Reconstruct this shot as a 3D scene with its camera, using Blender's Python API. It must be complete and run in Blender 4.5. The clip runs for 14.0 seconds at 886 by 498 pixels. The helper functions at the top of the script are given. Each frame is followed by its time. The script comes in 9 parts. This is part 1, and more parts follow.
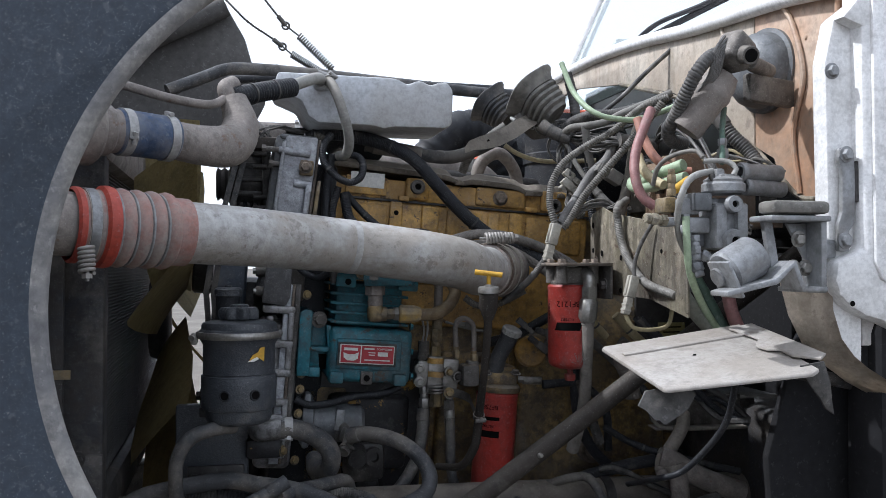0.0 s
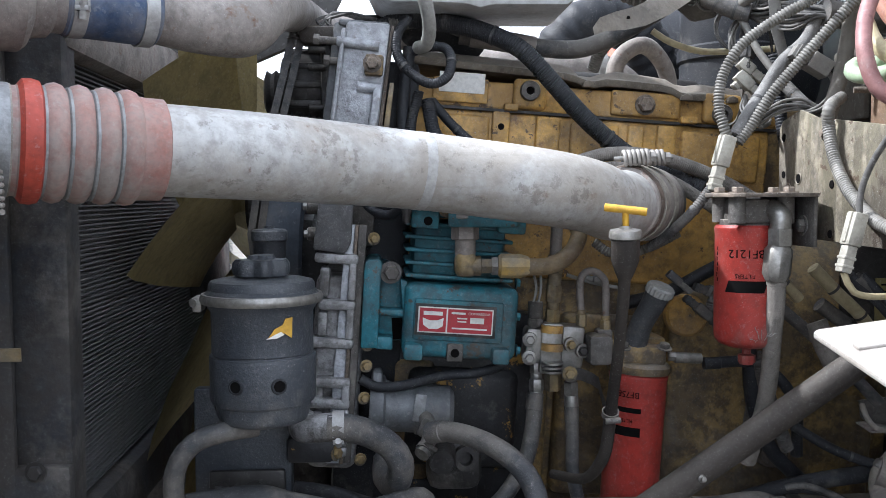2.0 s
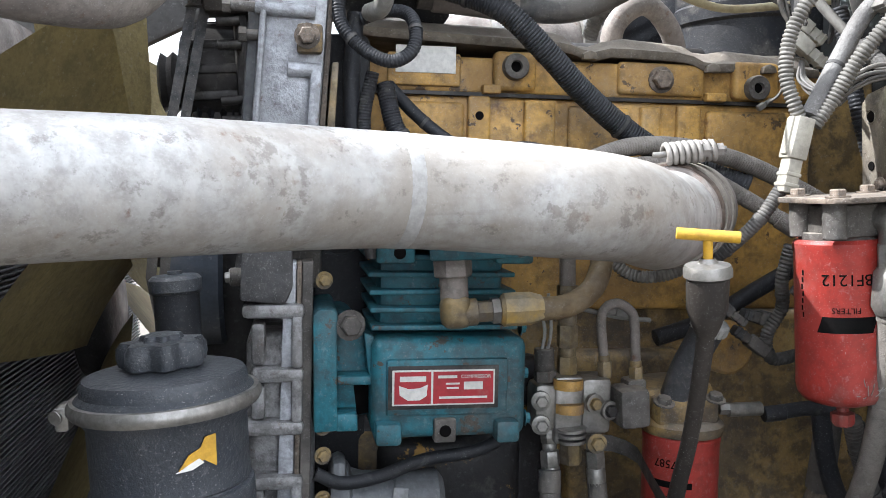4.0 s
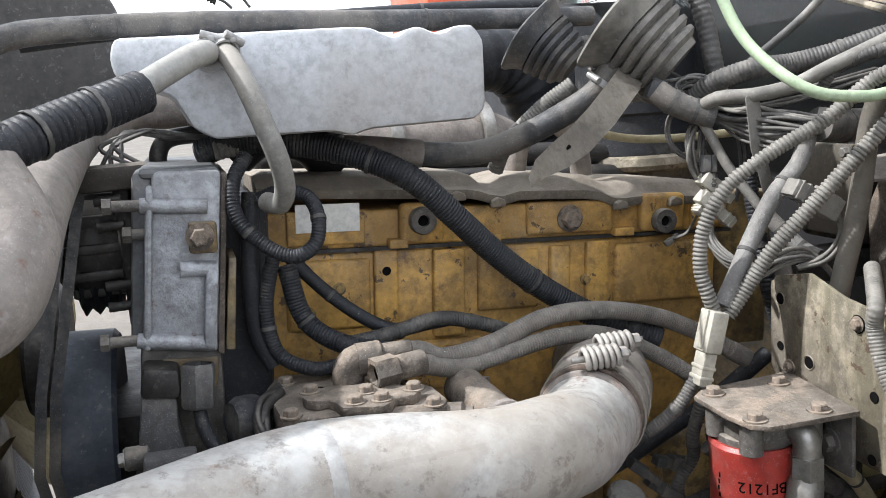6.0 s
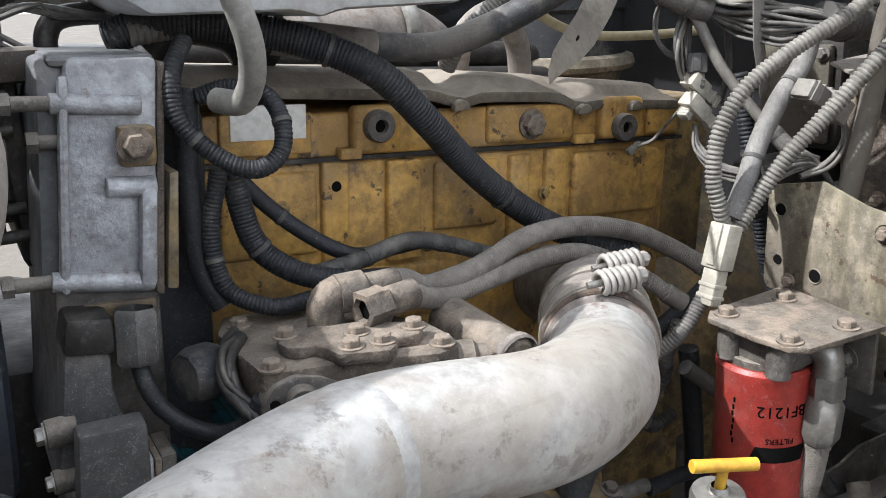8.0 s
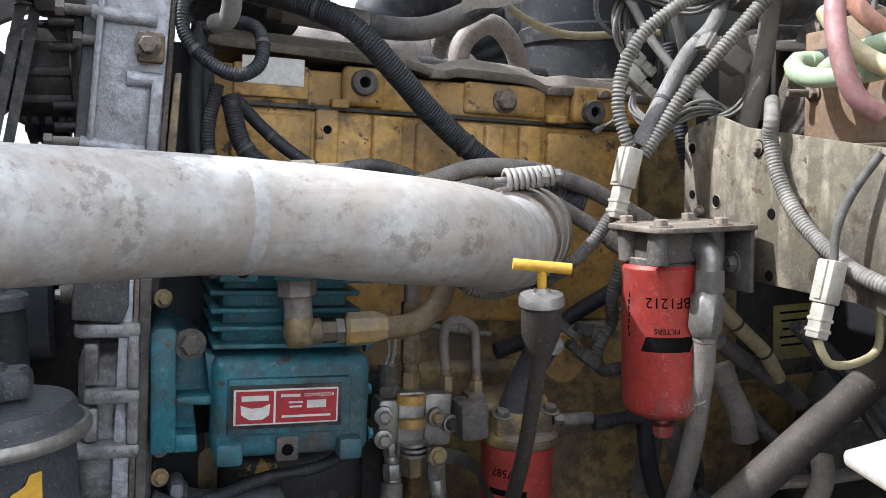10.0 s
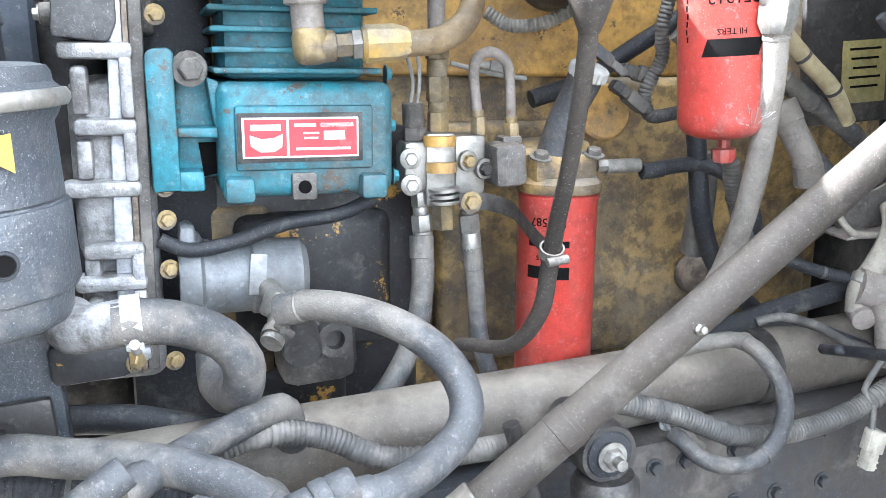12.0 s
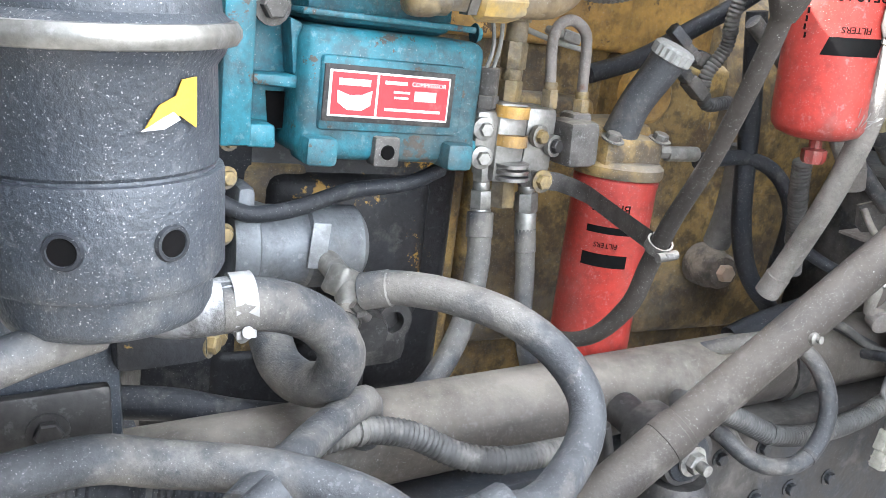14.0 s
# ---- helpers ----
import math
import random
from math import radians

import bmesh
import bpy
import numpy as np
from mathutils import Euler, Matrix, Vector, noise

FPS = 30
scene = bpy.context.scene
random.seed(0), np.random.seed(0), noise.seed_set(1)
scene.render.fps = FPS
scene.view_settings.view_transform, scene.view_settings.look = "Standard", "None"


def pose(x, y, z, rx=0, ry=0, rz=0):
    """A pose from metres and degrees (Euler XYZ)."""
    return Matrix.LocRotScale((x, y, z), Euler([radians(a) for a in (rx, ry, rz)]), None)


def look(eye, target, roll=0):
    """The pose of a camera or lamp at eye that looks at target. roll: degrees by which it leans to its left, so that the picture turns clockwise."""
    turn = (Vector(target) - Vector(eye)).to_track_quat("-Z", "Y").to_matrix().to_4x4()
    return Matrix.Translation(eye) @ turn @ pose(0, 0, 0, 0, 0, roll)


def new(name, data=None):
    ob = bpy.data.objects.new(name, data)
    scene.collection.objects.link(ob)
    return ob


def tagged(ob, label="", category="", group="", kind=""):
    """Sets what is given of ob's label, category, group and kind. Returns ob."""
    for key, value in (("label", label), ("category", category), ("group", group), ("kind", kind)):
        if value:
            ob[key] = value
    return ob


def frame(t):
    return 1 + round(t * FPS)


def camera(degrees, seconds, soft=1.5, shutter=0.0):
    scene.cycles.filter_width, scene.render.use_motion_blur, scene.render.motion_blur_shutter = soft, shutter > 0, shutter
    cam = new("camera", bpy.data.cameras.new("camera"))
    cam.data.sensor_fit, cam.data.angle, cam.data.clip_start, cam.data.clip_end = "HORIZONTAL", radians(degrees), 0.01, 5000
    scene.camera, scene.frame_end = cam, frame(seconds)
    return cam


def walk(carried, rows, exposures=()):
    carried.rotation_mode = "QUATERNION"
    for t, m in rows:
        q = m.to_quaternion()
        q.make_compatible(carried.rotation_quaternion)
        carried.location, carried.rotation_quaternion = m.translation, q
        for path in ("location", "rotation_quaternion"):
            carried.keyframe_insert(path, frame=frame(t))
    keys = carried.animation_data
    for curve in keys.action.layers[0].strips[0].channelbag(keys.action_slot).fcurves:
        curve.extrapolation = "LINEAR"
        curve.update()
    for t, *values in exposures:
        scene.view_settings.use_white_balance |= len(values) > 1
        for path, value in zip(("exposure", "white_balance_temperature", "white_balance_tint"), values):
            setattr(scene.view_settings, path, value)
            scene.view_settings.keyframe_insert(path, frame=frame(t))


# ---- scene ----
cam = camera(54.0, 14.0, soft=0.7)
PATH = [
    (0, (0.117, 0.059, 1.534), (0.585, 2.004, 1.57), 0.1),
    (0.5, (0.245, 0.161, 1.542), (0.693, 2.108, 1.455), 1.1),
    (1, (0.384, 0.238, 1.56), (0.537, 2.23, 1.456), 0.5),
    (1.5, (0.42, 0.368, 1.539), (0.518, 2.362, 1.416), 0.4),
    (2, (0.281, 0.576, 1.533), (0.426, 2.567, 1.415), -0.2),
    (2.2, (0.274, 0.646, 1.548), (0.428, 2.636, 1.431), -0.4),
    (4.3, (0.24, 0.972, 1.591), (0.614, 2.928, 1.403), -3.7),
    (4.5, (0.236, 0.973, 1.618), (0.648, 2.919, 1.411), -4.2),
    (5, (0.235, 0.977, 1.734), (0.722, 2.904, 1.514), -4.6),
    (5.5, (0.257, 1.011, 1.826), (0.753, 2.928, 1.538), -4.9),
    (6, (0.261, 1.047, 1.883), (0.812, 2.937, 1.53), -4.4),
    (6.5, (0.265, 1.077, 1.895), (0.862, 2.943, 1.493), -4.1),
    (7, (0.24, 1.178, 1.906), (0.996, 2.961, 1.404), -3.1),
    (7.5, (0.153, 1.26, 1.893), (1.09, 2.94, 1.344), -2.1),
    (8, (0.137, 1.263, 1.863), (1.081, 2.931, 1.291), -2.5),
    (8.2, (0.152, 1.226, 1.844), (1.073, 2.908, 1.276), -2.9),
    (10.3, (0.257, 0.948, 1.571), (0.886, 2.838, 1.394), -0.7),
    (10.5, (0.259, 0.955, 1.544), (0.883, 2.845, 1.357), -0.5),
    (11, (0.275, 0.994, 1.477), (0.894, 2.869, 1.155), -0.7),
    (11.5, (0.271, 1.02, 1.435), (0.859, 2.884, 1.012), -2.5),
    (12, (0.267, 1.037, 1.428), (0.841, 2.894, 0.96), -3.4),
    (12.5, (0.258, 1.039, 1.435), (0.814, 2.855, 0.806), -3.4),
    (13, (0.209, 1.075, 1.445), (0.778, 2.896, 0.844), -1.9),
    (13.5, (0.125, 1.162, 1.443), (0.901, 2.91, 0.858), 1.6),
    (14, (0.078, 1.204, 1.435), (0.973, 2.898, 0.863), 3.4),
]
EXPOSURES = [(0, 0.2, 5750, 11), (0.5, -0.04, 5750, 11), (1, 0.72, 5800, 11), (1.5, 0.82, 5750, 11), (2.2, 1.29, 5700, 10), (4.3, 1.58, 6000, 10), (5, 1.30, 6050, 10), (6, 0.94, 6100, 10), (8.2, 0.96, 6100, 10), (10.3, 1.22, 5850, 11), (11, 1.76, 5650, 11), (11.5, 2.86, 5600, 8), (12, 3.62, 5700, 7), (12.5, 3.48, 5800, 7), (13.3, 3.50, 5800, 8), (14, 3.40, 5850, 8)]
walk(cam, [(t, look(eye, target, roll)) for t, eye, target, roll in PATH], EXPOSURES)

# ---- world and sun ----
world = bpy.data.worlds.new("sky")
scene.world = world
world.use_nodes = True
wn, wl = world.node_tree.nodes, world.node_tree.links
sky = wn.new("ShaderNodeTexSky")
sky.sky_type, sky.sun_disc = "NISHITA", False
SUN = Vector((-0.64, 0.16, 0.75)).normalized()
sky.sun_elevation = math.asin(SUN.z)
sky.sun_rotation = math.atan2(SUN.x, SUN.y)
sky.air_density, sky.dust_density, sky.ozone_density = 1.0, 8.0, 1.0
haze = wn.new("ShaderNodeMix")
haze.data_type = "RGBA"
haze.inputs["Factor"].default_value, haze.inputs["B"].default_value = 0.78, (10.6, 10.7, 10.9, 1)
wl.new(sky.outputs["Color"], haze.inputs["A"])
wl.new(haze.outputs["Result"], wn["Background"].inputs["Color"])
wn["Background"].inputs["Strength"].default_value = 0.125
lamp = new("sun", bpy.data.lights.new("sun", "SUN"))
lamp.data.energy, lamp.data.angle, lamp.data.color = 3.9, radians(1.0), (1.0, 0.96, 0.90)
lamp.matrix_world = look(SUN * 30, (0, 0, 0))


# ---- materials ----
def material(name, c1, c2=None, rough=0.6, metal=0.0, scale=14.0, dust=0.0, bump=0.25, grain=160.0, specks=0.0, rust=0.0, stretch=(1, 1, 1), flakes=0.0, settle=0.0, stains=0.0, streaks=0.0, scratches=0.0, grime=0.0, chips=0.0):
    """A worn surface: two colours in patches, fine grain, dust in patches, rust and pale specks."""
    m = bpy.data.materials.new(name)
    m.use_nodes = True
    nt = m.node_tree
    n, l = nt.nodes, nt.links
    bsdf = n["Principled BSDF"]
    tc, mp = n.new("ShaderNodeTexCoord"), n.new("ShaderNodeMapping")
    mp.inputs["Scale"].default_value = stretch
    l.new(tc.outputs["Object"], mp.inputs["Vector"])

    def noise_tex(sc, detail=5.0, r=0.6):
        t = n.new("ShaderNodeTexNoise")
        t.inputs["Scale"].default_value, t.inputs["Detail"].default_value, t.inputs["Roughness"].default_value = sc, detail, r
        l.new(mp.outputs["Vector"], t.inputs["Vector"])
        return t.outputs["Fac"]

    def step(fac, lo, hi, top=1.0):
        r = n.new("ShaderNodeMapRange")
        r.inputs["From Min"].default_value, r.inputs["From Max"].default_value, r.inputs["To Max"].default_value = lo, hi, top
        l.new(fac, r.inputs["Value"])
        return r.outputs["Result"]

    def mix(fac, a, b):
        x = n.new("ShaderNodeMix")
        x.data_type = "RGBA"
        l.new(fac, x.inputs["Factor"])
        for sock, v in ((x.inputs["A"], a), (x.inputs["B"], b)):
            if isinstance(v, tuple):
                sock.default_value = (*v, 1)
            else:
                l.new(v, sock)
        return x.outputs["Result"]

    c2 = c2 or tuple(v * 0.6 for v in c1)
    big, fine = noise_tex(scale), noise_tex(grain, 3.0)
    col = mix(step(big, 0.38, 0.66), c1, c2)
    col = mix(step(fine, 0.38, 0.70, 0.45), col, tuple(v * 0.55 for v in c1))
    if bump:
        col = mix(step(noise_tex(48.0, 8.0, 0.74), 0.47, 0.62, 0.42), col, tuple(v * 0.5 for v in c2))
        col = mix(step(noise_tex(105.0, 6.0, 0.7), 0.585, 0.64, 0.34), col, tuple(min(0.8, 0.5 * v + min(0.2, 0.03 + 1.4 * max(c1))) for v in c1) if max(c1) < 0.5 else tuple(v * 0.7 for v in c1))
    if rust:
        col = mix(step(noise_tex(scale * 2.3, 8.0, 0.7), 0.62 - 0.15 * rust, 0.72), col, (0.13, 0.06, 0.03))
    if stains:
        col = mix(step(noise_tex(6.5, 9.0, 0.7), 0.455, 0.58, stains), col, (0.30, 0.265, 0.22))
        col = mix(step(noise_tex(30.0, 8.0, 0.75), 0.565, 0.62, stains), col, (0.13, 0.115, 0.10))
    if streaks:
        ms = n.new("ShaderNodeMapping")
        ms.inputs["Scale"].default_value = (34.0, 34.0, 7.0)
        l.new(tc.outputs["Object"], ms.inputs["Vector"])
        ts = n.new("ShaderNodeTexNoise")
        ts.inputs["Scale"].default_value, ts.inputs["Detail"].default_value = 1.0, 6.0
        l.new(ms.outputs["Vector"], ts.inputs["Vector"])
        col = mix(step(ts.outputs["Fac"], 0.48, 0.57, streaks), col, (0.13, 0.115, 0.08))
    if scratches:
        for turn, sc in (((0.3, 0.5, 0.2), (2.5, 90.0, 90.0)), ((0.1, -0.4, 1.1), (3.0, 110.0, 110.0))):
            mq = n.new("ShaderNodeMapping")
            mq.inputs["Scale"].default_value, mq.inputs["Rotation"].default_value = sc, turn
            l.new(tc.outputs["Object"], mq.inputs["Vector"])
            tq = n.new("ShaderNodeTexNoise")
            tq.inputs["Scale"].default_value, tq.inputs["Detail"].default_value = 1.0, 3.0
            l.new(mq.outputs["Vector"], tq.inputs["Vector"])
            col = mix(step(tq.outputs["Fac"], 0.66, 0.70, scratches), col, (0.2, 0.18, 0.16))
    if chips:
        col = mix(step(noise_tex(34.0, 7.0, 0.7), 0.60 - 0.03 * chips, 0.612 - 0.03 * chips, 0.9), col, (0.075, 0.048, 0.03))
    if grime:
        col = mix(step(noise_tex(7.0, 10.0, 0.74), 0.45, 0.545, grime), col, (0.05, 0.042, 0.034))
        col = mix(step(noise_tex(24.0, 8.0, 0.7), 0.485, 0.57, grime * 0.8), col, (0.04, 0.034, 0.03))
    rough_fac = step(big, 0.3, 0.7)
    if flakes:
        col = mix(step(noise_tex(13.0, 8.0, 0.72), 0.64 - 0.1 * flakes, 0.67 - 0.1 * flakes), col, (0.36, 0.21, 0.05))
    if dust:
        d = step(noise_tex(scale * 0.7, 9.0, 0.68), 0.62 - 0.3 * dust, 0.78, 0.35 + 0.5 * dust)
        col = mix(d, col, (0.32, 0.295, 0.26))
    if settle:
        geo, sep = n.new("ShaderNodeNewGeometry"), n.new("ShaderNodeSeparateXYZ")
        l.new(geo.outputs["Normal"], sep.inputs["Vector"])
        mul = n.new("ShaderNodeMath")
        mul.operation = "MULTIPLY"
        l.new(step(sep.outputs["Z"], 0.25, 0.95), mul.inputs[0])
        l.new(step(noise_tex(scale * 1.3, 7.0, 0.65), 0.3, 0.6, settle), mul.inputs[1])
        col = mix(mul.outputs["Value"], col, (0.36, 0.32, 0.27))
    if specks:
        col = mix(step(noise_tex(820.0, 2.0, 0.5), 0.685 - 0.06 * specks, 0.745 - 0.05 * specks, 0.5), col, (0.5, 0.5, 0.49))
    l.new(col, bsdf.inputs["Base Color"])
    rr = n.new("ShaderNodeMapRange")
    rr.inputs["To Min"].default_value, rr.inputs["To Max"].default_value = max(0.05, rough - 0.12), min(1.0, rough + 0.15)
    l.new(rough_fac, rr.inputs["Value"])
    l.new(rr.outputs["Result"], bsdf.inputs["Roughness"])
    bsdf.inputs["Metallic"].default_value = metal
    bsdf.inputs["Specular IOR Level"].default_value = 0.28 if max(c1) < 0.05 else 0.45
    if bump:
        b = n.new("ShaderNodeBump")
        b.inputs["Strength"].default_value, b.inputs["Distance"].default_value = bump, 0.002
        add = n.new("ShaderNodeMath")
        l.new(fine, add.inputs[0])
        l.new(big, add.inputs[1])
        l.new(add.outputs["Value"], b.inputs["Height"])
        l.new(b.outputs["Normal"], bsdf.inputs["Normal"])
    return m


ALUMINIUM = material("oxidised aluminium", (0.46, 0.457, 0.445), (0.36, 0.34, 0.315), 0.55, 0.2, 12, dust=0.35, bump=0.4, grain=70, rust=0.03, specks=0.4, stains=0.55, scratches=0.25)
WELD = material("bright weld band", (0.47, 0.465, 0.455), (0.39, 0.385, 0.37), 0.55, 0.3, 20, dust=0.35, bump=0.1)
SHROUD = material("olive dusty shroud", (0.10, 0.088, 0.065), (0.065, 0.058, 0.048), 0.75, 0, 3, dust=0.35, bump=0.3)
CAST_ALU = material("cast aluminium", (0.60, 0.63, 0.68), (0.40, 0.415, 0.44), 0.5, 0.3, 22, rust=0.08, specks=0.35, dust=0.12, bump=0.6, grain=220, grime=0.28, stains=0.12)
CAST_LOW = material("dull cast aluminium", (0.38, 0.38, 0.385), (0.24, 0.24, 0.24), 0.5, 0.35, 24, rust=0.1, specks=0.4, dust=0.25, bump=0.7, grain=220, grime=0.4)
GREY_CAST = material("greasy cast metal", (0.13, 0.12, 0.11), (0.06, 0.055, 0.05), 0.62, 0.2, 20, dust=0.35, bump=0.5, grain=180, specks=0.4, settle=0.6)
YELLOW = material("worn yellow engine paint", (0.62, 0.365, 0.09), (0.42, 0.245, 0.075), 0.5, 0, 7, dust=0.26, bump=0.5, grain=130, rust=0.16, specks=0.6, grime=0.28, chips=-0.6)
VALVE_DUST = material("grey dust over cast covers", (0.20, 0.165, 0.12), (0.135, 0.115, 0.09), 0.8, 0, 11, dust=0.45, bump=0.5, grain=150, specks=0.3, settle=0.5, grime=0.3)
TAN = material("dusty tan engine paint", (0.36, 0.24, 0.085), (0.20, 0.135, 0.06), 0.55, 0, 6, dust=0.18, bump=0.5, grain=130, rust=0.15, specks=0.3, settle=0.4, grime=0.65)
BLUE = material("blue compressor paint", (0.030, 0.185, 0.235), (0.024, 0.12, 0.155), 0.5, 0, 9, dust=0.12, bump=0.4, grain=150, specks=0.05, grime=0.4, chips=-0.5)
ARM_DUST = material("pale dust on flat steel", (0.33, 0.30, 0.26), (0.24, 0.215, 0.185), 0.75, 0.05, 16, dust=0.3, bump=0.2, specks=0.3, grime=0.15)
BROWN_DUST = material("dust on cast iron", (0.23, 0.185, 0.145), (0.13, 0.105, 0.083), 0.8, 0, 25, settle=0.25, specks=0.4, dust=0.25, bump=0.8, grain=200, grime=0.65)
STEEL = material("grey zinc steel", (0.34, 0.33, 0.31), (0.2, 0.19, 0.17), 0.45, 0.7, 30, dust=0.25, bump=0.2)
DARK_STEEL = material("dark oily steel", (0.055, 0.052, 0.05), (0.03, 0.028, 0.027), 0.5, 0.4, 18, dust=0.3, bump=0.3)
TAN_PAINT = material("chipped yellow paint on steel", (0.48, 0.32, 0.09), (0.33, 0.30, 0.24), 0.55, 0.1, 40, dust=0.2, bump=0.3)
BRASS = material("brass fitting", (0.30, 0.22, 0.10), (0.22, 0.18, 0.12), 0.55, 0.3, 30, dust=0.5, bump=0.35, grime=0.5)
BLACK_PLASTIC = material("speckled black enamel", (0.040, 0.046, 0.056), (0.062, 0.068, 0.077), 0.40, 0, 12, dust=0.2, bump=0.6, grain=260, specks=0.7)
OILY = material("oily black casting with paint flakes", (0.035, 0.035, 0.038), (0.022, 0.021, 0.021), 0.4, 0.1, 14, dust=0.2, bump=0.4, flakes=0.6)
RUBBER = material("dusty grey rubber", (0.052, 0.054, 0.058), (0.034, 0.035, 0.038), 0.62, 0, 16, dust=0.2, bump=0.4, grain=300, specks=0.22, stains=0.3)
BLACK_RUBBER = material("black rubber", (0.018, 0.020, 0.025), (0.03, 0.031, 0.034), 0.55, 0, 16, dust=0.15, specks=0.15, bump=0.3, grain=250)
LOOM = material("grey split loom", (0.195, 0.187, 0.168), (0.105, 0.10, 0.09), 0.6, 0, 25, dust=0.4, bump=0.2)
FRAYED = material("rough cut rubber edge", (0.17, 0.125, 0.095), (0.08, 0.06, 0.05), 0.9, 0, 60, bump=0.9, grain=330, grime=0.3)
SPRING_DUST = material("dusty spring steel", (0.36, 0.34, 0.315), (0.25, 0.235, 0.215), 0.6, 0.2, 30, dust=0.3, bump=0.2)
BRAID = material("braided hose sleeve", (0.23, 0.21, 0.185), (0.14, 0.127, 0.112), 0.75, 0, 20, dust=0.35, bump=0.7, grain=600)
WHITE_PLASTIC = material("stained white plastic", (0.54, 0.565, 0.60), (0.44, 0.45, 0.46), 0.42, 0, 4, dust=0.22, bump=0.15, stains=0.22, specks=0.25)
WHITE_PAINT = material("dusty white paint", (0.84, 0.845, 0.85), (0.76, 0.755, 0.745), 0.4, 0, 6, dust=0.12, bump=0.12, stains=0.10)
BROWN_PAINT = material("primed brown cowl", (0.45, 0.27, 0.17), (0.55, 0.43, 0.33), 0.42, 0, 5, dust=0.25, bump=0.2, grain=60, stains=0.2, scratches=0.2)
COWL_CREAM = material("grimy cream cowl paint", (0.58, 0.52, 0.44), (0.46, 0.38, 0.30), 0.5, 0, 7, dust=0.3, bump=0.2, stains=0.4, streaks=0.25)
RED = material("red filter paint", (0.37, 0.038, 0.028), (0.30, 0.035, 0.028), 0.42, 0, 9, dust=0.3, bump=0.08, specks=0.4, grime=0.1)
RED_SILICONE = material("red silicone hose", (0.42, 0.06, 0.035), (0.30, 0.05, 0.035), 0.55, 0, 10, dust=0.2, bump=0.2)
HUMP = material("dusty hump hose", (0.27, 0.23, 0.21), (0.37, 0.16, 0.13), 0.65, 0, 12, dust=0.55, bump=0.2)
BLUE_SILICONE = material("blue silicone hose", (0.035, 0.075, 0.16), (0.03, 0.05, 0.10), 0.7, 0, 12, dust=0.7, bump=0.2)
PIPE_DUST = material("dusty coolant pipe", (0.28, 0.25, 0.225), (0.16, 0.14, 0.13), 0.75, 0.1, 18, dust=0.5, bump=0.5, specks=0.5, rust=0.2)
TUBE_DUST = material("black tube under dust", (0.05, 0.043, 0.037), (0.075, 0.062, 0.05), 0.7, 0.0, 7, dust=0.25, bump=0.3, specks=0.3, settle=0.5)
FENDER = material("faded dark blue fibreglass", (0.022, 0.033, 0.05), (0.036, 0.047, 0.064), 0.6, 0, 5, dust=0.1, bump=0.3, grain=120, specks=0.35)
HOOD_IN = material("dull grey fibreglass", (0.115, 0.11, 0.105), (0.075, 0.072, 0.07), 0.8, 0, 4, dust=0.3, bump=0.5, grain=60)
FRAME = material("black chassis paint", (0.030, 0.033, 0.039), (0.055, 0.055, 0.057), 0.55, 0.1, 9, dust=0.3, bump=0.5, grain=90, specks=0.2, grime=0.5)
BEIGE = material("weathered beige steel", (0.34, 0.30, 0.22), (0.17, 0.155, 0.11), 0.65, 0.1, 20, dust=0.1, bump=0.35, rust=0.2, stains=0.6, streaks=0.9, chips=0.4, specks=0.3, grime=0.45)
GROUND = material("dry dirt ground", (0.15, 0.135, 0.115), (0.11, 0.10, 0.085), 0.9, 0, 0.8, dust=0.3, bump=0.4, grain=12)
YELLOW_PLASTIC = material("yellow plastic", (0.62, 0.36, 0.03), (0.5, 0.28, 0.03), 0.45, 0, 20, dust=0.15, bump=0.15)
FIN = material("radiator core", (0.12, 0.122, 0.125), (0.16, 0.157, 0.15), 0.7, 0.3, 8, dust=0.3, bump=0.2)
CONNECTOR = material("pale grey connector plastic", (0.42, 0.40, 0.34), (0.30, 0.285, 0.24), 0.55, 0, 30, dust=0.3, bump=0.15)
PINK = material("faded pink hose", (0.33, 0.175, 0.165), (0.26, 0.12, 0.12), 0.55, 0, 15, dust=0.3, bump=0.15)
ORANGE = material("faded orange hose", (0.47, 0.235, 0.17), (0.40, 0.18, 0.13), 0.55, 0, 15, dust=0.3, bump=0.15)
GREEN_LINE = material("pale green air line", (0.36, 0.45, 0.30), (0.28, 0.36, 0.24), 0.5, 0, 15, dust=0.25, bump=0.15)
CREAM_LINE = material("cream air line", (0.50, 0.43, 0.26), (0.4, 0.34, 0.2), 0.55, 0, 15, dust=0.3, bump=0.15)
RUSTY_TAN = material("sun-faded brown primer", (0.24, 0.16, 0.10), (0.17, 0.115, 0.08), 0.7, 0, 12, dust=0.3, bump=0.25, stains=0.2, specks=0.2)
WIRE_PALE = material("pale dusty wire", (0.21, 0.20, 0.18), (0.12, 0.115, 0.105), 0.65, 0, 30, dust=0.35, bump=0.1)
WIRE = material("dusty wire", (0.13, 0.125, 0.118), (0.06, 0.058, 0.056), 0.6, 0, 30, dust=0.4, bump=0.1)
LABEL_RED = material("red label", (0.42, 0.02, 0.03), (0.36, 0.02, 0.03), 0.4, 0, 20, dust=0.05, bump=0)
LABEL_WHITE = material("white label ink", (0.75, 0.74, 0.70), (0.66, 0.65, 0.61), 0.5, 0, 20, dust=0.05, bump=0)
# Prints lettering; also paints the darkness inside holes as flat discs.
INK_AND_HOLE = material("black ink and hole dark", (0.005, 0.005, 0.005), (0.008, 0.007, 0.007), 0.9, 0, 40, bump=0)
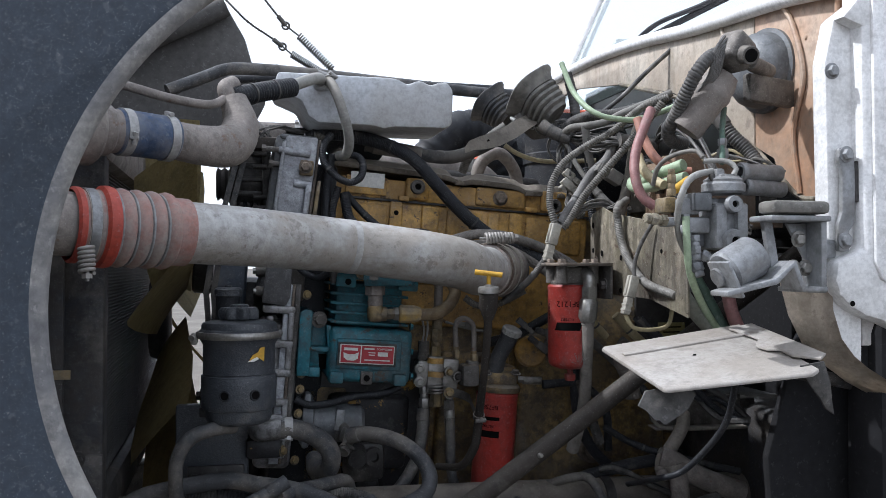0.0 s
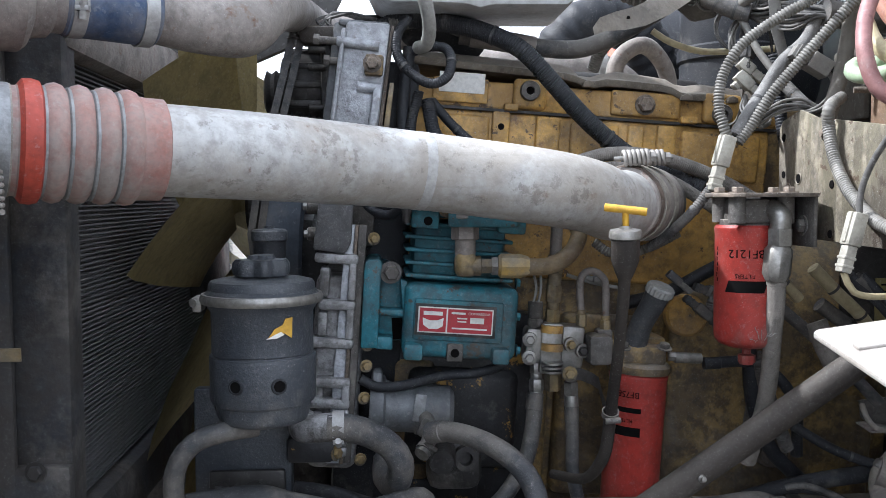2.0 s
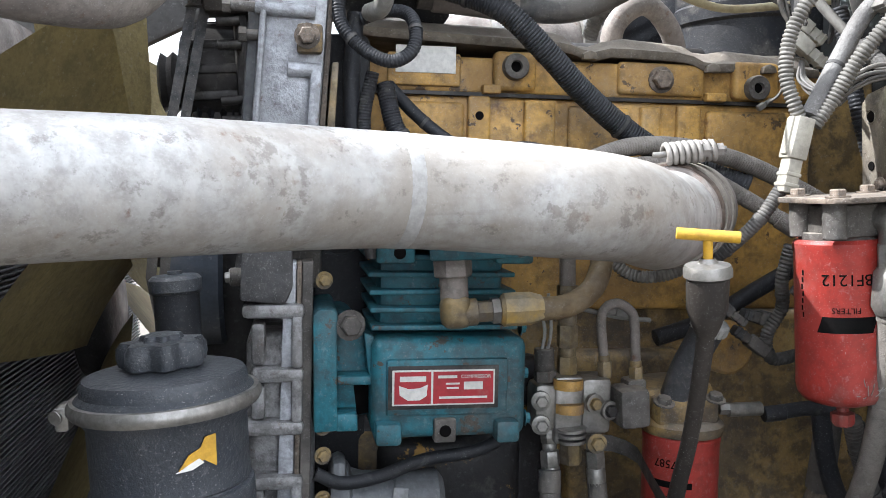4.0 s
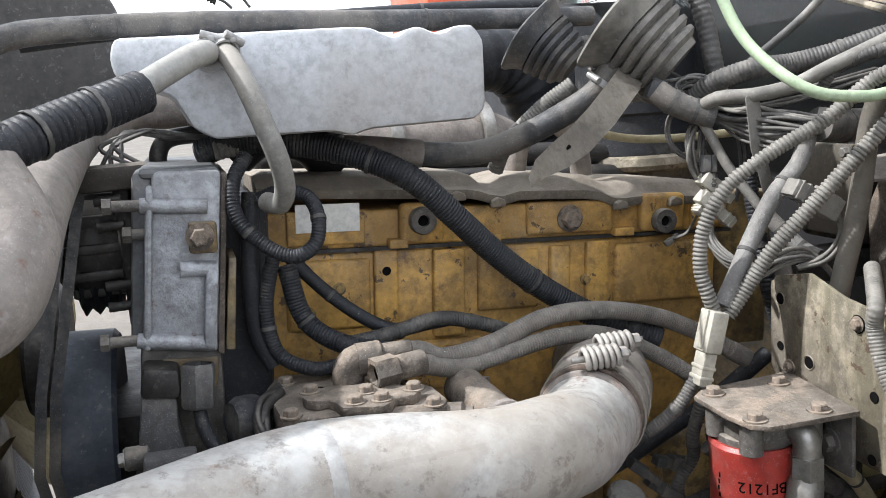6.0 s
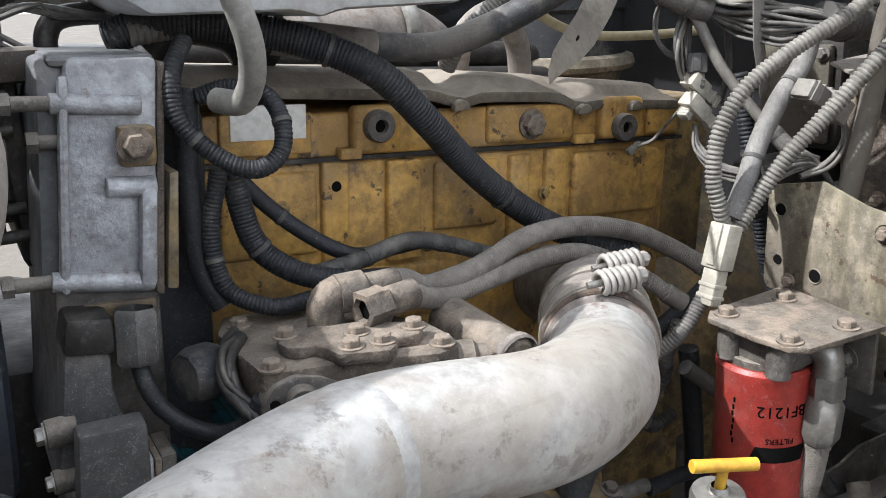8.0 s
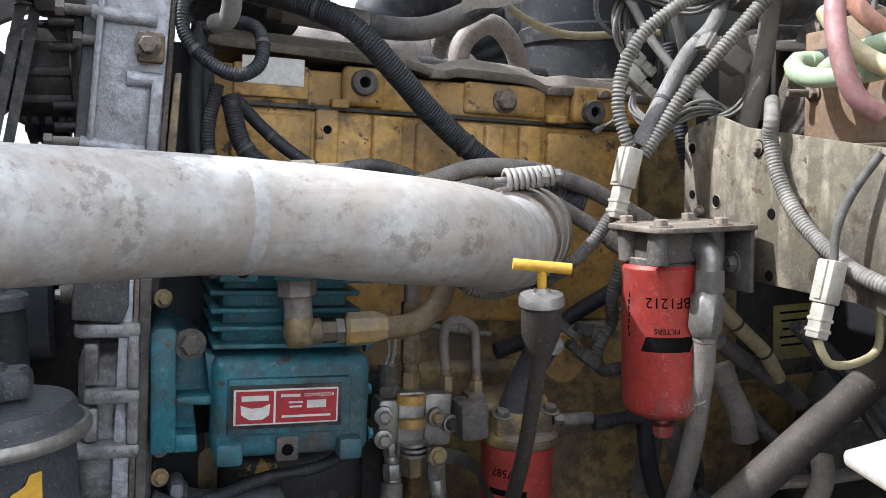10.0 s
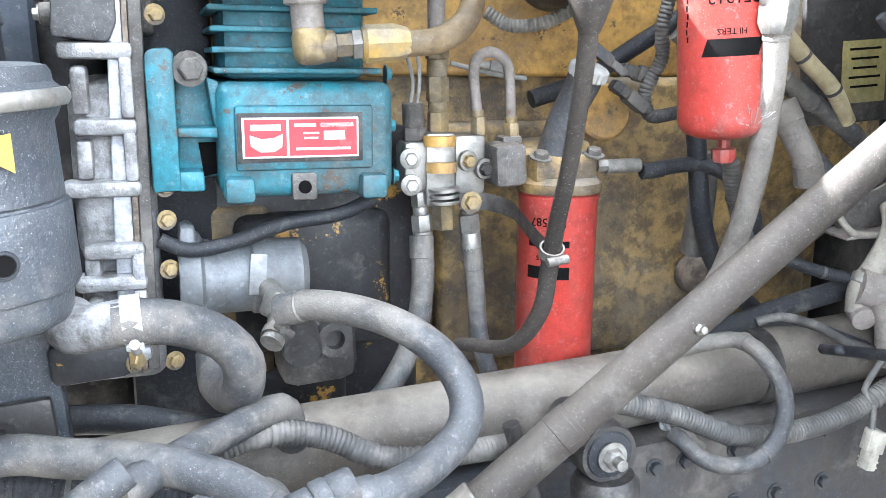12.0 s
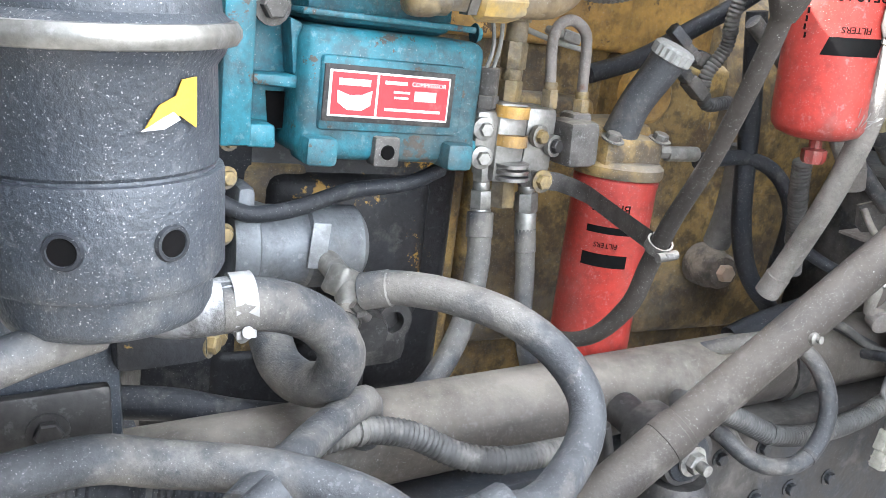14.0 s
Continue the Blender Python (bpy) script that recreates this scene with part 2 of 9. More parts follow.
FLAP_PAINT = material("dirty off-white sheet", (0.37, 0.35, 0.325), (0.29, 0.265, 0.24), 0.6, 0, 7, dust=0.4, bump=0.2, stains=0.3, specks=0.3)
BAND = material("bright zinc clamp band", (0.40, 0.40, 0.39), (0.31, 0.30, 0.29), 0.4, 0.25, 30, dust=0.2, bump=0.2)
OLIVE = material("faded olive-yellow paint", (0.35, 0.285, 0.13), (0.23, 0.19, 0.10), 0.8, 0, 5, dust=0.25, bump=0.3)
SPECKLED = material("speckled grey casting", (0.10, 0.10, 0.105), (0.065, 0.063, 0.062), 0.6, 0.1, 14, dust=0.3, bump=0.4, specks=0.8)
INK_AND_HOLE.node_tree.nodes["Principled BSDF"].inputs["Specular IOR Level"].default_value = 0.05
TARP = material("orange truck body", (0.55, 0.09, 0.03), (0.45, 0.08, 0.03), 0.5, 0, 2, dust=0.15, bump=0.1)


# ---- builders ----
BASE = {}


def finish(bm, name, mat, angle=38):
    bmesh.ops.recalc_face_normals(bm, faces=bm.faces)
    me = bpy.data.meshes.new(name)
    bm.to_mesh(me)
    bm.free()
    me.materials.append(mat)
    me.polygons.foreach_set("use_smooth", [True] * len(me.polygons))
    me.set_sharp_from_angle(angle=radians(angle))
    return me


def thing(name, label, category, at=(0, 0, 0), group="", kind="", turn=(0, 0, 0)):
    ob = new(name)
    ob.empty_display_size = 0.02
    ob.matrix_world = BASE[ob] = pose(*at, *turn)
    return tagged(ob, label, category, group, kind)


def part(name, bm, mat, parent, label="", angle=38):
    """One mesh, given in world metres, under a thing or a part."""
    bm.transform(BASE[parent].inverted())
    ob = new(name, finish(bm, name, mat, angle))
    ob.parent = parent
    BASE[ob] = BASE[parent]
    return tagged(ob, label)


def solid(name, bm, mat, label, category, at=(0, 0, 0), group="", kind="", angle=38):
    """A thing of one mesh, given in world metres, with its origin at a place on it."""
    base = pose(*at)
    bm.transform(base.inverted())
    ob = new(name, finish(bm, name, mat, angle))
    ob.matrix_world = BASE[ob] = base
    return tagged(ob, label, category, group, kind)


def box(bm, c, s, bev=0.0, turn=(0, 0, 0), seg=2):
    g = bmesh.ops.create_cube(bm, size=1.0)["verts"]
    for v in g:
        v.co = Vector((v.co.x * s[0], v.co.y * s[1], v.co.z * s[2]))
    if bev:
        e = list({e for v in g for e in v.link_edges})
        g = bmesh.ops.bevel(bm, geom=e, offset=min(bev, min(s) * 0.45), segments=seg, affect="EDGES", profile=0.5)["verts"]
        g = list({v for v in g} | {v for f in {f for v in g for f in v.link_faces} for v in f.verts})
    bmesh.ops.transform(bm, matrix=pose(*c, *turn), verts=list(set(g)))
    return bm


def basis(d, p=(0, 0, 0)):
    return Matrix.Translation(p) @ Vector(d).to_track_quat("Z", "Y").to_matrix().to_4x4()


def lathe(bm, profile, p=(0, 0, 0), d=(0, 0, 1), seg=28, lobes=0, depth=0.0):
    """Turns (radius, height) pairs about the axis d from p. lobes: a lobed rim."""
    m = basis(d, p)
    rings = []
    for r, h in profile:
        if r <= 1e-6:
            rings.append([bm.verts.new(m @ Vector((0, 0, h)))])
            continue
        ring = []
        for i in range(seg):
            a = 2 * math.pi * i / seg
            k = r * (1 + (depth * math.cos(lobes * a) if lobes else 0))
            ring.append(bm.verts.new(m @ Vector((k * math.cos(a), k * math.sin(a), h))))
        rings.append(ring)
    for a, b in zip(rings, rings[1:]):
        if len(a) == len(b) == 1:
            continue
        for i in range(seg):
            j = (i + 1) % seg
            if len(a) == 1:
                bm.faces.new((a[0], b[i], b[j]))
            elif len(b) == 1:
                bm.faces.new((a[i], b[0], a[j]))
            else:
                bm.faces.new((a[i], b[i], b[j], a[j]))
    return bm


def rod(bm, p0, p1, r, r1=None, seg=20, bev=0.0):
    p0, p1 = Vector(p0), Vector(p1)
    h, r1 = (p1 - p0).length, r if r1 is None else r1
    b = bev or 0.08 * min(r, r1, h)
    return lathe(bm, [(0, 0), (r - b, 0), (r, b), (r1, h - b), (r1 - b, h), (0, h)], p0, p1 - p0, seg)


def curve(pts, step=0.012):
    """Points of a smooth line through pts, about step apart."""
    P = [Vector(p) for p in pts]
    P = [2 * P[0] - P[1], *P, 2 * P[-1] - P[-2]]
    out = []
    for i in range(1, len(P) - 2):
        a, b, c, d = P[i - 1:i + 3]
        n = max(1, round((c - b).length / step))
        for k in range(n):
            t = k / n
            out.append(0.5 * (2 * b + (c - a) * t + (2 * a - 5 * b + 4 * c - d) * t * t + (3 * b - a - 3 * c + d) * t ** 3))
    return out + [P[-2]]


def tube(bm, pts, r, seg=12, step=0.012, pitch=0.0, amp=0.0, smooth=True, hollow=0.0, radii=None):
    """A round hose through pts. pitch, amp: rings of a corrugated hose. hollow: wall of an open end. radii: radius at each of pts."""
    line = curve(pts, min(step, pitch / 4) if pitch else step) if smooth else [Vector(p) for p in pts]
    tan = [(line[min(i + 1, len(line) - 1)] - line[max(i - 1, 0)]).normalized() for i in range(len(line))]
    up = tan[0].orthogonal().normalized()
    rings, run = [], 0.0
    total = sum((b - a).length for a, b in zip(line, line[1:]))
    for i, p in enumerate(line):
        if i:
            up = (tan[i - 1].rotation_difference(tan[i]) @ up).normalized()
            run += (p - line[i - 1]).length
        side = tan[i].cross(up)
        k = r if radii is None else float(np.interp(run / total * (len(radii) - 1), range(len(radii)), radii))
        if pitch:
            k -= amp * (0.5 + 0.5 * math.cos(2 * math.pi * run / pitch)) ** 2
        rings.append([bm.verts.new(p + k * (math.cos(t) * up + math.sin(t) * side)) for t in (2 * math.pi * j / seg for j in range(seg))])
    for a, b in zip(rings, rings[1:]):
        for j in range(seg):
            bm.faces.new((a[j], a[(j + 1) % seg], b[(j + 1) % seg], b[j]))
    for ring, p, t, s in ((rings[0], line[0], tan[0], 1), (rings[-1], line[-1], tan[-1], -1)):
        if hollow:
            inner = [bm.verts.new(p + (v.co - p) * (1 - hollow)) for v in ring]
            deep = [bm.verts.new(v.co + t * s * r) for v in inner]
            for j in range(seg):
                bm.faces.new((ring[j], ring[(j + 1) % seg], inner[(j + 1) % seg], inner[j]))
                bm.faces.new((inner[j], inner[(j + 1) % seg], deep[(j + 1) % seg], deep[j]))
            bm.faces.new(deep)
        else:
            bm.faces.new(ring)
    return bm


def prism(bm, outline, h, m=None, bev=0.0):
    """A flat outline (x, y) raised by h along local z, at the pose m."""
    low = [bm.verts.new((x, y, 0)) for x, y in outline]
    f = bm.faces.new(low)
    ext = bmesh.ops.extrude_face_region(bm, geom=[f])["geom"]
    top = [v for v in ext if isinstance(v, bmesh.types.BMVert)]
    bmesh.ops.translate(bm, vec=(0, 0, h), verts=top)
    verts = low + top
    if bev:
        e = list({e for v in verts for e in v.link_edges})
        made = bmesh.ops.bevel(bm, geom=e, offset=bev, segments=2, affect="EDGES", profile=0.5)["verts"]
        verts = list({w for v in made for f2 in v.link_faces for w in f2.verts} | set(made))
    if m is not None:
        bmesh.ops.transform(bm, matrix=m, verts=list({v for v in verts if v.is_valid}))
    return bm


def B():
    return bmesh.new()


BOLTS = {}


def bolt(parent, p, n, size=0.009, mat=None, name="bolt", washer=1.45):
    """A hexagon bolt head on a washer, at p, pointing along n."""
    mat = mat or GREY_CAST
    key = (size, mat.name, washer)
    if key not in BOLTS:
        bm = B()
        lathe(bm, [(0, 0), (size * washer, 0), (size * washer, size * 0.2), (0, size * 0.2)], seg=16)
        lathe(bm, [(0, size * 0.18), (size, size * 0.18), (size, size * 0.85), (size * 0.86, size * 1.0), (0, size * 1.0)], seg=6)
        BOLTS[key] = finish(bm, name, mat, 25)
    ob = new(name, BOLTS[key])
    ob.parent = parent
    ob.matrix_local = BASE[parent].inverted() @ basis(n, p)
    return ob


CRIMPED = ("power_steering_hose", "fuel_hose", "oil_hose", "braided_hose", "air_hose")


def hose(name, label, r, mat, pts, category="hose", pitch=0.0, amp=0.0, seg=12, hollow=0.0, group="", step=0.012):
    ob = solid(name, tube(B(), pts, r, seg, step, pitch, amp, hollow=hollow), mat, label, category, pts[0], group, angle=60)
    if name in CRIMPED:
        for a, b in ((pts[0], pts[1]), (pts[-1], pts[-2])):
            d = (Vector(b) - Vector(a)).normalized()
            part("crimped_sleeve", rod(B(), Vector(a) - d * 0.006, Vector(a) + d * 0.022, r * 1.08, seg=16), mat, ob)
    if name in ("wiring_loom", "corrugated_hose", "looped_loom", "air_line") and r > 0.007 and mat not in (LOOM, PALE_RUBBER, GREEN_LINE):
        line = curve(pts, 0.01)
        for f in (0.3, 0.72):
            k = int(f * (len(line) - 2)) + 1
            d = (line[k + 1] - line[k - 1]).normalized()
            part("cable_tie", lathe(B(), [(r, -0.0022), (r * 1.07, -0.0022), (r * 1.07, 0.0022), (r, 0.0022), (r, -0.0022)], line[k], d, 14), LOOM_DARK, ob)
    if name == "heater_hose":
        line = curve(pts, 0.01)
        for k in (3, len(line) - 4):
            clamp_band(ob, line[k], line[k + 1] - line[k - 1], r, 0.009, screw=(0, -0.5, 1))
    return ob


def clamp_band(parent, p, d, r, width=0.012, mat=None, screw=(0, -1, 0)):
    """A worm-drive clamp round a hose, with its screw housing."""
    bm = B()
    d = Vector(d).normalized()
    a = Vector(p) - d * width / 2
    lathe(bm, [(r, 0), (r + 0.0018, 0), (r + 0.0018, width), (r, width), (r, 0)], a, d, 24)
    s = (Vector(screw) - d * d.dot(Vector(screw))).normalized()
    q = Vector(p) + s * (r + 0.004)
    t = d.cross(s)
    rod(bm, q - t * 0.011, q + t * 0.011, 0.0045, seg=10)
    box(bm, q - s * 0.002, (width * 0.9, 0.012, 0.006), 0.001)
    return part("hose_clamp", bm, mat or BAND, parent, "zinc worm-drive hose clamp")


# Near-black: the dark of wheel well and step recess is in the colour.
LINER_SHADE = material("near-black liner and recess shade", (0.010, 0.010, 0.012), (0.015, 0.015, 0.016), 0.9, 0, 6, bump=0.3, grain=60)
TAPE_GREY = material("grey cloth tape", (0.20, 0.195, 0.185), (0.13, 0.125, 0.12), 0.7, 0, 22, dust=0.3, bump=0.5, grain=420, specks=0.3)
TANK_HOSE = material("weathered grey overflow hose", (0.27, 0.265, 0.245), (0.19, 0.185, 0.17), 0.65, 0, 14, dust=0.4, bump=0.25, stains=0.3, specks=0.3)
PALE_RUBBER = material("pale grey hose", (0.33, 0.33, 0.31), (0.24, 0.235, 0.22), 0.6, 0, 16, dust=0.3, bump=0.2)
LOOM_DARK = material("dark split loom", (0.07, 0.068, 0.065), (0.045, 0.043, 0.042), 0.6, 0, 25, dust=0.4, bump=0.2)
PALE_GREEN = material("grey-green hose", (0.30, 0.31, 0.26), (0.22, 0.23, 0.19), 0.6, 0, 15, dust=0.35, bump=0.15)
GREEN_DARK = material("dull green hose", (0.10, 0.17, 0.13), (0.07, 0.12, 0.09), 0.6, 0, 15, dust=0.35, bump=0.15)
CREAM_HOSE = material("oil-stained tan hose", (0.26, 0.19, 0.10), (0.15, 0.11, 0.065), 0.55, 0, 22, dust=0.3, bump=0.25)
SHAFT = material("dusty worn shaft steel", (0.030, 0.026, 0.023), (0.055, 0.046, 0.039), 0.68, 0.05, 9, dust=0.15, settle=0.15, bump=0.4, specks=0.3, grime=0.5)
PULLEY = material("smooth slate pulley rim", (0.085, 0.10, 0.125), (0.065, 0.078, 0.10), 0.55, 0.1, 5, dust=0.12, bump=0.1)
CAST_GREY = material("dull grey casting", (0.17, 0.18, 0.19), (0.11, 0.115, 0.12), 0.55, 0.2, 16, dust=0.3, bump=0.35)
ZINC = material("oxidised zinc casting", (0.31, 0.32, 0.33), (0.20, 0.20, 0.20), 0.55, 0.35, 22, dust=0.3, bump=0.35)
FENDER_EDGE = material("chipped fibreglass edge", (0.30, 0.29, 0.27), (0.12, 0.12, 0.13), 0.7, 0, 20, dust=0.3, bump=0.3)
LABEL_YELLOW = material("yellowed paper", (0.26, 0.22, 0.08), (0.2, 0.17, 0.07), 0.7, 0, 20, dust=0.2, bump=0.05)
GLASS = bpy.data.materials.new("windscreen glass")
GLASS.use_nodes = True
gb = GLASS.node_tree.nodes["Principled BSDF"]
gb.inputs["Base Color"].default_value = (0.82, 0.93, 0.93, 1)
gb.inputs["Roughness"].default_value, gb.inputs["IOR"].default_value, gb.inputs["Transmission Weight"].default_value = 0.02, 1.45, 1.0

# ---- ground and distance ----
bm = B()
bmesh.ops.create_grid(bm, x_segments=40, y_segments=40, size=300)
solid("ground", bm, GROUND, "dry dusty bare dirt yard", "ground", kind="structure")
trailer = thing("parked_truck", "orange truck body parked far across the yard", "truck", (5.2, 14.5, 0))
bm = B()
box(bm, (5.2, 14.5, 2.7), (2.6, 2.2, 2.8), 0.08)
part("body", bm, TARP, trailer)
for x in (4.4, 6.0):
    for y in (13.6, 15.4):
        part("wheel", lathe(B(), [(0, 0), (0.3, 0), (0.33, 0.03), (0.48, 0.02), (0.52, 0.06), (0.52, 0.24), (0.48, 0.28), (0, 0.26)], (x, y, 0.52), (0, -1, 0), 28), BLACK_RUBBER, trailer)
part("chassis", box(B(), (5.2, 14.5, 1.15), (2.5, 0.9, 0.32), 0.02), FRAME, trailer)

# ---- chassis ----


def channel(label, y, side):
    r = thing("frame_rail", label, "chassis rail", (0.6, y, 0.9))
    s = side
    o = [(0, 0.0), (s * 0.075, 0.0), (s * 0.075, 0.008), (s * 0.008, 0.008), (s * 0.008, 0.252), (s * 0.075, 0.252), (s * 0.075, 0.26), (0, 0.26)]
    part("channel", prism(B(), o, 4.4, Matrix(((0, 0, 1, -1.2), (1, 0, 0, y), (0, 1, 0, 0.70), (0, 0, 0, 1))), 0.003), FRAME, r)
    return r


rail = channel("black dusty chassis rail under the engine", 1.85, 1)
channel("far black chassis rail beyond the engine", 2.78, -1)
for x in (0.76, 0.80, 0.87, 0.93, 1.0):
    for z in (0.86, 0.93):
        bolt(rail, (x, 1.85, z), (0, -1, 0), 0.008, FRAME, "rivet")
tubeb = thing("cross_tube", "dusty black tube lying along the chassis rail", "tube", (-0.4, 1.87, 1.05))
part("tube", rod(B(), (-0.5, 1.860, 1.041), (1.7, 1.945, 0.981), 0.046, seg=40), TUBE_DUST, tubeb)
for x in (0.93,):
    part("clamp_band", lathe(B(), [(0.046, 0), (0.050, 0), (0.050, 0.022), (0.046, 0.022)], (x, 1.860 + 0.0386 * (x + 0.5), 1.041 - 0.0273 * (x + 0.5)), (1, 0.0386, -0.0273), 28), DARK_STEEL, tubeb)
axle = thing("front_axle", "black steel front axle beam under the engine", "axle", (0.45, 2.3, 0.5))
part("beam", box(B(), (0.45, 2.3, 0.50), (0.14, 1.6, 0.12), 0.02), FRAME, axle)
for wy in (1.35, 3.35):
    part("wheel", lathe(B(), [(0, -0.09), (0.26, -0.09), (0.30, -0.12), (0.46, -0.14), (0.52, -0.10), (0.53, 0.0), (0.52, 0.10), (0.46, 0.14), (0.30, 0.12), (0.26, 0.06), (0, 0.06)], (0.45, wy, 0.53), (0, 1, 0), 48), BLACK_RUBBER, axle)
spring = thing("leaf_spring", "black leaf spring pack under the chassis rail", "leaf spring", (0.45, 1.9, 0.6))
for k in range(3):
    part("leaf", box(B(), (0.45, 1.9, 0.575 + 0.022 * k), (1.2 - 0.25 * (2 - k), 0.09, 0.02), 0.003), DARK_STEEL, spring)
for sx in (-0.12, 1.02):
    part("shackle", box(B(), (sx, 1.905, 0.66), (0.05, 0.08, 0.16), 0.01), DARK_STEEL, spring)

# ---- engine ----
TILT4 = (0, 4, 0)
E = pose(0.5, 2.14, 1.69, *TILT4)


def eng(name, boxes, mat, label="", parent=None):
    """A casting of the tilted engine from boxes (x0, x1, y0, y1, z0, z1, bevel), measured from its side face and head joint."""
    main = None
    for x0, x1, y0, y1, z0, z1, bev in boxes:
        bm = box(B(), ((x0 + x1) / 2 - 0.5, (y0 + y1) / 2, (z0 + z1) / 2), (x1 - x0, y1 - y0, z1 - z0), bev, seg=3)
        bm.transform(E)
        ob = part("casting_pad" if main else name, bm, mat, main or parent or engine, "" if main else label)
        main = main or ob
    return main


engine = thing("diesel_engine", "yellow six-cylinder diesel engine, paint worn and oily", "engine", (0.6, 2.3, 0.95))
eng("cylinder_head", [(0.335, 1.005, 0.006, 0.5, -0.30, -0.002, 0.008), (0.372, 0.482, 0.0, 0.02, -0.105, -0.012, 0.006), (0.486, 0.518, -0.004, 0.02, -0.125, -0.003, 0.004),
                      (0.566, 0.610, -0.004, 0.02, -0.125, -0.006, 0.004), (0.63, 0.72, 0.0, 0.02, -0.095, -0.012, 0.005), (0.735, 0.765, -0.004, 0.02, -0.14, -0.01, 0.004),
                      (0.835, 0.985, -0.003, 0.02, -0.1, -0.012, 0.007), (0.79, 0.826, -0.003, 0.02, -0.12, -0.006, 0.004), (0.50, 0.64, 0.0, 0.02, -0.20, -0.13, 0.008)], YELLOW)
eng("block", [(0.31, 1.30, 0.03, 0.46, -0.80, -0.28, 0.012), (0.42, 0.62, -0.03, 0.05, -0.72, -0.40, 0.02), (0.64, 0.82, 0.0, 0.05, -0.70, -0.36, 0.016), (0.84, 1.25, -0.01, 0.05, -0.70, -0.30, 0.016),
              (0.31, 0.41, -0.05, 0.05, -0.76, -0.45, 0.012)], TAN, "lower block darkened by oil")
eng("side_cover", [(0.30, 0.60, -0.045, 0.02, -0.74, -0.36, 0.02), (0.36, 0.56, -0.06, 0.0, -0.64, -0.46, 0.02), (0.31, 0.50, -0.055, 0.0, -0.74, -0.66, 0.014)], OILY, "black oily side cover with yellow paint flakes")
eng("valve_cover_base", [(0.34, 1.02, 0.004, 0.5, 0.001, 0.050, 0.005), (0.375, 0.475, -0.003, 0.01, 0.008, 0.052, 0.003), (0.52, 0.58, -0.012, 0.01, 0.004, 0.058, 0.008), (0.70, 0.83, -0.004, 0.01, 0.006, 0.052, 0.006),
                         (0.87, 0.94, -0.012, 0.01, 0.004, 0.058, 0.008), (0.505, 0.53, -0.012, 0.01, 0.0, 0.012, 0.002), (0.63, 0.66, -0.01, 0.01, 0.0, 0.012, 0.002), (0.83, 0.86, -0.01, 0.01, 0.0, 0.012, 0.002), (0.955, 1.01, -0.004, 0.01, 0.006, 0.052, 0.006)], YELLOW)
# Added filler: a black block keeps the space behind the valve cover dark.
eng("dark_block", [(0.34, 1.0, 0.21, 0.46, 0.05, 0.085, 0.02), (0.36, 0.98, 0.24, 0.34, 0.08, 0.12, 0.03)], DARK_STEEL, "added black block that darkens the space behind the valve cover")
eng("rear_plate", [(1.004, 1.14, 0.06, 0.5, -0.32, 0.05, 0.006)], TAN, "oily brown rear plate")
eng("head_gasket", [(0.338, 1.025, 0.001, 0.5, -0.003, 0.002, 0)], DARK_STEEL, "black head gasket line")
bm = B()
rings = []
for x, lip, top in ((0.345, 1.775, 1.796), (0.36, 1.772, 1.800), (0.55, 1.752, 1.783), (0.618, 1.745, 1.777), (0.634, 1.741, 1.771), (0.648, 1.735, 1.757), (0.668, 1.731, 1.754), (0.69, 1.735, 1.760), (0.72, 1.733, 1.764),
                    (0.79, 1.726, 1.756), (0.812, 1.721, 1.752), (0.828, 1.712, 1.742), (0.846, 1.709, 1.739), (0.875, 1.709, 1.742), (0.955, 1.701, 1.733), (0.99, 1.697, 1.727), (1.005, 1.696, 1.718)):
    dy = 0.004 * math.sin(34 * x)
    rings.append([bm.verts.new((x, 2.134 + y, z)) for y, z in ((0.0, lip - 0.002), (-0.003, lip + 0.003), (-0.001, lip + 0.010), (0.008 + dy, lip + 0.0125), (0.016 + dy, lip + 0.016), (0.024 + dy, top - 0.006), (0.036 + dy, top - 0.001), (0.055, top), (0.19, top - 0.004), (0.205, lip), (0.2, lip - 0.002))])
for p, q in zip(rings, rings[1:]):
    for j in range(11):
        bm.faces.new((p[j], p[(j + 1) % 11], q[(j + 1) % 11], q[j]))
bm.faces.new(rings[0])
bm.faces.new(rings[-1])
part("valve_cover", bm, VALVE_DUST, engine, "grey dusty wavy valve cover", angle=50)
for x, z in ((0.60, 1.755), (0.655, 1.741), (0.835, 1.718), (0.92, 1.714)):
    part("cover_clip", prism(B(), [(-0.011, 0), (0.011, 0), (0.009, 0.009), (0.0, 0.013), (-0.009, 0.009)], 0.012, pose(x, 2.129, z - 0.012, 90), 0.002), VALVE_DUST, engine)
for x, z in ((0.548, 0.036), (0.902, 0.020)):
    p = E @ Vector((x - 0.5, -0.012, z))
    part("bushing", lathe(B(), [(0.007, 0.004), (0.008, 0.012), (0.0165, 0.012), (0.018, 0.009), (0.018, 0.0), (0, 0.0), (0, -0.003)], p, (0, -1, 0), 28), GREY_CAST, engine)
    part("bushing_core", lathe(B(), [(0.009, 0), (0.009, 0.005), (0, 0.005)], p + Vector((0, -0.0005, 0)), (0, -1, 0), 16), INK_AND_HOLE, engine)
bolt(engine, E @ Vector((0.262, -0.004, 0.028)), (0, -1, 0), 0.0145, BROWN_DUST, washer=1.3)
part("casting_hole", lathe(B(), [(0, 0.0015), (0.0055, 0.0015), (0.006, 0.0)], E @ Vector((0.002, -0.004, -0.03)), (0, -1, 0), 16), INK_AND_HOLE, engine)
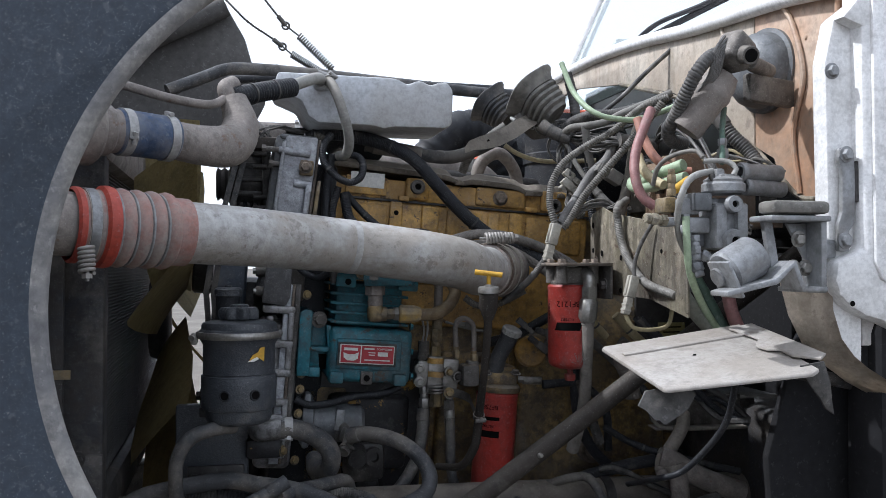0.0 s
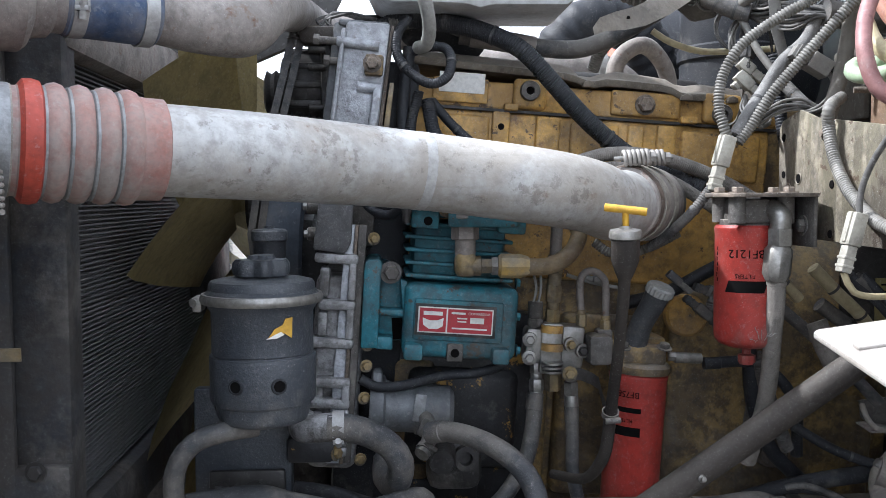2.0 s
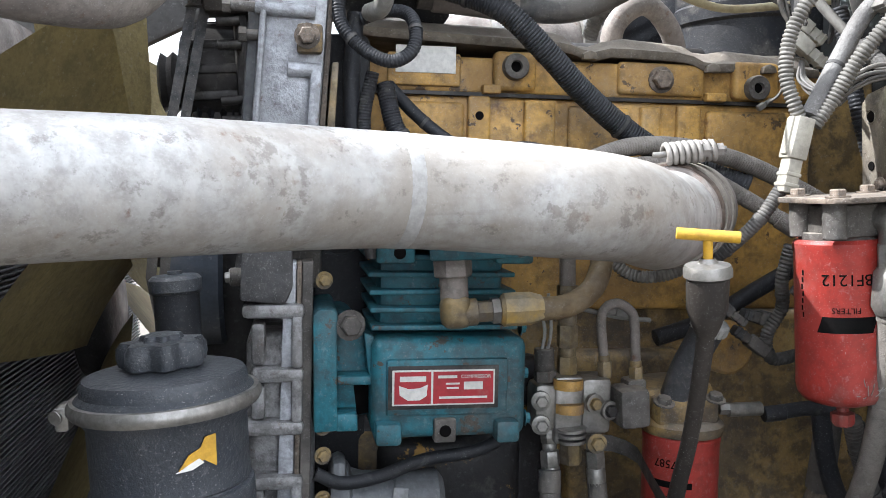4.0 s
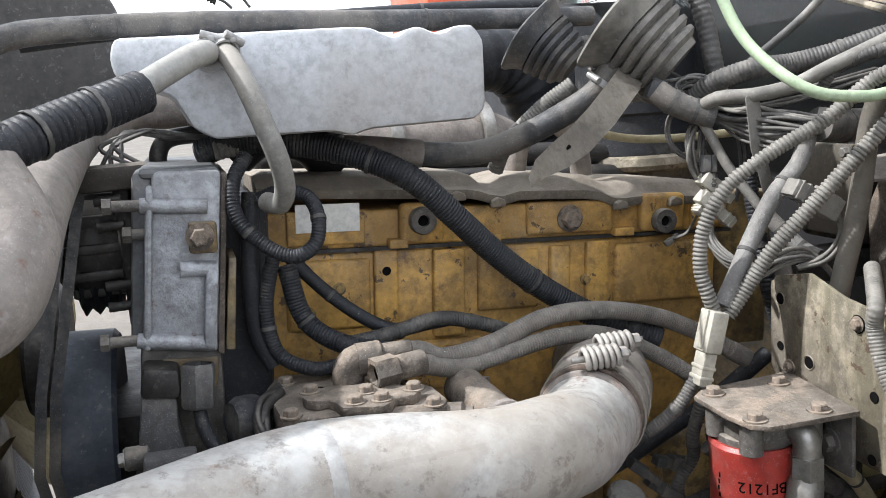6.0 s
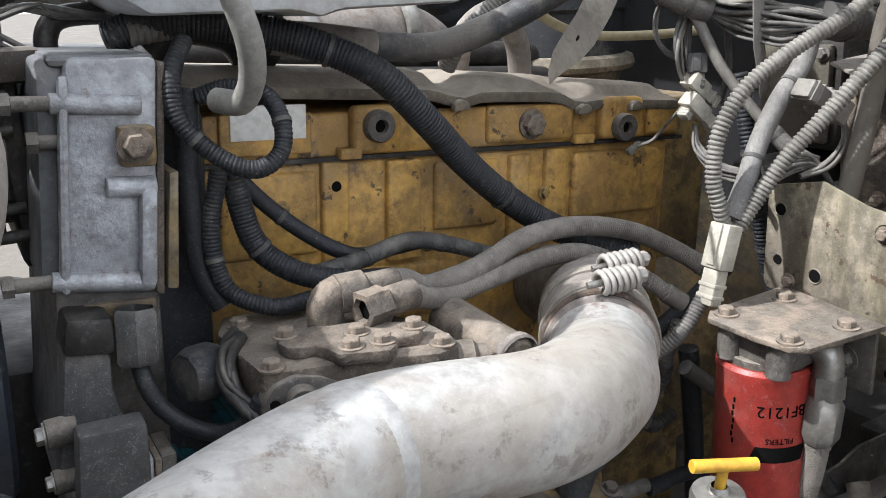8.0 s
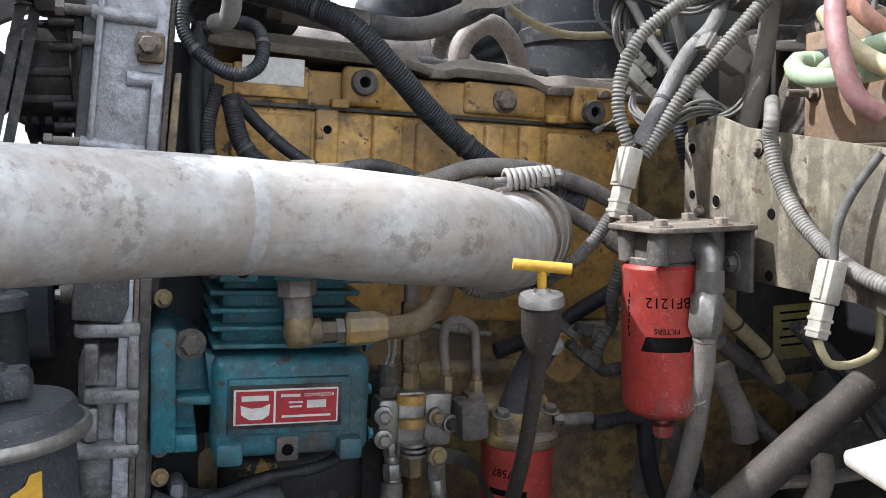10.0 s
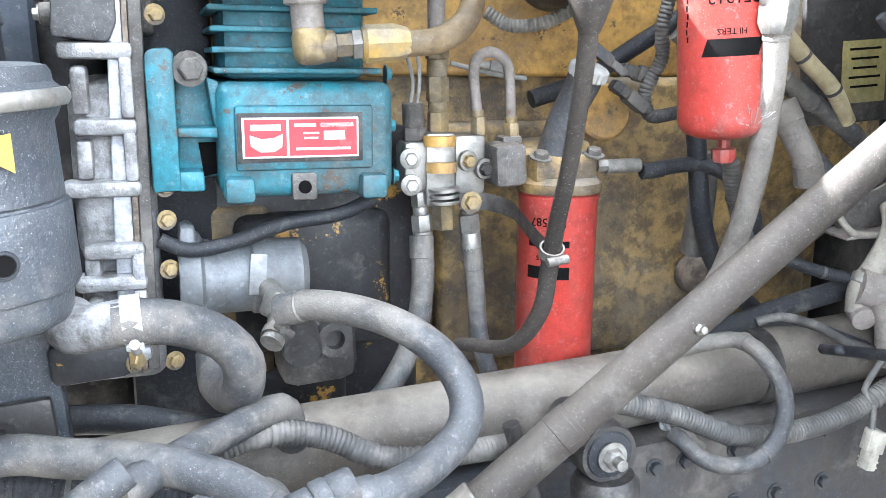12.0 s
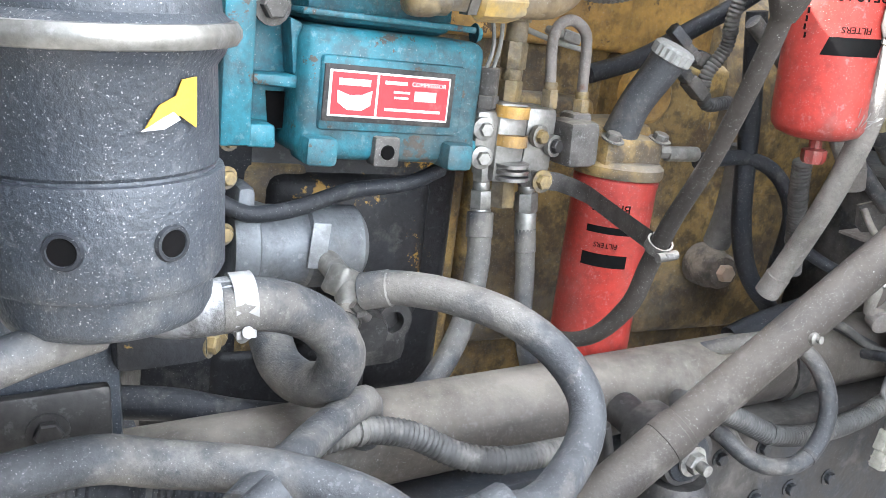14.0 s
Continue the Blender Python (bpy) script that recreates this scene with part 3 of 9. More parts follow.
part("data_plate", box(B(), (0.43, 2.1365, 1.738), (0.082, 0.002, 0.036), 0.0005, TILT4), LABEL_WHITE, engine, "blank pale metal data plate")
for x, z in ((0.40, -0.08), (0.44, -0.05), (0.62, -0.11), (0.79, -0.06), (0.79, -0.11), (0.95, -0.02), (0.53, -0.16), (0.60, -0.16)):
    bolt(engine, E @ Vector((x - 0.5, 0.0, z)), (0, -1, 0), 0.006, TAN)
for x, z in ((0.33, -0.40), (0.44, -0.38), (0.54, -0.42), (0.545, -0.56), (0.47, -0.64), (0.35, -0.63)):
    bolt(engine, E @ Vector((x - 0.5, -0.045, z)), (0, -1, 0), 0.008, DARK_STEEL)

# Unseen pan, added to block light from below.
part("oil_pan", prism(B(), [(0.32, 0.93), (1.28, 0.88), (1.28, 0.62), (0.75, 0.60), (0.70, 0.74), (0.32, 0.78)], 0.40, Matrix(((1, 0, 0, 0), (0, 0, 1, 2.19), (0, 1, 0, 0), (0, 0, 0, 1))), 0.02), DARK_STEEL, engine, "unseen black oil pan, added to block light from below")
# Unseen case, added as dark fill over ground that showed too bright.
gearbox = thing("transmission", "unseen black transmission case, added as dark fill behind the engine", "transmission", (1.7, 2.4, 0.75))
part("case", lathe(B(), [(0, 0), (0.26, 0), (0.27, 0.04), (0.22, 0.2), (0.2, 0.6), (0.21, 0.9), (0.14, 0.95), (0, 0.95)], (1.32, 2.38, 1.0), (1, 0, -0.07), 32), DARK_STEEL, gearbox)
part("cross_member", box(B(), (1.45, 2.3, 0.70), (0.14, 0.95, 0.12), 0.02), FRAME, gearbox)

# ---- front gear housing ----
housing = thing("gear_housing", "grey cast aluminium front gear housing with ribs and bolts", "housing", (0.25, 2.05, 1.1))
XZF = Matrix(((1, 0, 0, 0), (0, 0, 1, 0), (0, 1, 0, 0), (0, 0, 0, 1)))
part("upper_casting", prism(B(), [(0.230, 1.824), (0.303, 1.819), (0.276, 1.615), (0.197, 1.630)], 0.265, Matrix.Translation((0, 2.025, 0)) @ XZF, 0.007), CAST_ALU, housing)
# Darker casting grey puts the turned-away rim's shade into its colour.
part("side_rim", prism(B(), [(0.209, 1.824), (0.232, 1.824), (0.206, 1.628), (0.184, 1.634)], 0.24, Matrix.Translation((0, 2.036, 0)) @ XZF, 0.006), CAST_GREY, housing, "side rim in darker grey for its shade")
part("lower_neck", prism(B(), [(0.194, 1.634), (0.280, 1.618), (0.270, 1.45), (0.172, 1.46)], 0.22, Matrix.Translation((0, 2.034, 0)) @ XZF, 0.006), GREY_CAST, housing, "greasy stained lower neck")
part("stain_pad", prism(B(), [(0.214, 1.616), (0.276, 1.61), (0.270, 1.575), (0.212, 1.585)], 0.01, Matrix.Translation((0, 2.029, 0)) @ XZF, 0.003), TAN, housing, "yellow stained pad")
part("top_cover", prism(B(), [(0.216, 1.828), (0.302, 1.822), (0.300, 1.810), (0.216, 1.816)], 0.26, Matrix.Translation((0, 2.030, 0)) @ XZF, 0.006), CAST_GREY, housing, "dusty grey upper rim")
part("boss", rod(B(), (0.213, 2.024, 1.789), (0.283, 2.024, 1.781), 0.0085, seg=18), CAST_ALU, housing)
part("boss", rod(B(), (0.192, 2.024, 1.643), (0.274, 2.024, 1.628), 0.0085, seg=18), CAST_ALU, housing)
part("boss", rod(B(), (0.246, 2.022, 1.716), (0.286, 2.022, 1.712), 0.009, seg=18), CAST_ALU, housing)
part("rib", prism(B(), [(0.273, 1.716), (0.287, 1.716), (0.275, 1.625), (0.261, 1.628)], 0.014, Matrix.Translation((0, 2.013, 0)) @ XZF, 0.004), CAST_ALU, housing)
part("rib", prism(B(), [(0.222, 1.81), (0.230, 1.81), (0.205, 1.63), (0.197, 1.632)], 0.012, Matrix.Translation((0, 2.016, 0)) @ XZF, 0.004), CAST_ALU, housing)
part("mount_leg", prism(B(), [(0.190, 1.588), (0.226, 1.58), (0.224, 1.545), (0.229, 1.52), (0.238, 1.47), (0.165, 1.465), (0.176, 1.51)], 0.22, Matrix.Translation((0, 1.998, 0)) @ XZF, 0.005), SPECKLED, housing, "speckled grey mounting leg")
part("mount_collar", prism(B(), [(0.195, 1.618), (0.232, 1.612), (0.230, 1.578), (0.188, 1.585)], 0.22, Matrix.Translation((0, 1.994, 0)) @ XZF, 0.006), DARK_STEEL, housing)
# Added plate: its black fills a gap that showed bright ground.
part("front_plate", box(B(), (0.270, 2.30, 1.36), (0.11, 0.42, 0.82), 0.01, TILT4), BLACK_RUBBER, housing, "added black plate closing the gap behind the housing")
# Filler block added so the space behind the pulleys stays dark.
part("dark_filler", box(B(), (0.14, 2.42, 1.22), (0.12, 0.40, 0.56), 0.03, TILT4), DARK_STEEL, housing, "dark filler block added behind the pulleys")
bm = B()
box(bm, (0.208, 2.12, 1.25), (0.08, 0.28, 0.32), 0.015, TILT4, 3)
part("lower_casting", bm, CAST_LOW, housing)
for z, w in ((1.437, 0.07), (1.363, 0.06), (1.302, 0.075), (1.238, 0.06), (1.205, 0.07), (1.128, 0.07)):
    part("rib", box(B(), (0.238 - w / 2 + (z - 1.3) * 0.07, 1.972, z), (w, 0.034, 0.017), 0.006, TILT4), CAST_LOW, housing)
for z, h in ((1.40, 0.06), (1.332, 0.05), (1.22, 0.035), (1.165, 0.06)):
    part("rib", box(B(), (0.230 + (z - 1.3) * 0.07, 1.970, z), (0.013, 0.03, h), 0.004, TILT4), CAST_LOW, housing)
    part("rib", box(B(), (0.186 + (z - 1.3) * 0.07, 1.978, z), (0.016, 0.03, h * 0.8), 0.005, TILT4), CAST_LOW, housing)
part("bracket", prism(B(), [(0.176, 1.452), (0.226, 1.444), (0.236, 1.462), (0.240, 1.53), (0.186, 1.532)], 0.03, Matrix(((1, 0, 0, 0), (0, 0, 1, 1.953), (0, 1, 0, 0), (0, 0, 0, 1))), 0.004), SPECKLED, housing, "speckled grey bracket plate")
part("joint_flange", prism(B(), [(0.2285, 1.49), (0.2425, 1.49), (0.212, 1.105), (0.191, 1.105)], 0.05, Matrix.Translation((0, 1.966, 0)) @ XZF, 0.002), CAST_ALU, housing, "bare cast joint flange")
part("gasket", prism(B(), [(0.243, 1.49), (0.248, 1.49), (0.2185, 1.105), (0.2125, 1.105)], 0.05, Matrix.Translation((0, 1.962, 0)) @ XZF, 0.0005), BROWN_DUST, housing, "oily brown gasket")
part("joint_flange", prism(B(), [(0.2485, 1.49), (0.2615, 1.49), (0.231, 1.105), (0.219, 1.105)], 0.05, Matrix.Translation((0, 1.964, 0)) @ XZF, 0.002), GREY_CAST, housing, "greasy joint flange")
part("gasket_flange", prism(B(), [(0.302, 1.815), (0.308, 1.815), (0.282, 1.612), (0.275, 1.615)], 0.22, Matrix.Translation((0, 2.026, 0)) @ XZF, 0.002), BROWN_DUST, housing, "rusty brown flange edge")
part("gasket_flange", prism(B(), [(0.299, 1.722), (0.307, 1.722), (0.294, 1.617), (0.284, 1.619)], 0.21, Matrix.Translation((0, 2.021, 0)) @ XZF, 0.002), BRASS, housing, "worn yellow flange edge")
for z in (1.468, 1.352, 1.298, 1.264, 1.212, 1.112):
    bolt(housing, (0.262 + (z - 1.33) * 0.07, 1.962, z), (0.35, -1, 0), 0.0072, BRASS)
part("bolt_tab", box(B(), (0.274, 2.016, 1.749), (0.030, 0.018, 0.034), 0.004, TILT4), TAN, housing)
bolt(housing, (0.271, 2.007, 1.751), (0, -1, 0), 0.0105, BROWN_DUST)
for x, y, z, l in ((0.215, 2.024, 1.789, 0.03), (0.219, 2.03, 1.757, 0.018), (0.194, 2.024, 1.643, 0.03)):
    bm = rod(B(), (x, y, z), (x - l, y, z + l * 0.07), 0.0062, seg=14)
    lathe(bm, [(0, 0), (0.0095, 0), (0.0095, 0.009), (0, 0.009)], (x - l, y, z + l * 0.07), (-1, 0, 0.07), 6)
    part("stud", bm, GREY_CAST, housing)
part("sensor", lathe(B(), [(0.017, 0), (0.0195, 0.003), (0.0195, 0.045), (0.017, 0.049), (0.008, 0.05), (0.008, 0.054), (0, 0.054)], (0.252, 2.008, 1.612), (-0.1, -0.12, -1), 6), SPECKLED, housing, "grey hexagonal sensor")

# ---- front accessory drive ----
alt = thing("alternator", "dark dusty alternator bolted in front of the gear housing", "alternator", (0.16, 2.2, 1.72))
part("case", lathe(B(), [(0, 0), (0.05, 0), (0.062, 0.008), (0.067, 0.025), (0.067, 0.085), (0.06, 0.10), (0, 0.10)], (0.105, 2.20, 1.738), (1, 0, -0.07), 40), DARK_STEEL, alt)
for k in range(12):
    a = k * 0.5236
    part("case_rib", box(B(), (0.155, 2.20 + 0.066 * math.cos(a), 1.733 + 0.066 * math.sin(a)), (0.075, 0.012, 0.012), 0.003), DARK_STEEL, alt)
part("back_plate", box(B(), (0.19, 2.23, 1.725), (0.02, 0.22, 0.19), 0.01), DARK_STEEL, alt)
part("grooved_pulley", lathe(B(), [(0, 0), (0.035, 0), (0.045, 0.004), (0.036, 0.012), (0.045, 0.02), (0.036, 0.028), (0.045, 0.036), (0.036, 0.044), (0.044, 0.05), (0, 0.05)], (0.122, 2.20, 1.686), (1, 0, 0), 32), BLACK_RUBBER, alt)
part("mount_bracket", box(B(), (0.185, 2.13, 1.815), (0.08, 0.05, 0.03), 0.008), TUBE_DUST, alt)
bolt(alt, (0.135, 2.12, 1.81), (0, 0, 1), 0.008)
part("pulley", lathe(B(), [(0, 0), (0.03, 0), (0.04, 0.004), (0.034, 0.012), (0.041, 0.02), (0.034, 0.028), (0.04, 0.036), (0, 0.036)], (0.075, 2.20, 1.725), (1, 0, 0), 32), DARK_STEEL, alt)
for z in (1.79, 1.76, 1.69, 1.665):
    rod_bm = rod(B(), (0.16, 2.115, z), (0.19, 2.115, z), 0.006, seg=12)
    part("stud", rod_bm, DARK_STEEL, alt)


def idler(name, label, c, r, w, mat, cat="pulley"):
    p = thing(name, label, cat, c)
    part("rim", lathe(B(), [(0, 0), (0.3 * r, 0), (0.86 * r, 0.012), (0.95 * r, 0.0), (r, 0.006), (r, w - 0.006), (0.95 * r, w), (0.5 * r, w * 0.75), (0, w * 0.75)], c, (1, 0, -0.07), 48), mat, p)
    bolt(p, (c[0] - 0.002, c[1], c[2]), (-1, 0, 0), 0.012)
    return p


idler("idler_pulley", "smooth dusty black belt idler pulley", (0.072, 2.25, 1.485), 0.126, 0.074, PULLEY)
idler("crank_pulley", "dark grooved crank pulley low in front of the engine", (0.04, 2.36, 1.20), 0.13, 0.06, DARK_STEEL)
idler("fan_pulley", "dark fan hub pulley", (0.02, 2.40, 1.56), 0.10, 0.05, DARK_STEEL)
for dx in (0.0, 0.0165):
    bm = B()
    rows = [[bm.verts.new((x + dx + sx, y + sy, z)) for sx, sy in ((-0.0065, 0), (0.0065, 0), (0.005, 0.008), (-0.005, 0.008))] for x, y, z in ((0.143, 2.125, 1.86), (0.104, 2.12, 1.70), (0.072, 2.118, 1.57), (0.056, 2.12, 1.47), (0.062, 2.15, 1.38), (0.066, 2.2, 1.30))]
    for a, b in zip(rows, rows[1:]):
        for j in range(4):
            bm.faces.new((a[j], a[(j + 1) % 4], b[(j + 1) % 4], b[j]))
    bm.faces.new(rows[0])
    bm.faces.new(rows[-1])
    solid("drive_belt", bm, RUBBER, "worn grey rubber drive belt", "belt", (0.06 + dx, 2.14, 1.5), "drive belts")
breather = thing("breather_tube", "black capped breather tube standing beside the gear housing", "breather tube", (0.106, 1.975, 1.2))
part("tube", tube(B(), [(0.106, 1.975, 1.47), (0.107, 1.977, 1.38), (0.118, 1.985, 1.29), (0.15, 2.0, 1.23), (0.19, 2.02, 1.20)], 0.0255, 24, 0.012), BLACK_RUBBER, breather, angle=60)
part("cap", lathe(B(), [(0, 0), (0.026, 0), (0.029, 0.003), (0.029, 0.016), (0.025, 0.02), (0.008, 0.021), (0.008, 0.025), (0, 0.025)], (0.106, 1.975, 1.464), (0, 0, 1), 28), BLACK_PLASTIC, breather)
fan = thing("fan", "faded yellow ten-bladed radiator fan behind the radiator", "fan", (-0.02, 2.37, 1.40))
part("hub", lathe(B(), [(0, -0.03), (0.10, -0.03), (0.11, 0.0), (0.09, 0.015), (0, 0.02)], (-0.055, 2.37, 1.40), (1, 0, 0), 32), DARK_STEEL, fan)
for k in range(10):
    a = k * math.pi / 5 + 0.12
    bm = B()
    rows = [[bm.verts.new((math.sin(u) * w * c - 0.01 * math.cos(c * 2.2), math.cos(u) * w * c, r)) for c in (-0.5, -0.25, 0, 0.25, 0.5)] for r, w, u in ((0.10, 0.13, 0.55), (0.2, 0.16, 0.60), (0.32, 0.19, 0.68), (0.44, 0.20, 0.68), (0.50, 0.19, 0.65))]
    for p, q in zip(rows, rows[1:]):
        for j in range(4):
            bm.faces.new((p[j], p[j + 1], q[j + 1], q[j]))
    bmesh.ops.solidify(bm, geom=bm.faces[:], thickness=0.005)
    bm.transform(Matrix.Translation((-0.024, 2.37, 1.40)) @ Matrix.Rotation(a, 4, "X"))
    part("blade", bm, OLIVE, fan)

# ---- radiator ----
rad = thing("radiator", "dark dusty radiator with fins and steel side posts", "radiator", (-0.15, 2.1, 0.95))
bm = B()
box(bm, (-0.14, 1.70, 1.40), (0.075, 0.05, 0.80), 0.006)
box(bm, (-0.19, 1.66, 1.40), (0.05, 0.012, 0.82), 0.003)
part("side_post", bm, FRAME, rad)
part("side_post", box(B(), (-0.17, 3.02, 1.40), (0.06, 0.05, 0.80), 0.006), FRAME, rad)
part("core", box(B(), (-0.155, 2.36, 1.42), (0.05, 1.27, 0.60), 0.002), FIN, rad)
FIN_MESH = finish(box(B(), (0, 0, 0), (0.010, 1.27, 0.0019)), "cooling_fin", FIN)
for k in range(88):
    fin = new("cooling_fin", FIN_MESH)
    fin.parent = rad
    fin.matrix_local = BASE[rad].inverted() @ pose(-0.126, 2.36, 1.135 + k * 0.0067)
part("top_tank", box(B(), (-0.15, 2.36, 1.765), (0.11, 1.36, 0.10), 0.02), PIPE_DUST, rad)
part("bottom_tank", box(B(), (-0.15, 2.36, 1.08), (0.10, 1.36, 0.09), 0.02), FRAME, rad)
part("foot_bracket", box(B(), (-0.16, 1.665, 1.14), (0.12, 0.02, 0.13), 0.006, (0, 0, 0)), FRAME, rad)
for x, z in ((-0.19, 1.17), (-0.15, 1.155), (-0.175, 1.11), (-0.14, 1.20)):
    bolt(rad, (x, 1.654, z), (0, -1, 0), 0.009, DARK_STEEL)
part("tag", box(B(), (-0.175, 1.652, 1.345), (0.045, 0.002, 0.016)), BRASS, rad, "tarnished brass tag")

# ---- coolant pipes ----
cp = thing("coolant_pipe", "dusty cast coolant outlet elbow with blue hose", "coolant pipe", (0.1, 1.76, 1.75))
part("elbow", tube(B(), [(0.0, 1.655, 1.755), (0.06, 1.695, 1.750), (0.11, 1.735, 1.758), (0.128, 1.78, 1.80), (0.115, 1.80, 1.855)], 0.037, 28, 0.008, radii=[0.033, 0.036, 0.040, 0.036, 0.026]), PIPE_DUST, cp, angle=60)
part("branch", tube(B(), [(0.125, 1.77, 1.775), (0.13, 1.95, 1.825), (0.14, 2.2, 1.865), (0.17, 2.44, 1.885), (0.23, 2.50, 1.892), (0.30, 2.50, 1.892), (0.42, 2.5, 1.88)], 0.034, 24, 0.012), PIPE_DUST, cp, angle=60)
part("neck_cap", tube(B(), [(0.115, 1.80, 1.845), (0.10, 1.80, 1.875), (0.115, 1.82, 1.89)], 0.017, 18, 0.005), PIPE_DUST, cp, angle=60)
part("blue_hose", rod(B(), (-0.077, 1.602, 1.757), (0.012, 1.662, 1.755), 0.039, seg=32), BLUE_SILICONE, cp, "faded blue silicone hose")
clamp_band(cp, (0.0, 1.654, 1.755), (0.122, 0.082, 0), 0.039, 0.016, screw=(0, -0.3, 1))
clamp_band(cp, (-0.066, 1.610, 1.757), (0.122, 0.082, 0), 0.039, 0.016, screw=(0, -1, -0.3))
part("outlet", lathe(B(), [(0, 0), (0.058, 0), (0.062, 0.006), (0.062, 0.045), (0.056, 0.052), (0.046, 0.056), (0.043, 0.075), (0.037, 0.08), (0.037, 0.10), (0, 0.10)], (-0.153, 1.552, 1.757), (0.122, 0.082, 0), 36), PIPE_DUST, cp)
clamp_band(cp, (0.285, 2.50, 1.892), (1, 0, 0), 0.034, 0.014, screw=(0, -0.4, 1))
vent = hose("vent_pipe", "thin dusty steel vent pipe over the radiator", 0.0085, PIPE_DUST, [(-0.22, 1.62, 1.85), (-0.10, 1.65, 1.85), (0.0, 1.70, 1.835), (0.07, 1.75, 1.835), (0.105, 1.80, 1.86)], "pipe")

# ---- charge air pipe ----
pipe = thing("charge_air_pipe", "dull oxidised aluminium charge air pipe over the compressor", "pipe", (0.33, 1.74, 1.56))
PIPE = [(-0.006, 1.554, 1.589), (0.153, 1.634, 1.5815), (0.330, 1.737, 1.569), (0.489, 1.747, 1.549), (0.574, 1.787, 1.535), (0.620, 1.832, 1.521), (0.657, 1.876, 1.522)]
part("tube", tube(B(), PIPE, 0.052, 56, 0.008), ALUMINIUM, pipe, angle=60)
part("weld_ring", lathe(B(), [(0.0515, -0.009), (0.0524, -0.006), (0.0524, 0.006), (0.0515, 0.009)], (0.335, 1.7385, 1.5685), (0.95, 0.28, -0.10), 56), WELD, pipe, "pale weld band")
part("bead", lathe(B(), [(0.05, -0.007), (0.0555, -0.004), (0.0565, 0), (0.0555, 0.004), (0.05, 0.007)], (0.651, 1.869, 1.5217), (0.60, 0.80, 0.03), 48), PIPE_DUST, pipe, "dusty end bead")
hump = thing("hump_hose", "dusty red silicone hump hose clamped on the pipe", "hose", (-0.05, 1.57, 1.59))
H0 = Vector((-0.126, 1.494, 1.5945))
hd = Vector((0.036, 1.5750, 1.5870)) - H0
L = hd.length
prof = [(0.053, 0.0), (0.057, 0.004), (0.057, 0.03)]
for k in range(5):
    z0 = 0.038 + k * 0.0245
    prof += [(0.0572, z0 - 0.004), (0.0618, z0 + 0.001), (0.0638, z0 + 0.008), (0.0618, z0 + 0.015), (0.0572, z0 + 0.019)]
prof += [(0.0566, 0.163), (0.0566, L), (0.0525, L + 0.002)]
part("hose", lathe(B(), prof, H0, hd, 56), HUMP, hump)
hu = hd.normalized()
for k in range(4):
    part("ring", lathe(B(), [(0.0565, -0.0022), (0.0596, 0), (0.0596, 0.0026), (0.0565, 0.0045)], H0 + hu * (0.0585 + 0.0245 * k), hd, 56), ZINC, hump)
part("red_band", lathe(B(), [(0.0565, -0.012), (0.0645, -0.006), (0.0655, 0.003), (0.0638, 0.01), (0.0565, 0.014)], H0 + hu * 0.046, hd, 56), RED_SILICONE, hump, "clean red ridge of the hose")
part("red_band", lathe(B(), [(0.055, -0.006), (0.0595, -0.002), (0.0595, 0.006), (0.055, 0.009)], H0, hd, 56), RED_SILICONE, hump, "clean red ridge of the hose")
part("clamp_band", lathe(B(), [(0.0572, 0), (0.0592, 0.001), (0.0592, 0.015), (0.0572, 0.016)], H0 + hu * 0.012, hd, 56), ZINC, hump, "dull steel band")
hose("cold_pipe", "dark pipe rising from the charge air cooler", 0.05, PIPE_DUST, [(-0.115, 1.500, 1.594), (-0.17, 1.48, 1.604), (-0.27, 1.50, 1.66), (-0.33, 1.52, 1.76), (-0.37, 1.56, 1.9)], "pipe", seg=28)


def spring_clamp(parent, p, axis, n, r):
    """A T-bolt clamp: steel band, spring on its bolt, and nut. axis: of the pipe; n: way of the bolt."""
    axis, n = Vector(axis).normalized(), Vector(n).normalized()
    c = thing("spring_clamp", "steel T-bolt hose clamp with a dusty coil spring", "hose clamp", p, "spring clamps")
    part("band", lathe(B(), [(r, -0.009), (r + 0.002, -0.009), (r + 0.002, 0.009), (r, 0.009), (r, -0.009)], parent, axis, 48), ARM_DUST, c)
    p = Vector(p)
    part("t_bolt", rod(B(), p - n * 0.035, p + n * 0.03, 0.0035, seg=10), STEEL, c)
    pts = [p - n * 0.022 + n * (0.040 * k / 60) + 0.0105 * (basis(n).to_3x3() @ Vector((math.cos(k * 0.63), math.sin(k * 0.63), 0))) for k in range(61)]
    part("spring", tube(B(), pts, 0.0031, 7, smooth=False), SPRING_DUST, c, angle=70)
    part("nut", lathe(B(), [(0, 0), (0.008, 0), (0.008, 0.007), (0, 0.007)], p + n * 0.019, n, 6), SPRING_DUST, c)


FC = Vector((0.672, 1.898, 1.523))
FD = Vector((0.58, 0.81, 0.0)).normalized()
boot = thing("intake_boot", "dusty grey rubber boot on the intake elbow", "hose", FC)
part("sleeve", tube(B(), [FC - FD * 0.028, FC + FD * 0.03, FC + FD * 0.075], 0.058, 48, 0.006), PIPE_DUST, boot, angle=60)
part("cut_edge", lathe(B(), [(0.0525, 0.004), (0.0525, -0.0015), (0.0545, -0.003), (0.0570, -0.002), (0.0582, 0.001), (0.0582, 0.004)], FC - FD * 0.029, FD, 64), FRAYED, boot, "rough brown cut edge")
part("elbow", tube(B(), [FC + FD * 0.06, FC + FD * 0.11, FC + Vector((0.09, 0.20, -0.02))], 0.05, 32, 0.01), GREY_CAST, boot, angle=60)
spring_clamp(FC - FD * 0.012, (0.668, 1.862, 1.592), FD, (1, -0.2, 0.05), 0.0583)
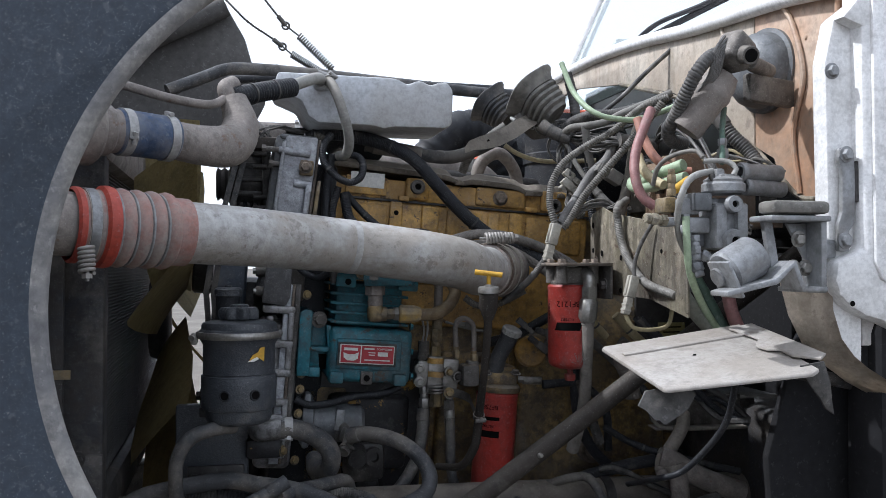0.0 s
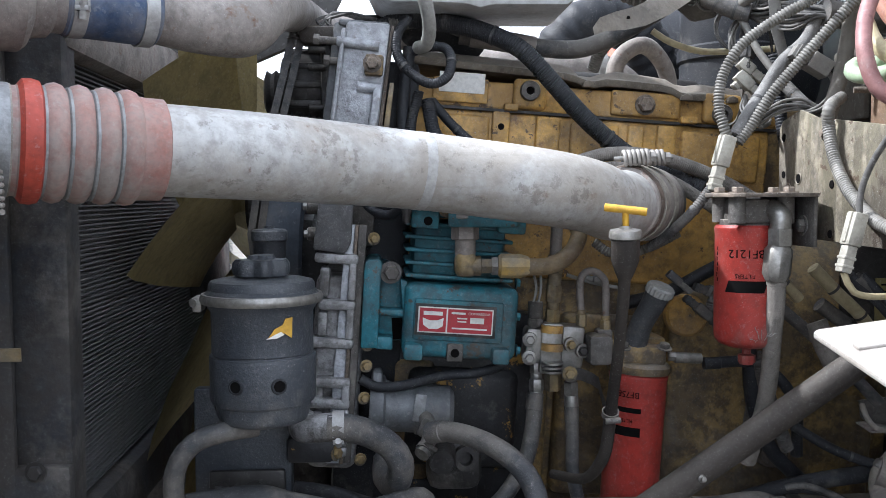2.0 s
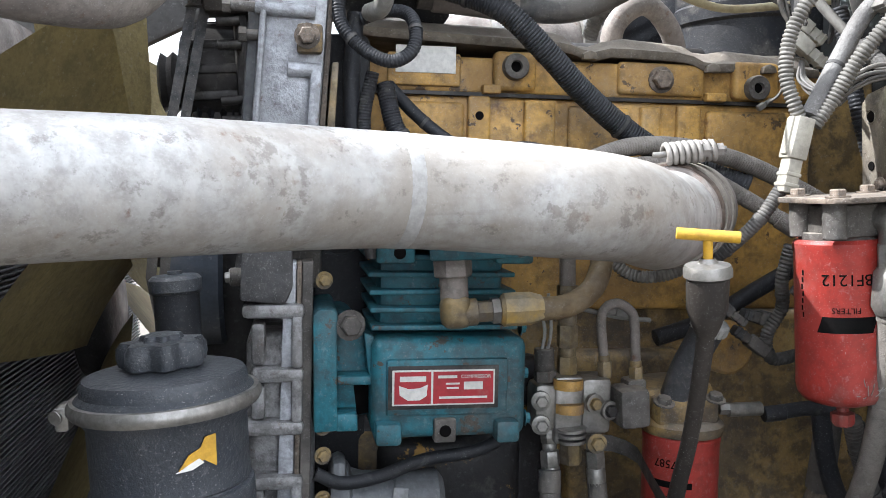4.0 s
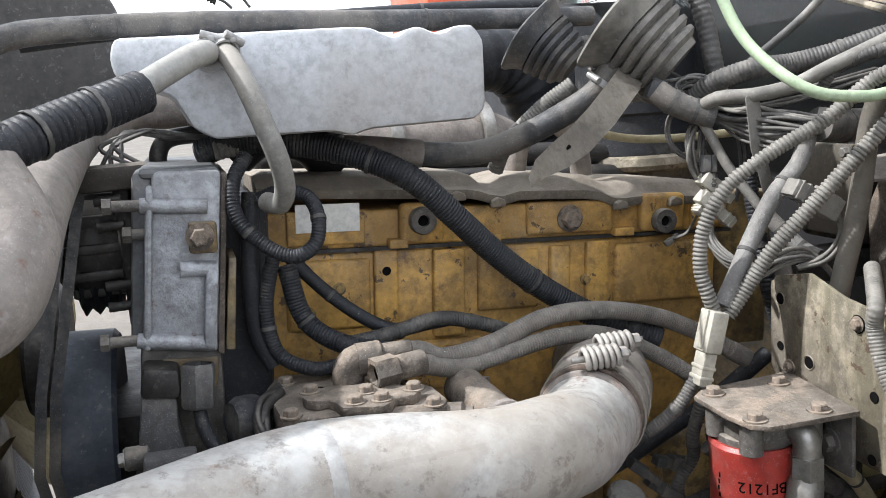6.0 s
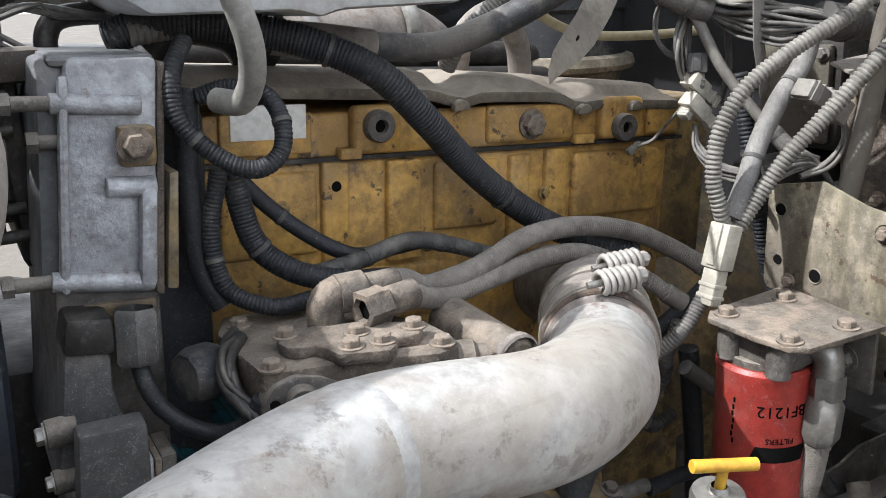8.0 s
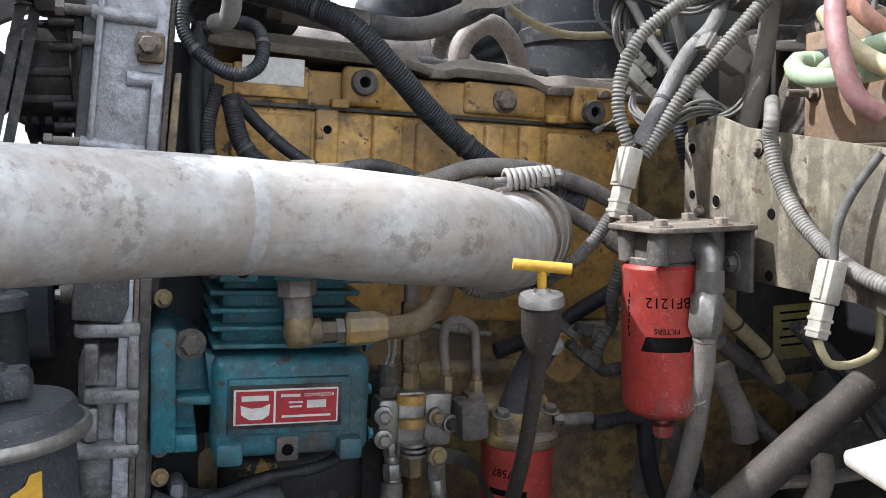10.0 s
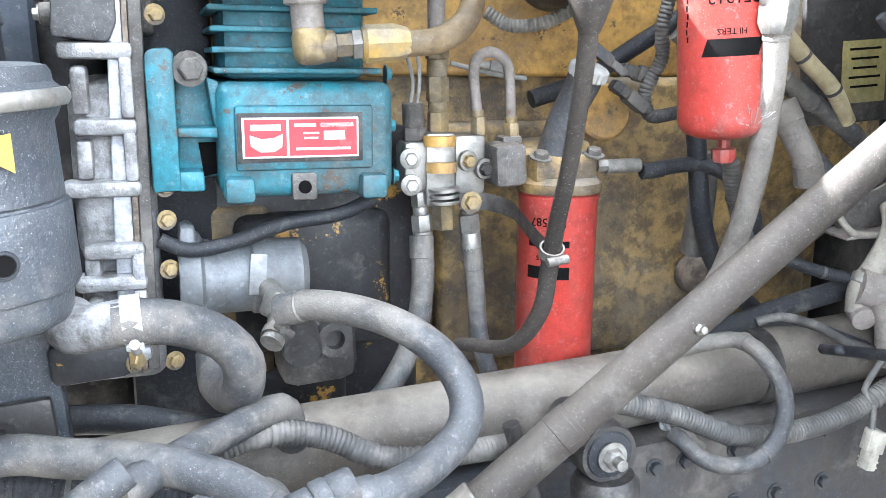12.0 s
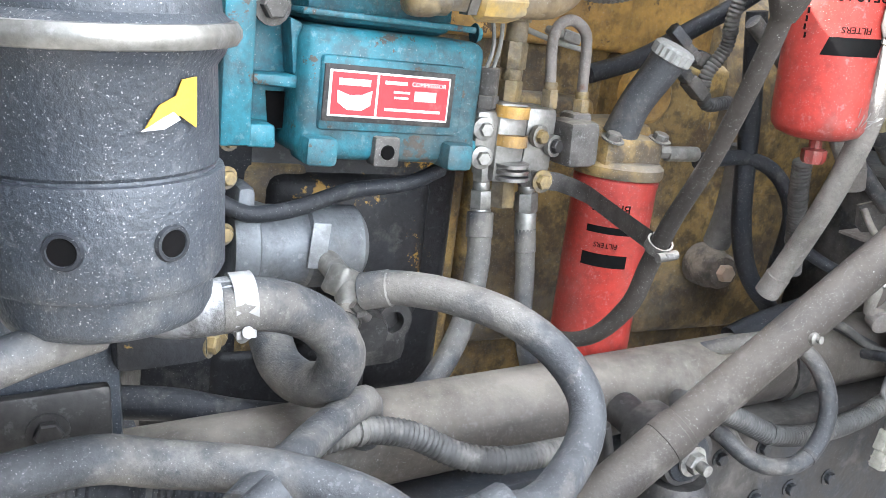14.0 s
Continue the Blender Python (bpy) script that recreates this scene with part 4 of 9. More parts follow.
spring_clamp(FC + FD * 0.034, (0.702, 1.896, 1.593), FD, (1, -0.2, 0.05), 0.0583)
spring_clamp(H0 + hu * 0.020, (-0.098, 1.455, 1.538), hd, (0.05, -0.1, -1), 0.0565)

# ---- surge tank ----
tank = thing("coolant_surge_tank", "stained white plastic coolant surge tank above the engine", "coolant tank", (0.42, 2.1, 1.85))
bm = B()
out = [(0.204, 1.942), (0.210, 1.963), (0.46, 1.962), (0.482, 1.960), (0.497, 1.951), (0.508, 1.949), (0.522, 1.957), (0.538, 1.959), (0.552, 1.951), (0.563, 1.950), (0.576, 1.957), (0.60, 1.958), (0.612, 1.94), (0.61, 1.862), (0.596, 1.85), (0.47, 1.849), (0.449, 1.843), (0.425, 1.85), (0.30, 1.852), (0.278, 1.866), (0.262, 1.90), (0.208, 1.922)]
prism(bm, out, 0.19, Matrix(((1, 0, 0, 0), (0, 0, 1, 2.015), (0, 1, 0, 0), (0, 0, 0, 1))), 0.007)
part("body", bm, WHITE_PLASTIC, tank)
part("neck", rod(B(), (0.304, 2.03, 1.940), (0.302, 1.985, 1.941), 0.018, seg=24), WHITE_PLASTIC, tank)
part("neck", rod(B(), (0.320, 2.03, 1.940), (0.319, 1.985, 1.941), 0.016, seg=24), WHITE_PLASTIC, tank)
part("inlet_elbow", tube(B(), [(0.225, 1.89, 1.903), (0.259, 1.92, 1.922), (0.285, 1.945, 1.936), (0.298, 1.965, 1.940), (0.302, 2.0, 1.941)], 0.0125, 18), PALE_RUBBER, tank, angle=60)
clamp_band(tank, (0.319, 1.985, 1.941), (-0.1, 1, 0.5), 0.0125, 0.007, screw=(0.6, 0, 1))
clamp_band(tank, (0.301, 1.985, 1.941), (0, 1, 0), 0.0128, 0.007, screw=(0.3, 0, 1))

# ---- compressor ----
comp = thing("air_compressor", "blue painted finned air brake compressor, oily below", "compressor", (0.41, 2.02, 1.27))
bm = B()
box(bm, (0.408, 2.03, 1.335), (0.182, 0.185, 0.118), 0.013, TILT4, 3)
crank = part("crankcase", bm, BLUE, comp)
part("plate_pad", box(B(), (0.404, 1.938, 1.338), (0.142, 0.012, 0.066), 0.004, TILT4), BLUE, crank)
for x, w in ((0.332, 0.03), (0.47, 0.028)):
    part("foot", box(B(), (x, 1.945, 1.287 - 0.07 * (x - 0.4)), (w, 0.05, 0.026), 0.005, TILT4), BLUE, crank)
part("drain_boss", box(B(), (0.398, 1.94, 1.288), (0.026, 0.02, 0.028), 0.003, TILT4), GREY_CAST, crank, "bare metal drain boss")
part("mount_flange", prism(B(), [(0.2565, 1.430), (0.263, 1.436), (0.280, 1.436), (0.285, 1.430), (0.283, 1.416), (0.276, 1.294), (0.249, 1.294)], 0.17, Matrix.Translation((0, 1.95, 0)) @ XZF, 0.003), BLUE, comp)
bm = prism(B(), [(0.282, 1.428), (0.300, 1.424), (0.322, 1.394), (0.322, 1.300), (0.274, 1.300)], 0.11, Matrix.Translation((0, 1.985, 0)) @ XZF, 0.006)
prism(bm, [(0.279, 1.357), (0.324, 1.354), (0.324, 1.343), (0.279, 1.347)], 0.04, Matrix.Translation((0, 1.952, 0)) @ XZF, 0.003)
prism(bm, [(0.274, 1.313), (0.30, 1.311), (0.30, 1.290), (0.273, 1.292)], 0.04, Matrix.Translation((0, 1.955, 0)) @ XZF, 0.003)
prism(bm, [(0.313, 1.405), (0.325, 1.40), (0.322, 1.355), (0.316, 1.355)], 0.04, Matrix.Translation((0, 1.957, 0)) @ XZF, 0.003)
part("neck", bm, BLUE, comp)
# No opening is cut: a flat patch paints the dark of the gap.
part("core_hole", prism(B(), [(0.299, 1.338), (0.317, 1.337), (0.317, 1.304), (0.301, 1.302)], 0.002, Matrix.Translation((0, 1.9835, 0)) @ XZF, 0.0005), INK_AND_HOLE, comp, "flat black patch for the dark gap under the web")
bm = B()
box(bm, (0.408, 2.035, 1.445), (0.15, 0.135, 0.10), 0.012, TILT4)
part("cylinder", bm, BLUE, comp)
for k in range(5):
    z = 1.405 + k * 0.0205
    part("fin", box(B(), (0.407, 2.03, z), (0.172, 0.168, 0.006), 0.002, TILT4), BLUE, comp)
bm = B()
box(bm, (0.412, 2.01, 1.512), (0.176, 0.17, 0.026), 0.006, TILT4)
for x in (0.352, 0.488):
    box(bm, (x, 1.93, 1.50 - 0.07 * (x - 0.4)), (0.044, 0.02, 0.036), 0.004, TILT4)
part("cylinder_cover", bm, BLUE, comp)
part("lug_hole", lathe(B(), [(0, 0.001), (0.0065, 0.001), (0.007, 0)], (0.356, 1.9195, 1.497), (0, -1, 0), 16), INK_AND_HOLE, comp)
part("lug_hole", lathe(B(), [(0, 0.001), (0.006, 0.001), (0.007, 0)], (0.398, 1.9295, 1.288), (0, -1, 0), 16), INK_AND_HOLE, comp)
head = part("cylinder_head", prism(B(), [(0.339, 2.066), (0.44, 2.046), (0.497, 1.938), (0.500, 1.893), (0.492, 1.869), (0.470, 1.863), (0.432, 1.880), (0.393, 1.893), (0.353, 1.904), (0.328, 1.910), (0.324, 1.965), (0.322, 2.024)], 0.042, pose(0, 0, 1.524), 0.005), BROWN_DUST, comp, "head caked with brown dust")
part("valve_plate", prism(B(), [(0.358, 1.958), (0.353, 1.940), (0.356, 1.926), (0.366, 1.918), (0.377, 1.919), (0.382, 1.908), (0.387, 1.886), (0.427, 1.870), (0.437, 1.879), (0.444, 1.892), (0.463, 1.887), (0.474, 1.900), (0.468, 1.918), (0.44, 1.945), (0.395, 1.962)], 0.012, pose(0, 0, 1.5655), 0.003), BROWN_DUST, head)
part("port_flange", prism(B(), [(0.322, 1.531), (0.329, 1.522), (0.376, 1.522), (0.392, 1.540), (0.392, 1.548), (0.372, 1.558), (0.352, 1.562), (0.334, 1.556), (0.323, 1.541)], 0.02, Matrix(((1, 0, 0, 0), (-0.16, 0, 1, 1.955), (0, 1, 0, 0), (0, 0, 0, 1))), 0.003), GREY_CAST, head, "dark greasy port flange")
for x, z in ((0.333, 1.540), (0.379, 1.545)):
    part("bolt_hole", lathe(B(), [(0, 0.0012), (0.0042, 0.0012), (0.0046, 0)], (x, 1.955 - 0.16 * x - 0.0005, z), (-0.16, -1, 0), 14), INK_AND_HOLE, head)
part("bolt_hole", lathe(B(), [(0, 0.0012), (0.0058, 0.0012), (0.0062, 0)], (0.378, 1.988, 1.566), (0, 0, 1), 14), INK_AND_HOLE, head)
part("hole_rim", lathe(B(), [(0.006, 0), (0.0075, 0.0015), (0.009, 0)], (0.378, 1.988, 1.566), (0, 0, 1), 16), BROWN_DUST, head)
part("side_cover", prism(B(), [(0.384, 1.888), (0.440, 1.872), (0.486, 1.862), (0.496, 1.89), (0.47, 1.93), (0.40, 1.94)], 0.035, pose(0, 0, 1.488), 0.004), BLUE, head)
part("unloader_cap", lathe(B(), [(0, 0), (0.016, 0), (0.019, 0.003), (0.019, 0.018), (0.014, 0.022), (0.014, 0.03), (0, 0.031)], (0.493, 1.882, 1.545), (0.9, -0.35, 0), 24), BROWN_DUST, head)
for x, y, z in ((0.346, 2.029, 1.566), (0.364, 1.951, 1.577), (0.338, 1.917, 1.566), (0.419, 1.921, 1.577), (0.402, 1.895, 1.577), (0.429, 1.890, 1.577), (0.467, 1.905, 1.577), (0.481, 1.879, 1.566)):
    bolt(comp, (x, y, z), (0, 0, 1), 0.0082, BROWN_DUST)
part("plug", lathe(B(), [(0.0055, 0.004), (0.0062, 0.010), (0.0115, 0.011), (0.0135, 0.008), (0.014, 0), (0, 0)], (0.355, 1.8985, 1.541), (-0.16, -1, 0.02), 24), GREY_CAST, comp)
part("plug_core", lathe(B(), [(0, 0.005), (0.006, 0.005)], (0.355, 1.8985, 1.541), (-0.16, -1, 0.02), 14), INK_AND_HOLE, comp)
bm = B()
q = random.Random(8)
for k in range(6):
    u, v, w = q.uniform(-0.006, 0.006), q.uniform(-0.012, 0.012), q.uniform(-0.006, 0.006)
    tube(bm, [(0.336, 2.0 + v, 1.570), (0.317 + u, 1.972 + v, 1.566 + w), (0.312 + u, 1.94 - v * 0.5, 1.545 + w), (0.322 + w, 1.915 + u, 1.525), (0.322, 1.905, 1.50 + u)], q.uniform(0.003, 0.006), 8, 0.006)
part("tape_wrap", bm, DARK_STEEL, comp, "taped wires wrapped round the head", angle=60)
part("outlet", rod(B(), (0.543, 1.985, 1.545), (0.556, 1.87, 1.533), 0.024, 0.023, seg=28, bev=0.006), BROWN_DUST, comp)
part("outlet_ring", lathe(B(), [(0.0235, -0.003), (0.0258, -0.001), (0.0258, 0.006), (0.0235, 0.008)], (0.555, 1.878, 1.534), (0.11, -1, -0.1), 28), PIPE_DUST, comp)
part("side_plug", lathe(B(), [(0.016, 0), (0.016, 0.012), (0.024, 0.016), (0.026, 0.022), (0.026, 0.042), (0.021, 0.05), (0, 0.052)], (0.325, 1.995, 1.545), (-0.9, -0.35, 0.1), 10), BLACK_RUBBER, comp, "black faceted cap")
for x, y, z in ((0.298, 1.962, 1.414),):
    bolt(comp, (x, y, z), (0.2, -1, 0), 0.0125, GREY_CAST)
for z in (1.395, 1.34, 1.285):
    bolt(comp, (0.50, 1.965, z), (1, 0, -0.07), 0.007, BLUE)
# data plate with a pale emblem, bars and one readable word
part("plate_border", box(B(), (0.399, 1.9312, 1.339), (0.128, 0.002, 0.050), 0.0006, TILT4), DARK_STEEL, comp, "dark border round the data plate")
pl = part("data_plate", box(B(), (0.399, 1.9305, 1.339), (0.119, 0.002, 0.041), 0.0006, TILT4), LABEL_WHITE, comp, "red and white data plate")


def lettering(text, size, mat, parent, m, bend=0.0, name="lettering", lift=0.0004):
    """Flat raised letters at the pose m, centred, bent round a cylinder of radius bend."""
    cu = bpy.data.curves.new(name, "FONT")
    cu.body, cu.size, cu.align_x, cu.align_y, cu.extrude, cu.resolution_u = text, size, "CENTER", "CENTER", 0.0003, 3
    tmp = bpy.data.objects.new(name, cu)
    scene.collection.objects.link(tmp)
    me = bpy.data.meshes.new_from_object(tmp.evaluated_get(bpy.context.evaluated_depsgraph_get()))
    bpy.data.objects.remove(tmp)
    bm = B()
    bm.from_mesh(me)
    bpy.data.meshes.remove(me)
    if bend:
        for v in bm.verts:
            a, r = v.co.x / bend, bend + v.co.z + lift
            v.co = Vector((r * math.sin(a), v.co.y, r * math.cos(a) - bend))
    bm.transform(m)
    return part(name, bm, mat, parent)




def plate_box(x, y, w, h, mat, name="bar", lift=0.0):
    bm = box(B(), (x, y, lift), (w, h, 0.0006))
    bm.transform(Matrix.Translation((0.399, 1.9293, 1.339)) @ Matrix.Rotation(radians(4), 4, "Y") @ Matrix.Rotation(radians(90), 4, "X"))
    return part(name, bm, mat, pl)


PM = Matrix.Translation((0.399, 1.9287, 1.339)) @ Matrix.Rotation(radians(4), 4, "Y") @ Matrix.Rotation(radians(90), 4, "X")
plate_box(-0.036, 0, 0.042, 0.037, LABEL_RED, "red_field")
plate_box(0.0225, 0, 0.070, 0.037, LABEL_RED, "red_field")
bm = prism(B(), [(-0.052, 0.003), (-0.04, -0.001), (-0.028, 0.0), (-0.019, 0.004), (-0.020, -0.009), (-0.028, -0.014), (-0.042, -0.014), (-0.051, -0.008)], 0.0006, PM)
part("emblem", bm, LABEL_WHITE, pl, "plain pale emblem shape")
plate_box(-0.036, 0.0105, 0.030, 0.006, LABEL_WHITE, "emblem", 0.0006)
plate_box(0.004, 0.0125, 0.022, 0.0032, LABEL_WHITE, "bar", 0.0006)
lettering("COMPRESSOR", 0.0056, LABEL_WHITE, pl, PM @ Matrix.Translation((0.037, 0.0125, 0)))
plate_box(0.010, 0.0045, 0.016, 0.002, LABEL_WHITE, "bar", 0.0006)
plate_box(0.010, -0.0005, 0.014, 0.002, LABEL_WHITE, "bar", 0.0006)
plate_box(0.034, 0.002, 0.022, 0.009, LABEL_WHITE, "blank_field", 0.0006)
plate_box(0.0225, -0.0115, 0.056, 0.0025, LABEL_WHITE, "bar", 0.0006)
# discharge fitting
fit = thing("discharge_fitting", "brass and steel elbow fitting on the compressor", "pipe fitting", (0.45, 1.91, 1.43))
bm = rod(B(), (0.412, 1.905, 1.505), (0.412, 1.905, 1.468), 0.0215, seg=6, bev=0.002)
rod(bm, (0.412, 1.905, 1.470), (0.412, 1.905, 1.44), 0.016, seg=18)
rod(bm, (0.412, 1.905, 1.525), (0.412, 1.905, 1.50), 0.026, seg=24)
part("port", bm, PIPE_DUST, fit)
bm = box(B(), (0.412, 1.902, 1.430), (0.034, 0.032, 0.038), 0.011, seg=3)
rod(bm, (0.42, 1.902, 1.428), (0.436, 1.902, 1.428), 0.0155, seg=20)
part("elbow", bm, BRASS, fit)
part("nut", lathe(B(), [(0, 0), (0.0125, 0), (0.0125, 0.028), (0, 0.028)], (0.425, 1.90, 1.428), (1, -0.02, 0), 6), BRASS, fit)
part("nut", lathe(B(), [(0, 0), (0.0155, 0), (0.0155, 0.009), (0, 0.009)], (0.452, 1.90, 1.428), (1, -0.02, 0), 6), STEEL, fit)
part("ferrule", lathe(B(), [(0, 0), (0.015, 0), (0.019, 0.004), (0.019, 0.034), (0.0165, 0.042), (0.0145, 0.048), (0, 0.048)], (0.462, 1.90, 1.428), (1, -0.02, -0.02), 8), TAN_PAINT, fit, "ferrule splashed with yellow paint")
for x in (0.385, 0.447):
    bolt(fit, (x, 1.915, 1.515), (0, -1, 0), 0.009, BRASS)
hose("discharge_hose", "tan stained hose from the compressor fitting", 0.0135, CREAM_HOSE, [(0.505, 1.899, 1.426), (0.54, 1.90, 1.427), (0.575, 1.915, 1.442), (0.60, 1.95, 1.47), (0.605, 2.0, 1.49)])

# ---- sensor lead and clutter above the alternator ----
hose("sensor_lead", "taped black sensor lead curving to the compressor", 0.0078, BLACK_RUBBER, [(0.2475, 2.0, 1.562), (0.249, 1.992, 1.548), (0.257, 1.982, 1.527), (0.277, 1.965, 1.509), (0.298, 1.945, 1.506), (0.316, 1.925, 1.520), (0.326, 1.915, 1.542)], "wire")
for z, r in ((1.52, 0.013), (1.475, 0.011)):
    hs2 = solid("mount_boss", rod(B(), (0.165, 2.0, z), (0.19, 2.0, z), r, seg=20), GREY_CAST, "round greasy boss on the mounting leg", "mount", (0.165, 2.0, z), "mount bosses")
    bolt(hs2, (0.165, 2.0, z), (-1, 0, 0), r * 0.6, STEEL)
clut = thing("vent_fitting", "dusty elbow fitting and bent pipe above the housing", "pipe fitting", (0.26, 2.2, 1.82))
part("elbow", tube(B(), [(0.235, 2.18, 1.805), (0.236, 2.18, 1.835), (0.25, 2.185, 1.852), (0.285, 2.19, 1.855), (0.33, 2.2, 1.852)], 0.011, 14, 0.006), DARK_STEEL, clut, angle=60)
part("base", lathe(B(), [(0, 0), (0.022, 0), (0.022, 0.012), (0.015, 0.02), (0, 0.02)], (0.235, 2.18, 1.797), (0, 0, 1), 22), DARK_STEEL, clut)
part("tee", rod(B(), (0.29, 2.19, 1.855), (0.31, 2.195, 1.855), 0.016, seg=16), STEEL, clut)
hose("wiring_loom", "pale corrugated loom over the gear housing", 0.012, LOOM, [(0.30, 2.12, 1.835), (0.345, 2.12, 1.84), (0.39, 2.13, 1.84), (0.44, 2.16, 1.83)], "wiring loom", pitch=0.006, amp=0.0014)
for k in range(5):
    q = random.Random(40 + k)
    hose("wire", "twisted dusty wire above the alternator", 0.003, WIRE, [(0.17 + 0.012 * k, 2.15, 1.825), (0.19 + q.uniform(-0.02, 0.02), 2.16, 1.85), (0.22 + q.uniform(-0.02, 0.02), 2.17, 1.865), (0.26 + q.uniform(-0.02, 0.02), 2.17, 1.855), (0.30, 2.18, 1.85)], "wire", seg=6, group="loose engine wires")
for p0, d in (((0.420, 1.965, 1.600), (1, -0.02, 0.0)), ((0.431, 1.936, 1.590), (1, 0.22, 0.02))):
    hf = thing("hose_end_fitting", "dusty hexagon hose end fitting on the compressor head", "pipe fitting", p0, "hose end fittings")
    p0, d = Vector(p0), Vector(d).normalized()
    part("socket", lathe(B(), [(0.011, 0.006), (0.0125, 0), (0.0185, 0), (0.0185, 0.026), (0.014, 0.03), (0, 0.03)], p0, d, 6 if p0.x > 0.42 else 24), BROWN_DUST, hf)
    part("bore", lathe(B(), [(0, 0.007), (0.0122, 0.007)], p0, d, 18), INK_AND_HOLE, hf)
    part("ferrule", rod(B(), p0 + d * 0.028, p0 + d * 0.062, 0.0145, seg=18), BROWN_DUST, hf)
hf = thing("hose_elbow", "dusty cast elbow under a braided hose", "pipe fitting", (0.40, 1.99, 1.56), "hose end fittings")
part("elbow", tube(B(), [(0.410, 1.968, 1.562), (0.409, 1.968, 1.585), (0.416, 1.967, 1.598), (0.432, 1.966, 1.600)], 0.0175, 20, 0.005), BROWN_DUST, hf, angle=60)

# ---- fuel filter, its bracket and panel ----
ff = thing("fuel_filter", "red spin-on fuel filter with black lettering", "filter", (0.8085, 1.795, 1.31))
FX, FY, FR = 0.8085, 1.795, 0.0476
part("canister", lathe(B(), [(0, 0.0), (0.028, 0.001), (0.041, 0.006), (0.046, 0.013), (FR, 0.022), (FR, 0.168), (0.0484, 0.170), (0.0484, 0.176), (0.045, 0.18), (0, 0.18)], (FX, FY, 1.312), seg=64), RED, ff)
part("drain_valve", lathe(B(), [(0, -0.026), (0.009, -0.026), (0.012, -0.022), (0.012, -0.012), (0.006, -0.010), (0.006, 0.003)], (FX, FY, 1.312), seg=18, lobes=9, depth=0.06), RED, ff)


def on_can(parent, x, y, r, turn, z):
    """A pose on the side of an upright can, for writing that stands upside down."""
    return Matrix.Translation((x, y, z)) @ Matrix.Rotation(radians(turn), 4, "Z") @ Matrix.Translation((0, -r, 0)) @ Matrix.Rotation(radians(90), 4, "X") @ Matrix.Rotation(math.pi, 4, "Z")


def can_bar(parent, x, y, r, turn, z, w, h, mat, skew=0.0, dx=0.0, name="bar"):
    bm = B()
    n = 8
    for s0, s1 in ((-0.5, 0.5),):
        rows = [[bm.verts.new(((i / n - 0.5) * w + dx + skew * (k - 0.5) * h, (k - 0.5) * h, 0)) for i in range(n + 1)] for k in (0, 1)]
        for i in range(n):
            bm.faces.new((rows[0][i], rows[0][i + 1], rows[1][i + 1], rows[1][i]))
    for v in bm.verts:
        a = v.co.x / r
        v.co = Vector(((r + 0.0005) * math.sin(a), v.co.y, (r + 0.0005) * math.cos(a) - r))
    bm.transform(on_can(parent, x, y, r, turn, z))
    return part(name, bm, mat, parent)


T = -26
lettering("BF1212", 0.017, INK_AND_HOLE, ff, on_can(ff, FX, FY, FR, T, 1.452), FR)
lettering("FILTERS", 0.0085, INK_AND_HOLE, ff, on_can(ff, FX, FY, FR, T - 2, 1.420), FR)
can_bar(ff, FX, FY, FR, T, 1.4045, 0.056, 0.017, INK_AND_HOLE, 0.35, name="brand_bar")
for k in range(7):
    can_bar(ff, FX, FY, FR, -84, 1.458 - k * 0.0075, 0.0025, 0.0055, INK_AND_HOLE, 0, 0.0008 * (k % 3))
br = thing("filter_bracket", "dusty steel filter bracket with four bolts", "bracket", (0.81, 1.77, 1.53))
part("plate", prism(B(), [(0.752, 1.822), (0.77, 1.836), (0.882, 1.842), (0.888, 1.83), (0.870, 1.708), (0.768, 1.714), (0.755, 1.727), (0.750, 1.76)], 0.006, pose(0, 0, 1.532), 0.0015), BROWN_DUST, br)
bm = B()
box(bm, (0.81, 1.785, 1.512), (0.075, 0.075, 0.036), 0.008)
rod(bm, (FX, FY, 1.488), (FX, FY, 1.5), 0.042, seg=32)
for p in ((0.772, 1.81), (0.772, 1.75), (0.845, 1.81), (0.84, 1.745)):
    rod(bm, (p[0], p[1], 1.495), (p[0], p[1], 1.533), 0.012, seg=16)
part("filter_head", bm, GREY_CAST, br)
for p in ((0.773, 1.817), (0.766, 1.735), (0.853, 1.812), (0.836, 1.727)):
    bolt(br, (p[0], p[1], 1.538), (0, 0, 1), 0.0085, BROWN_DUST)
part("flange", box(B(), (0.869, 1.77, 1.50), (0.006, 0.11, 0.075), 0.002), GREY_CAST, br)
bolt(br, (0.866, 1.745, 1.492), (-1, 0, 0), 0.010, GREY_CAST)
fe = thing("fuel_fitting", "dusty steel elbow and hex fittings on the fuel filter", "pipe fitting", (0.825, 1.74, 1.47))
part("elbow", tube(B(), [(0.822, 1.775, 1.512), (0.826, 1.75, 1.514), (0.829, 1.738, 1.505), (0.829, 1.737, 1.485)], 0.0145, 18, 0.004), STEEL, fe, angle=60)
part("nut", lathe(B(), [(0, 0), (0.0175, 0), (0.0175, 0.024), (0, 0.024)], (0.829, 1.737, 1.488), (0, 0, -1), 6), STEEL, fe)
part("nut", lathe(B(), [(0, 0), (0.014, 0), (0.0195, 0.008), (0.0195, 0.042), (0.014, 0.052), (0, 0.052)], (0.828, 1.737, 1.466), (-0.08, 0.02, -1), 8), STEEL, fe)
bm = B()
rng = random.Random(5)
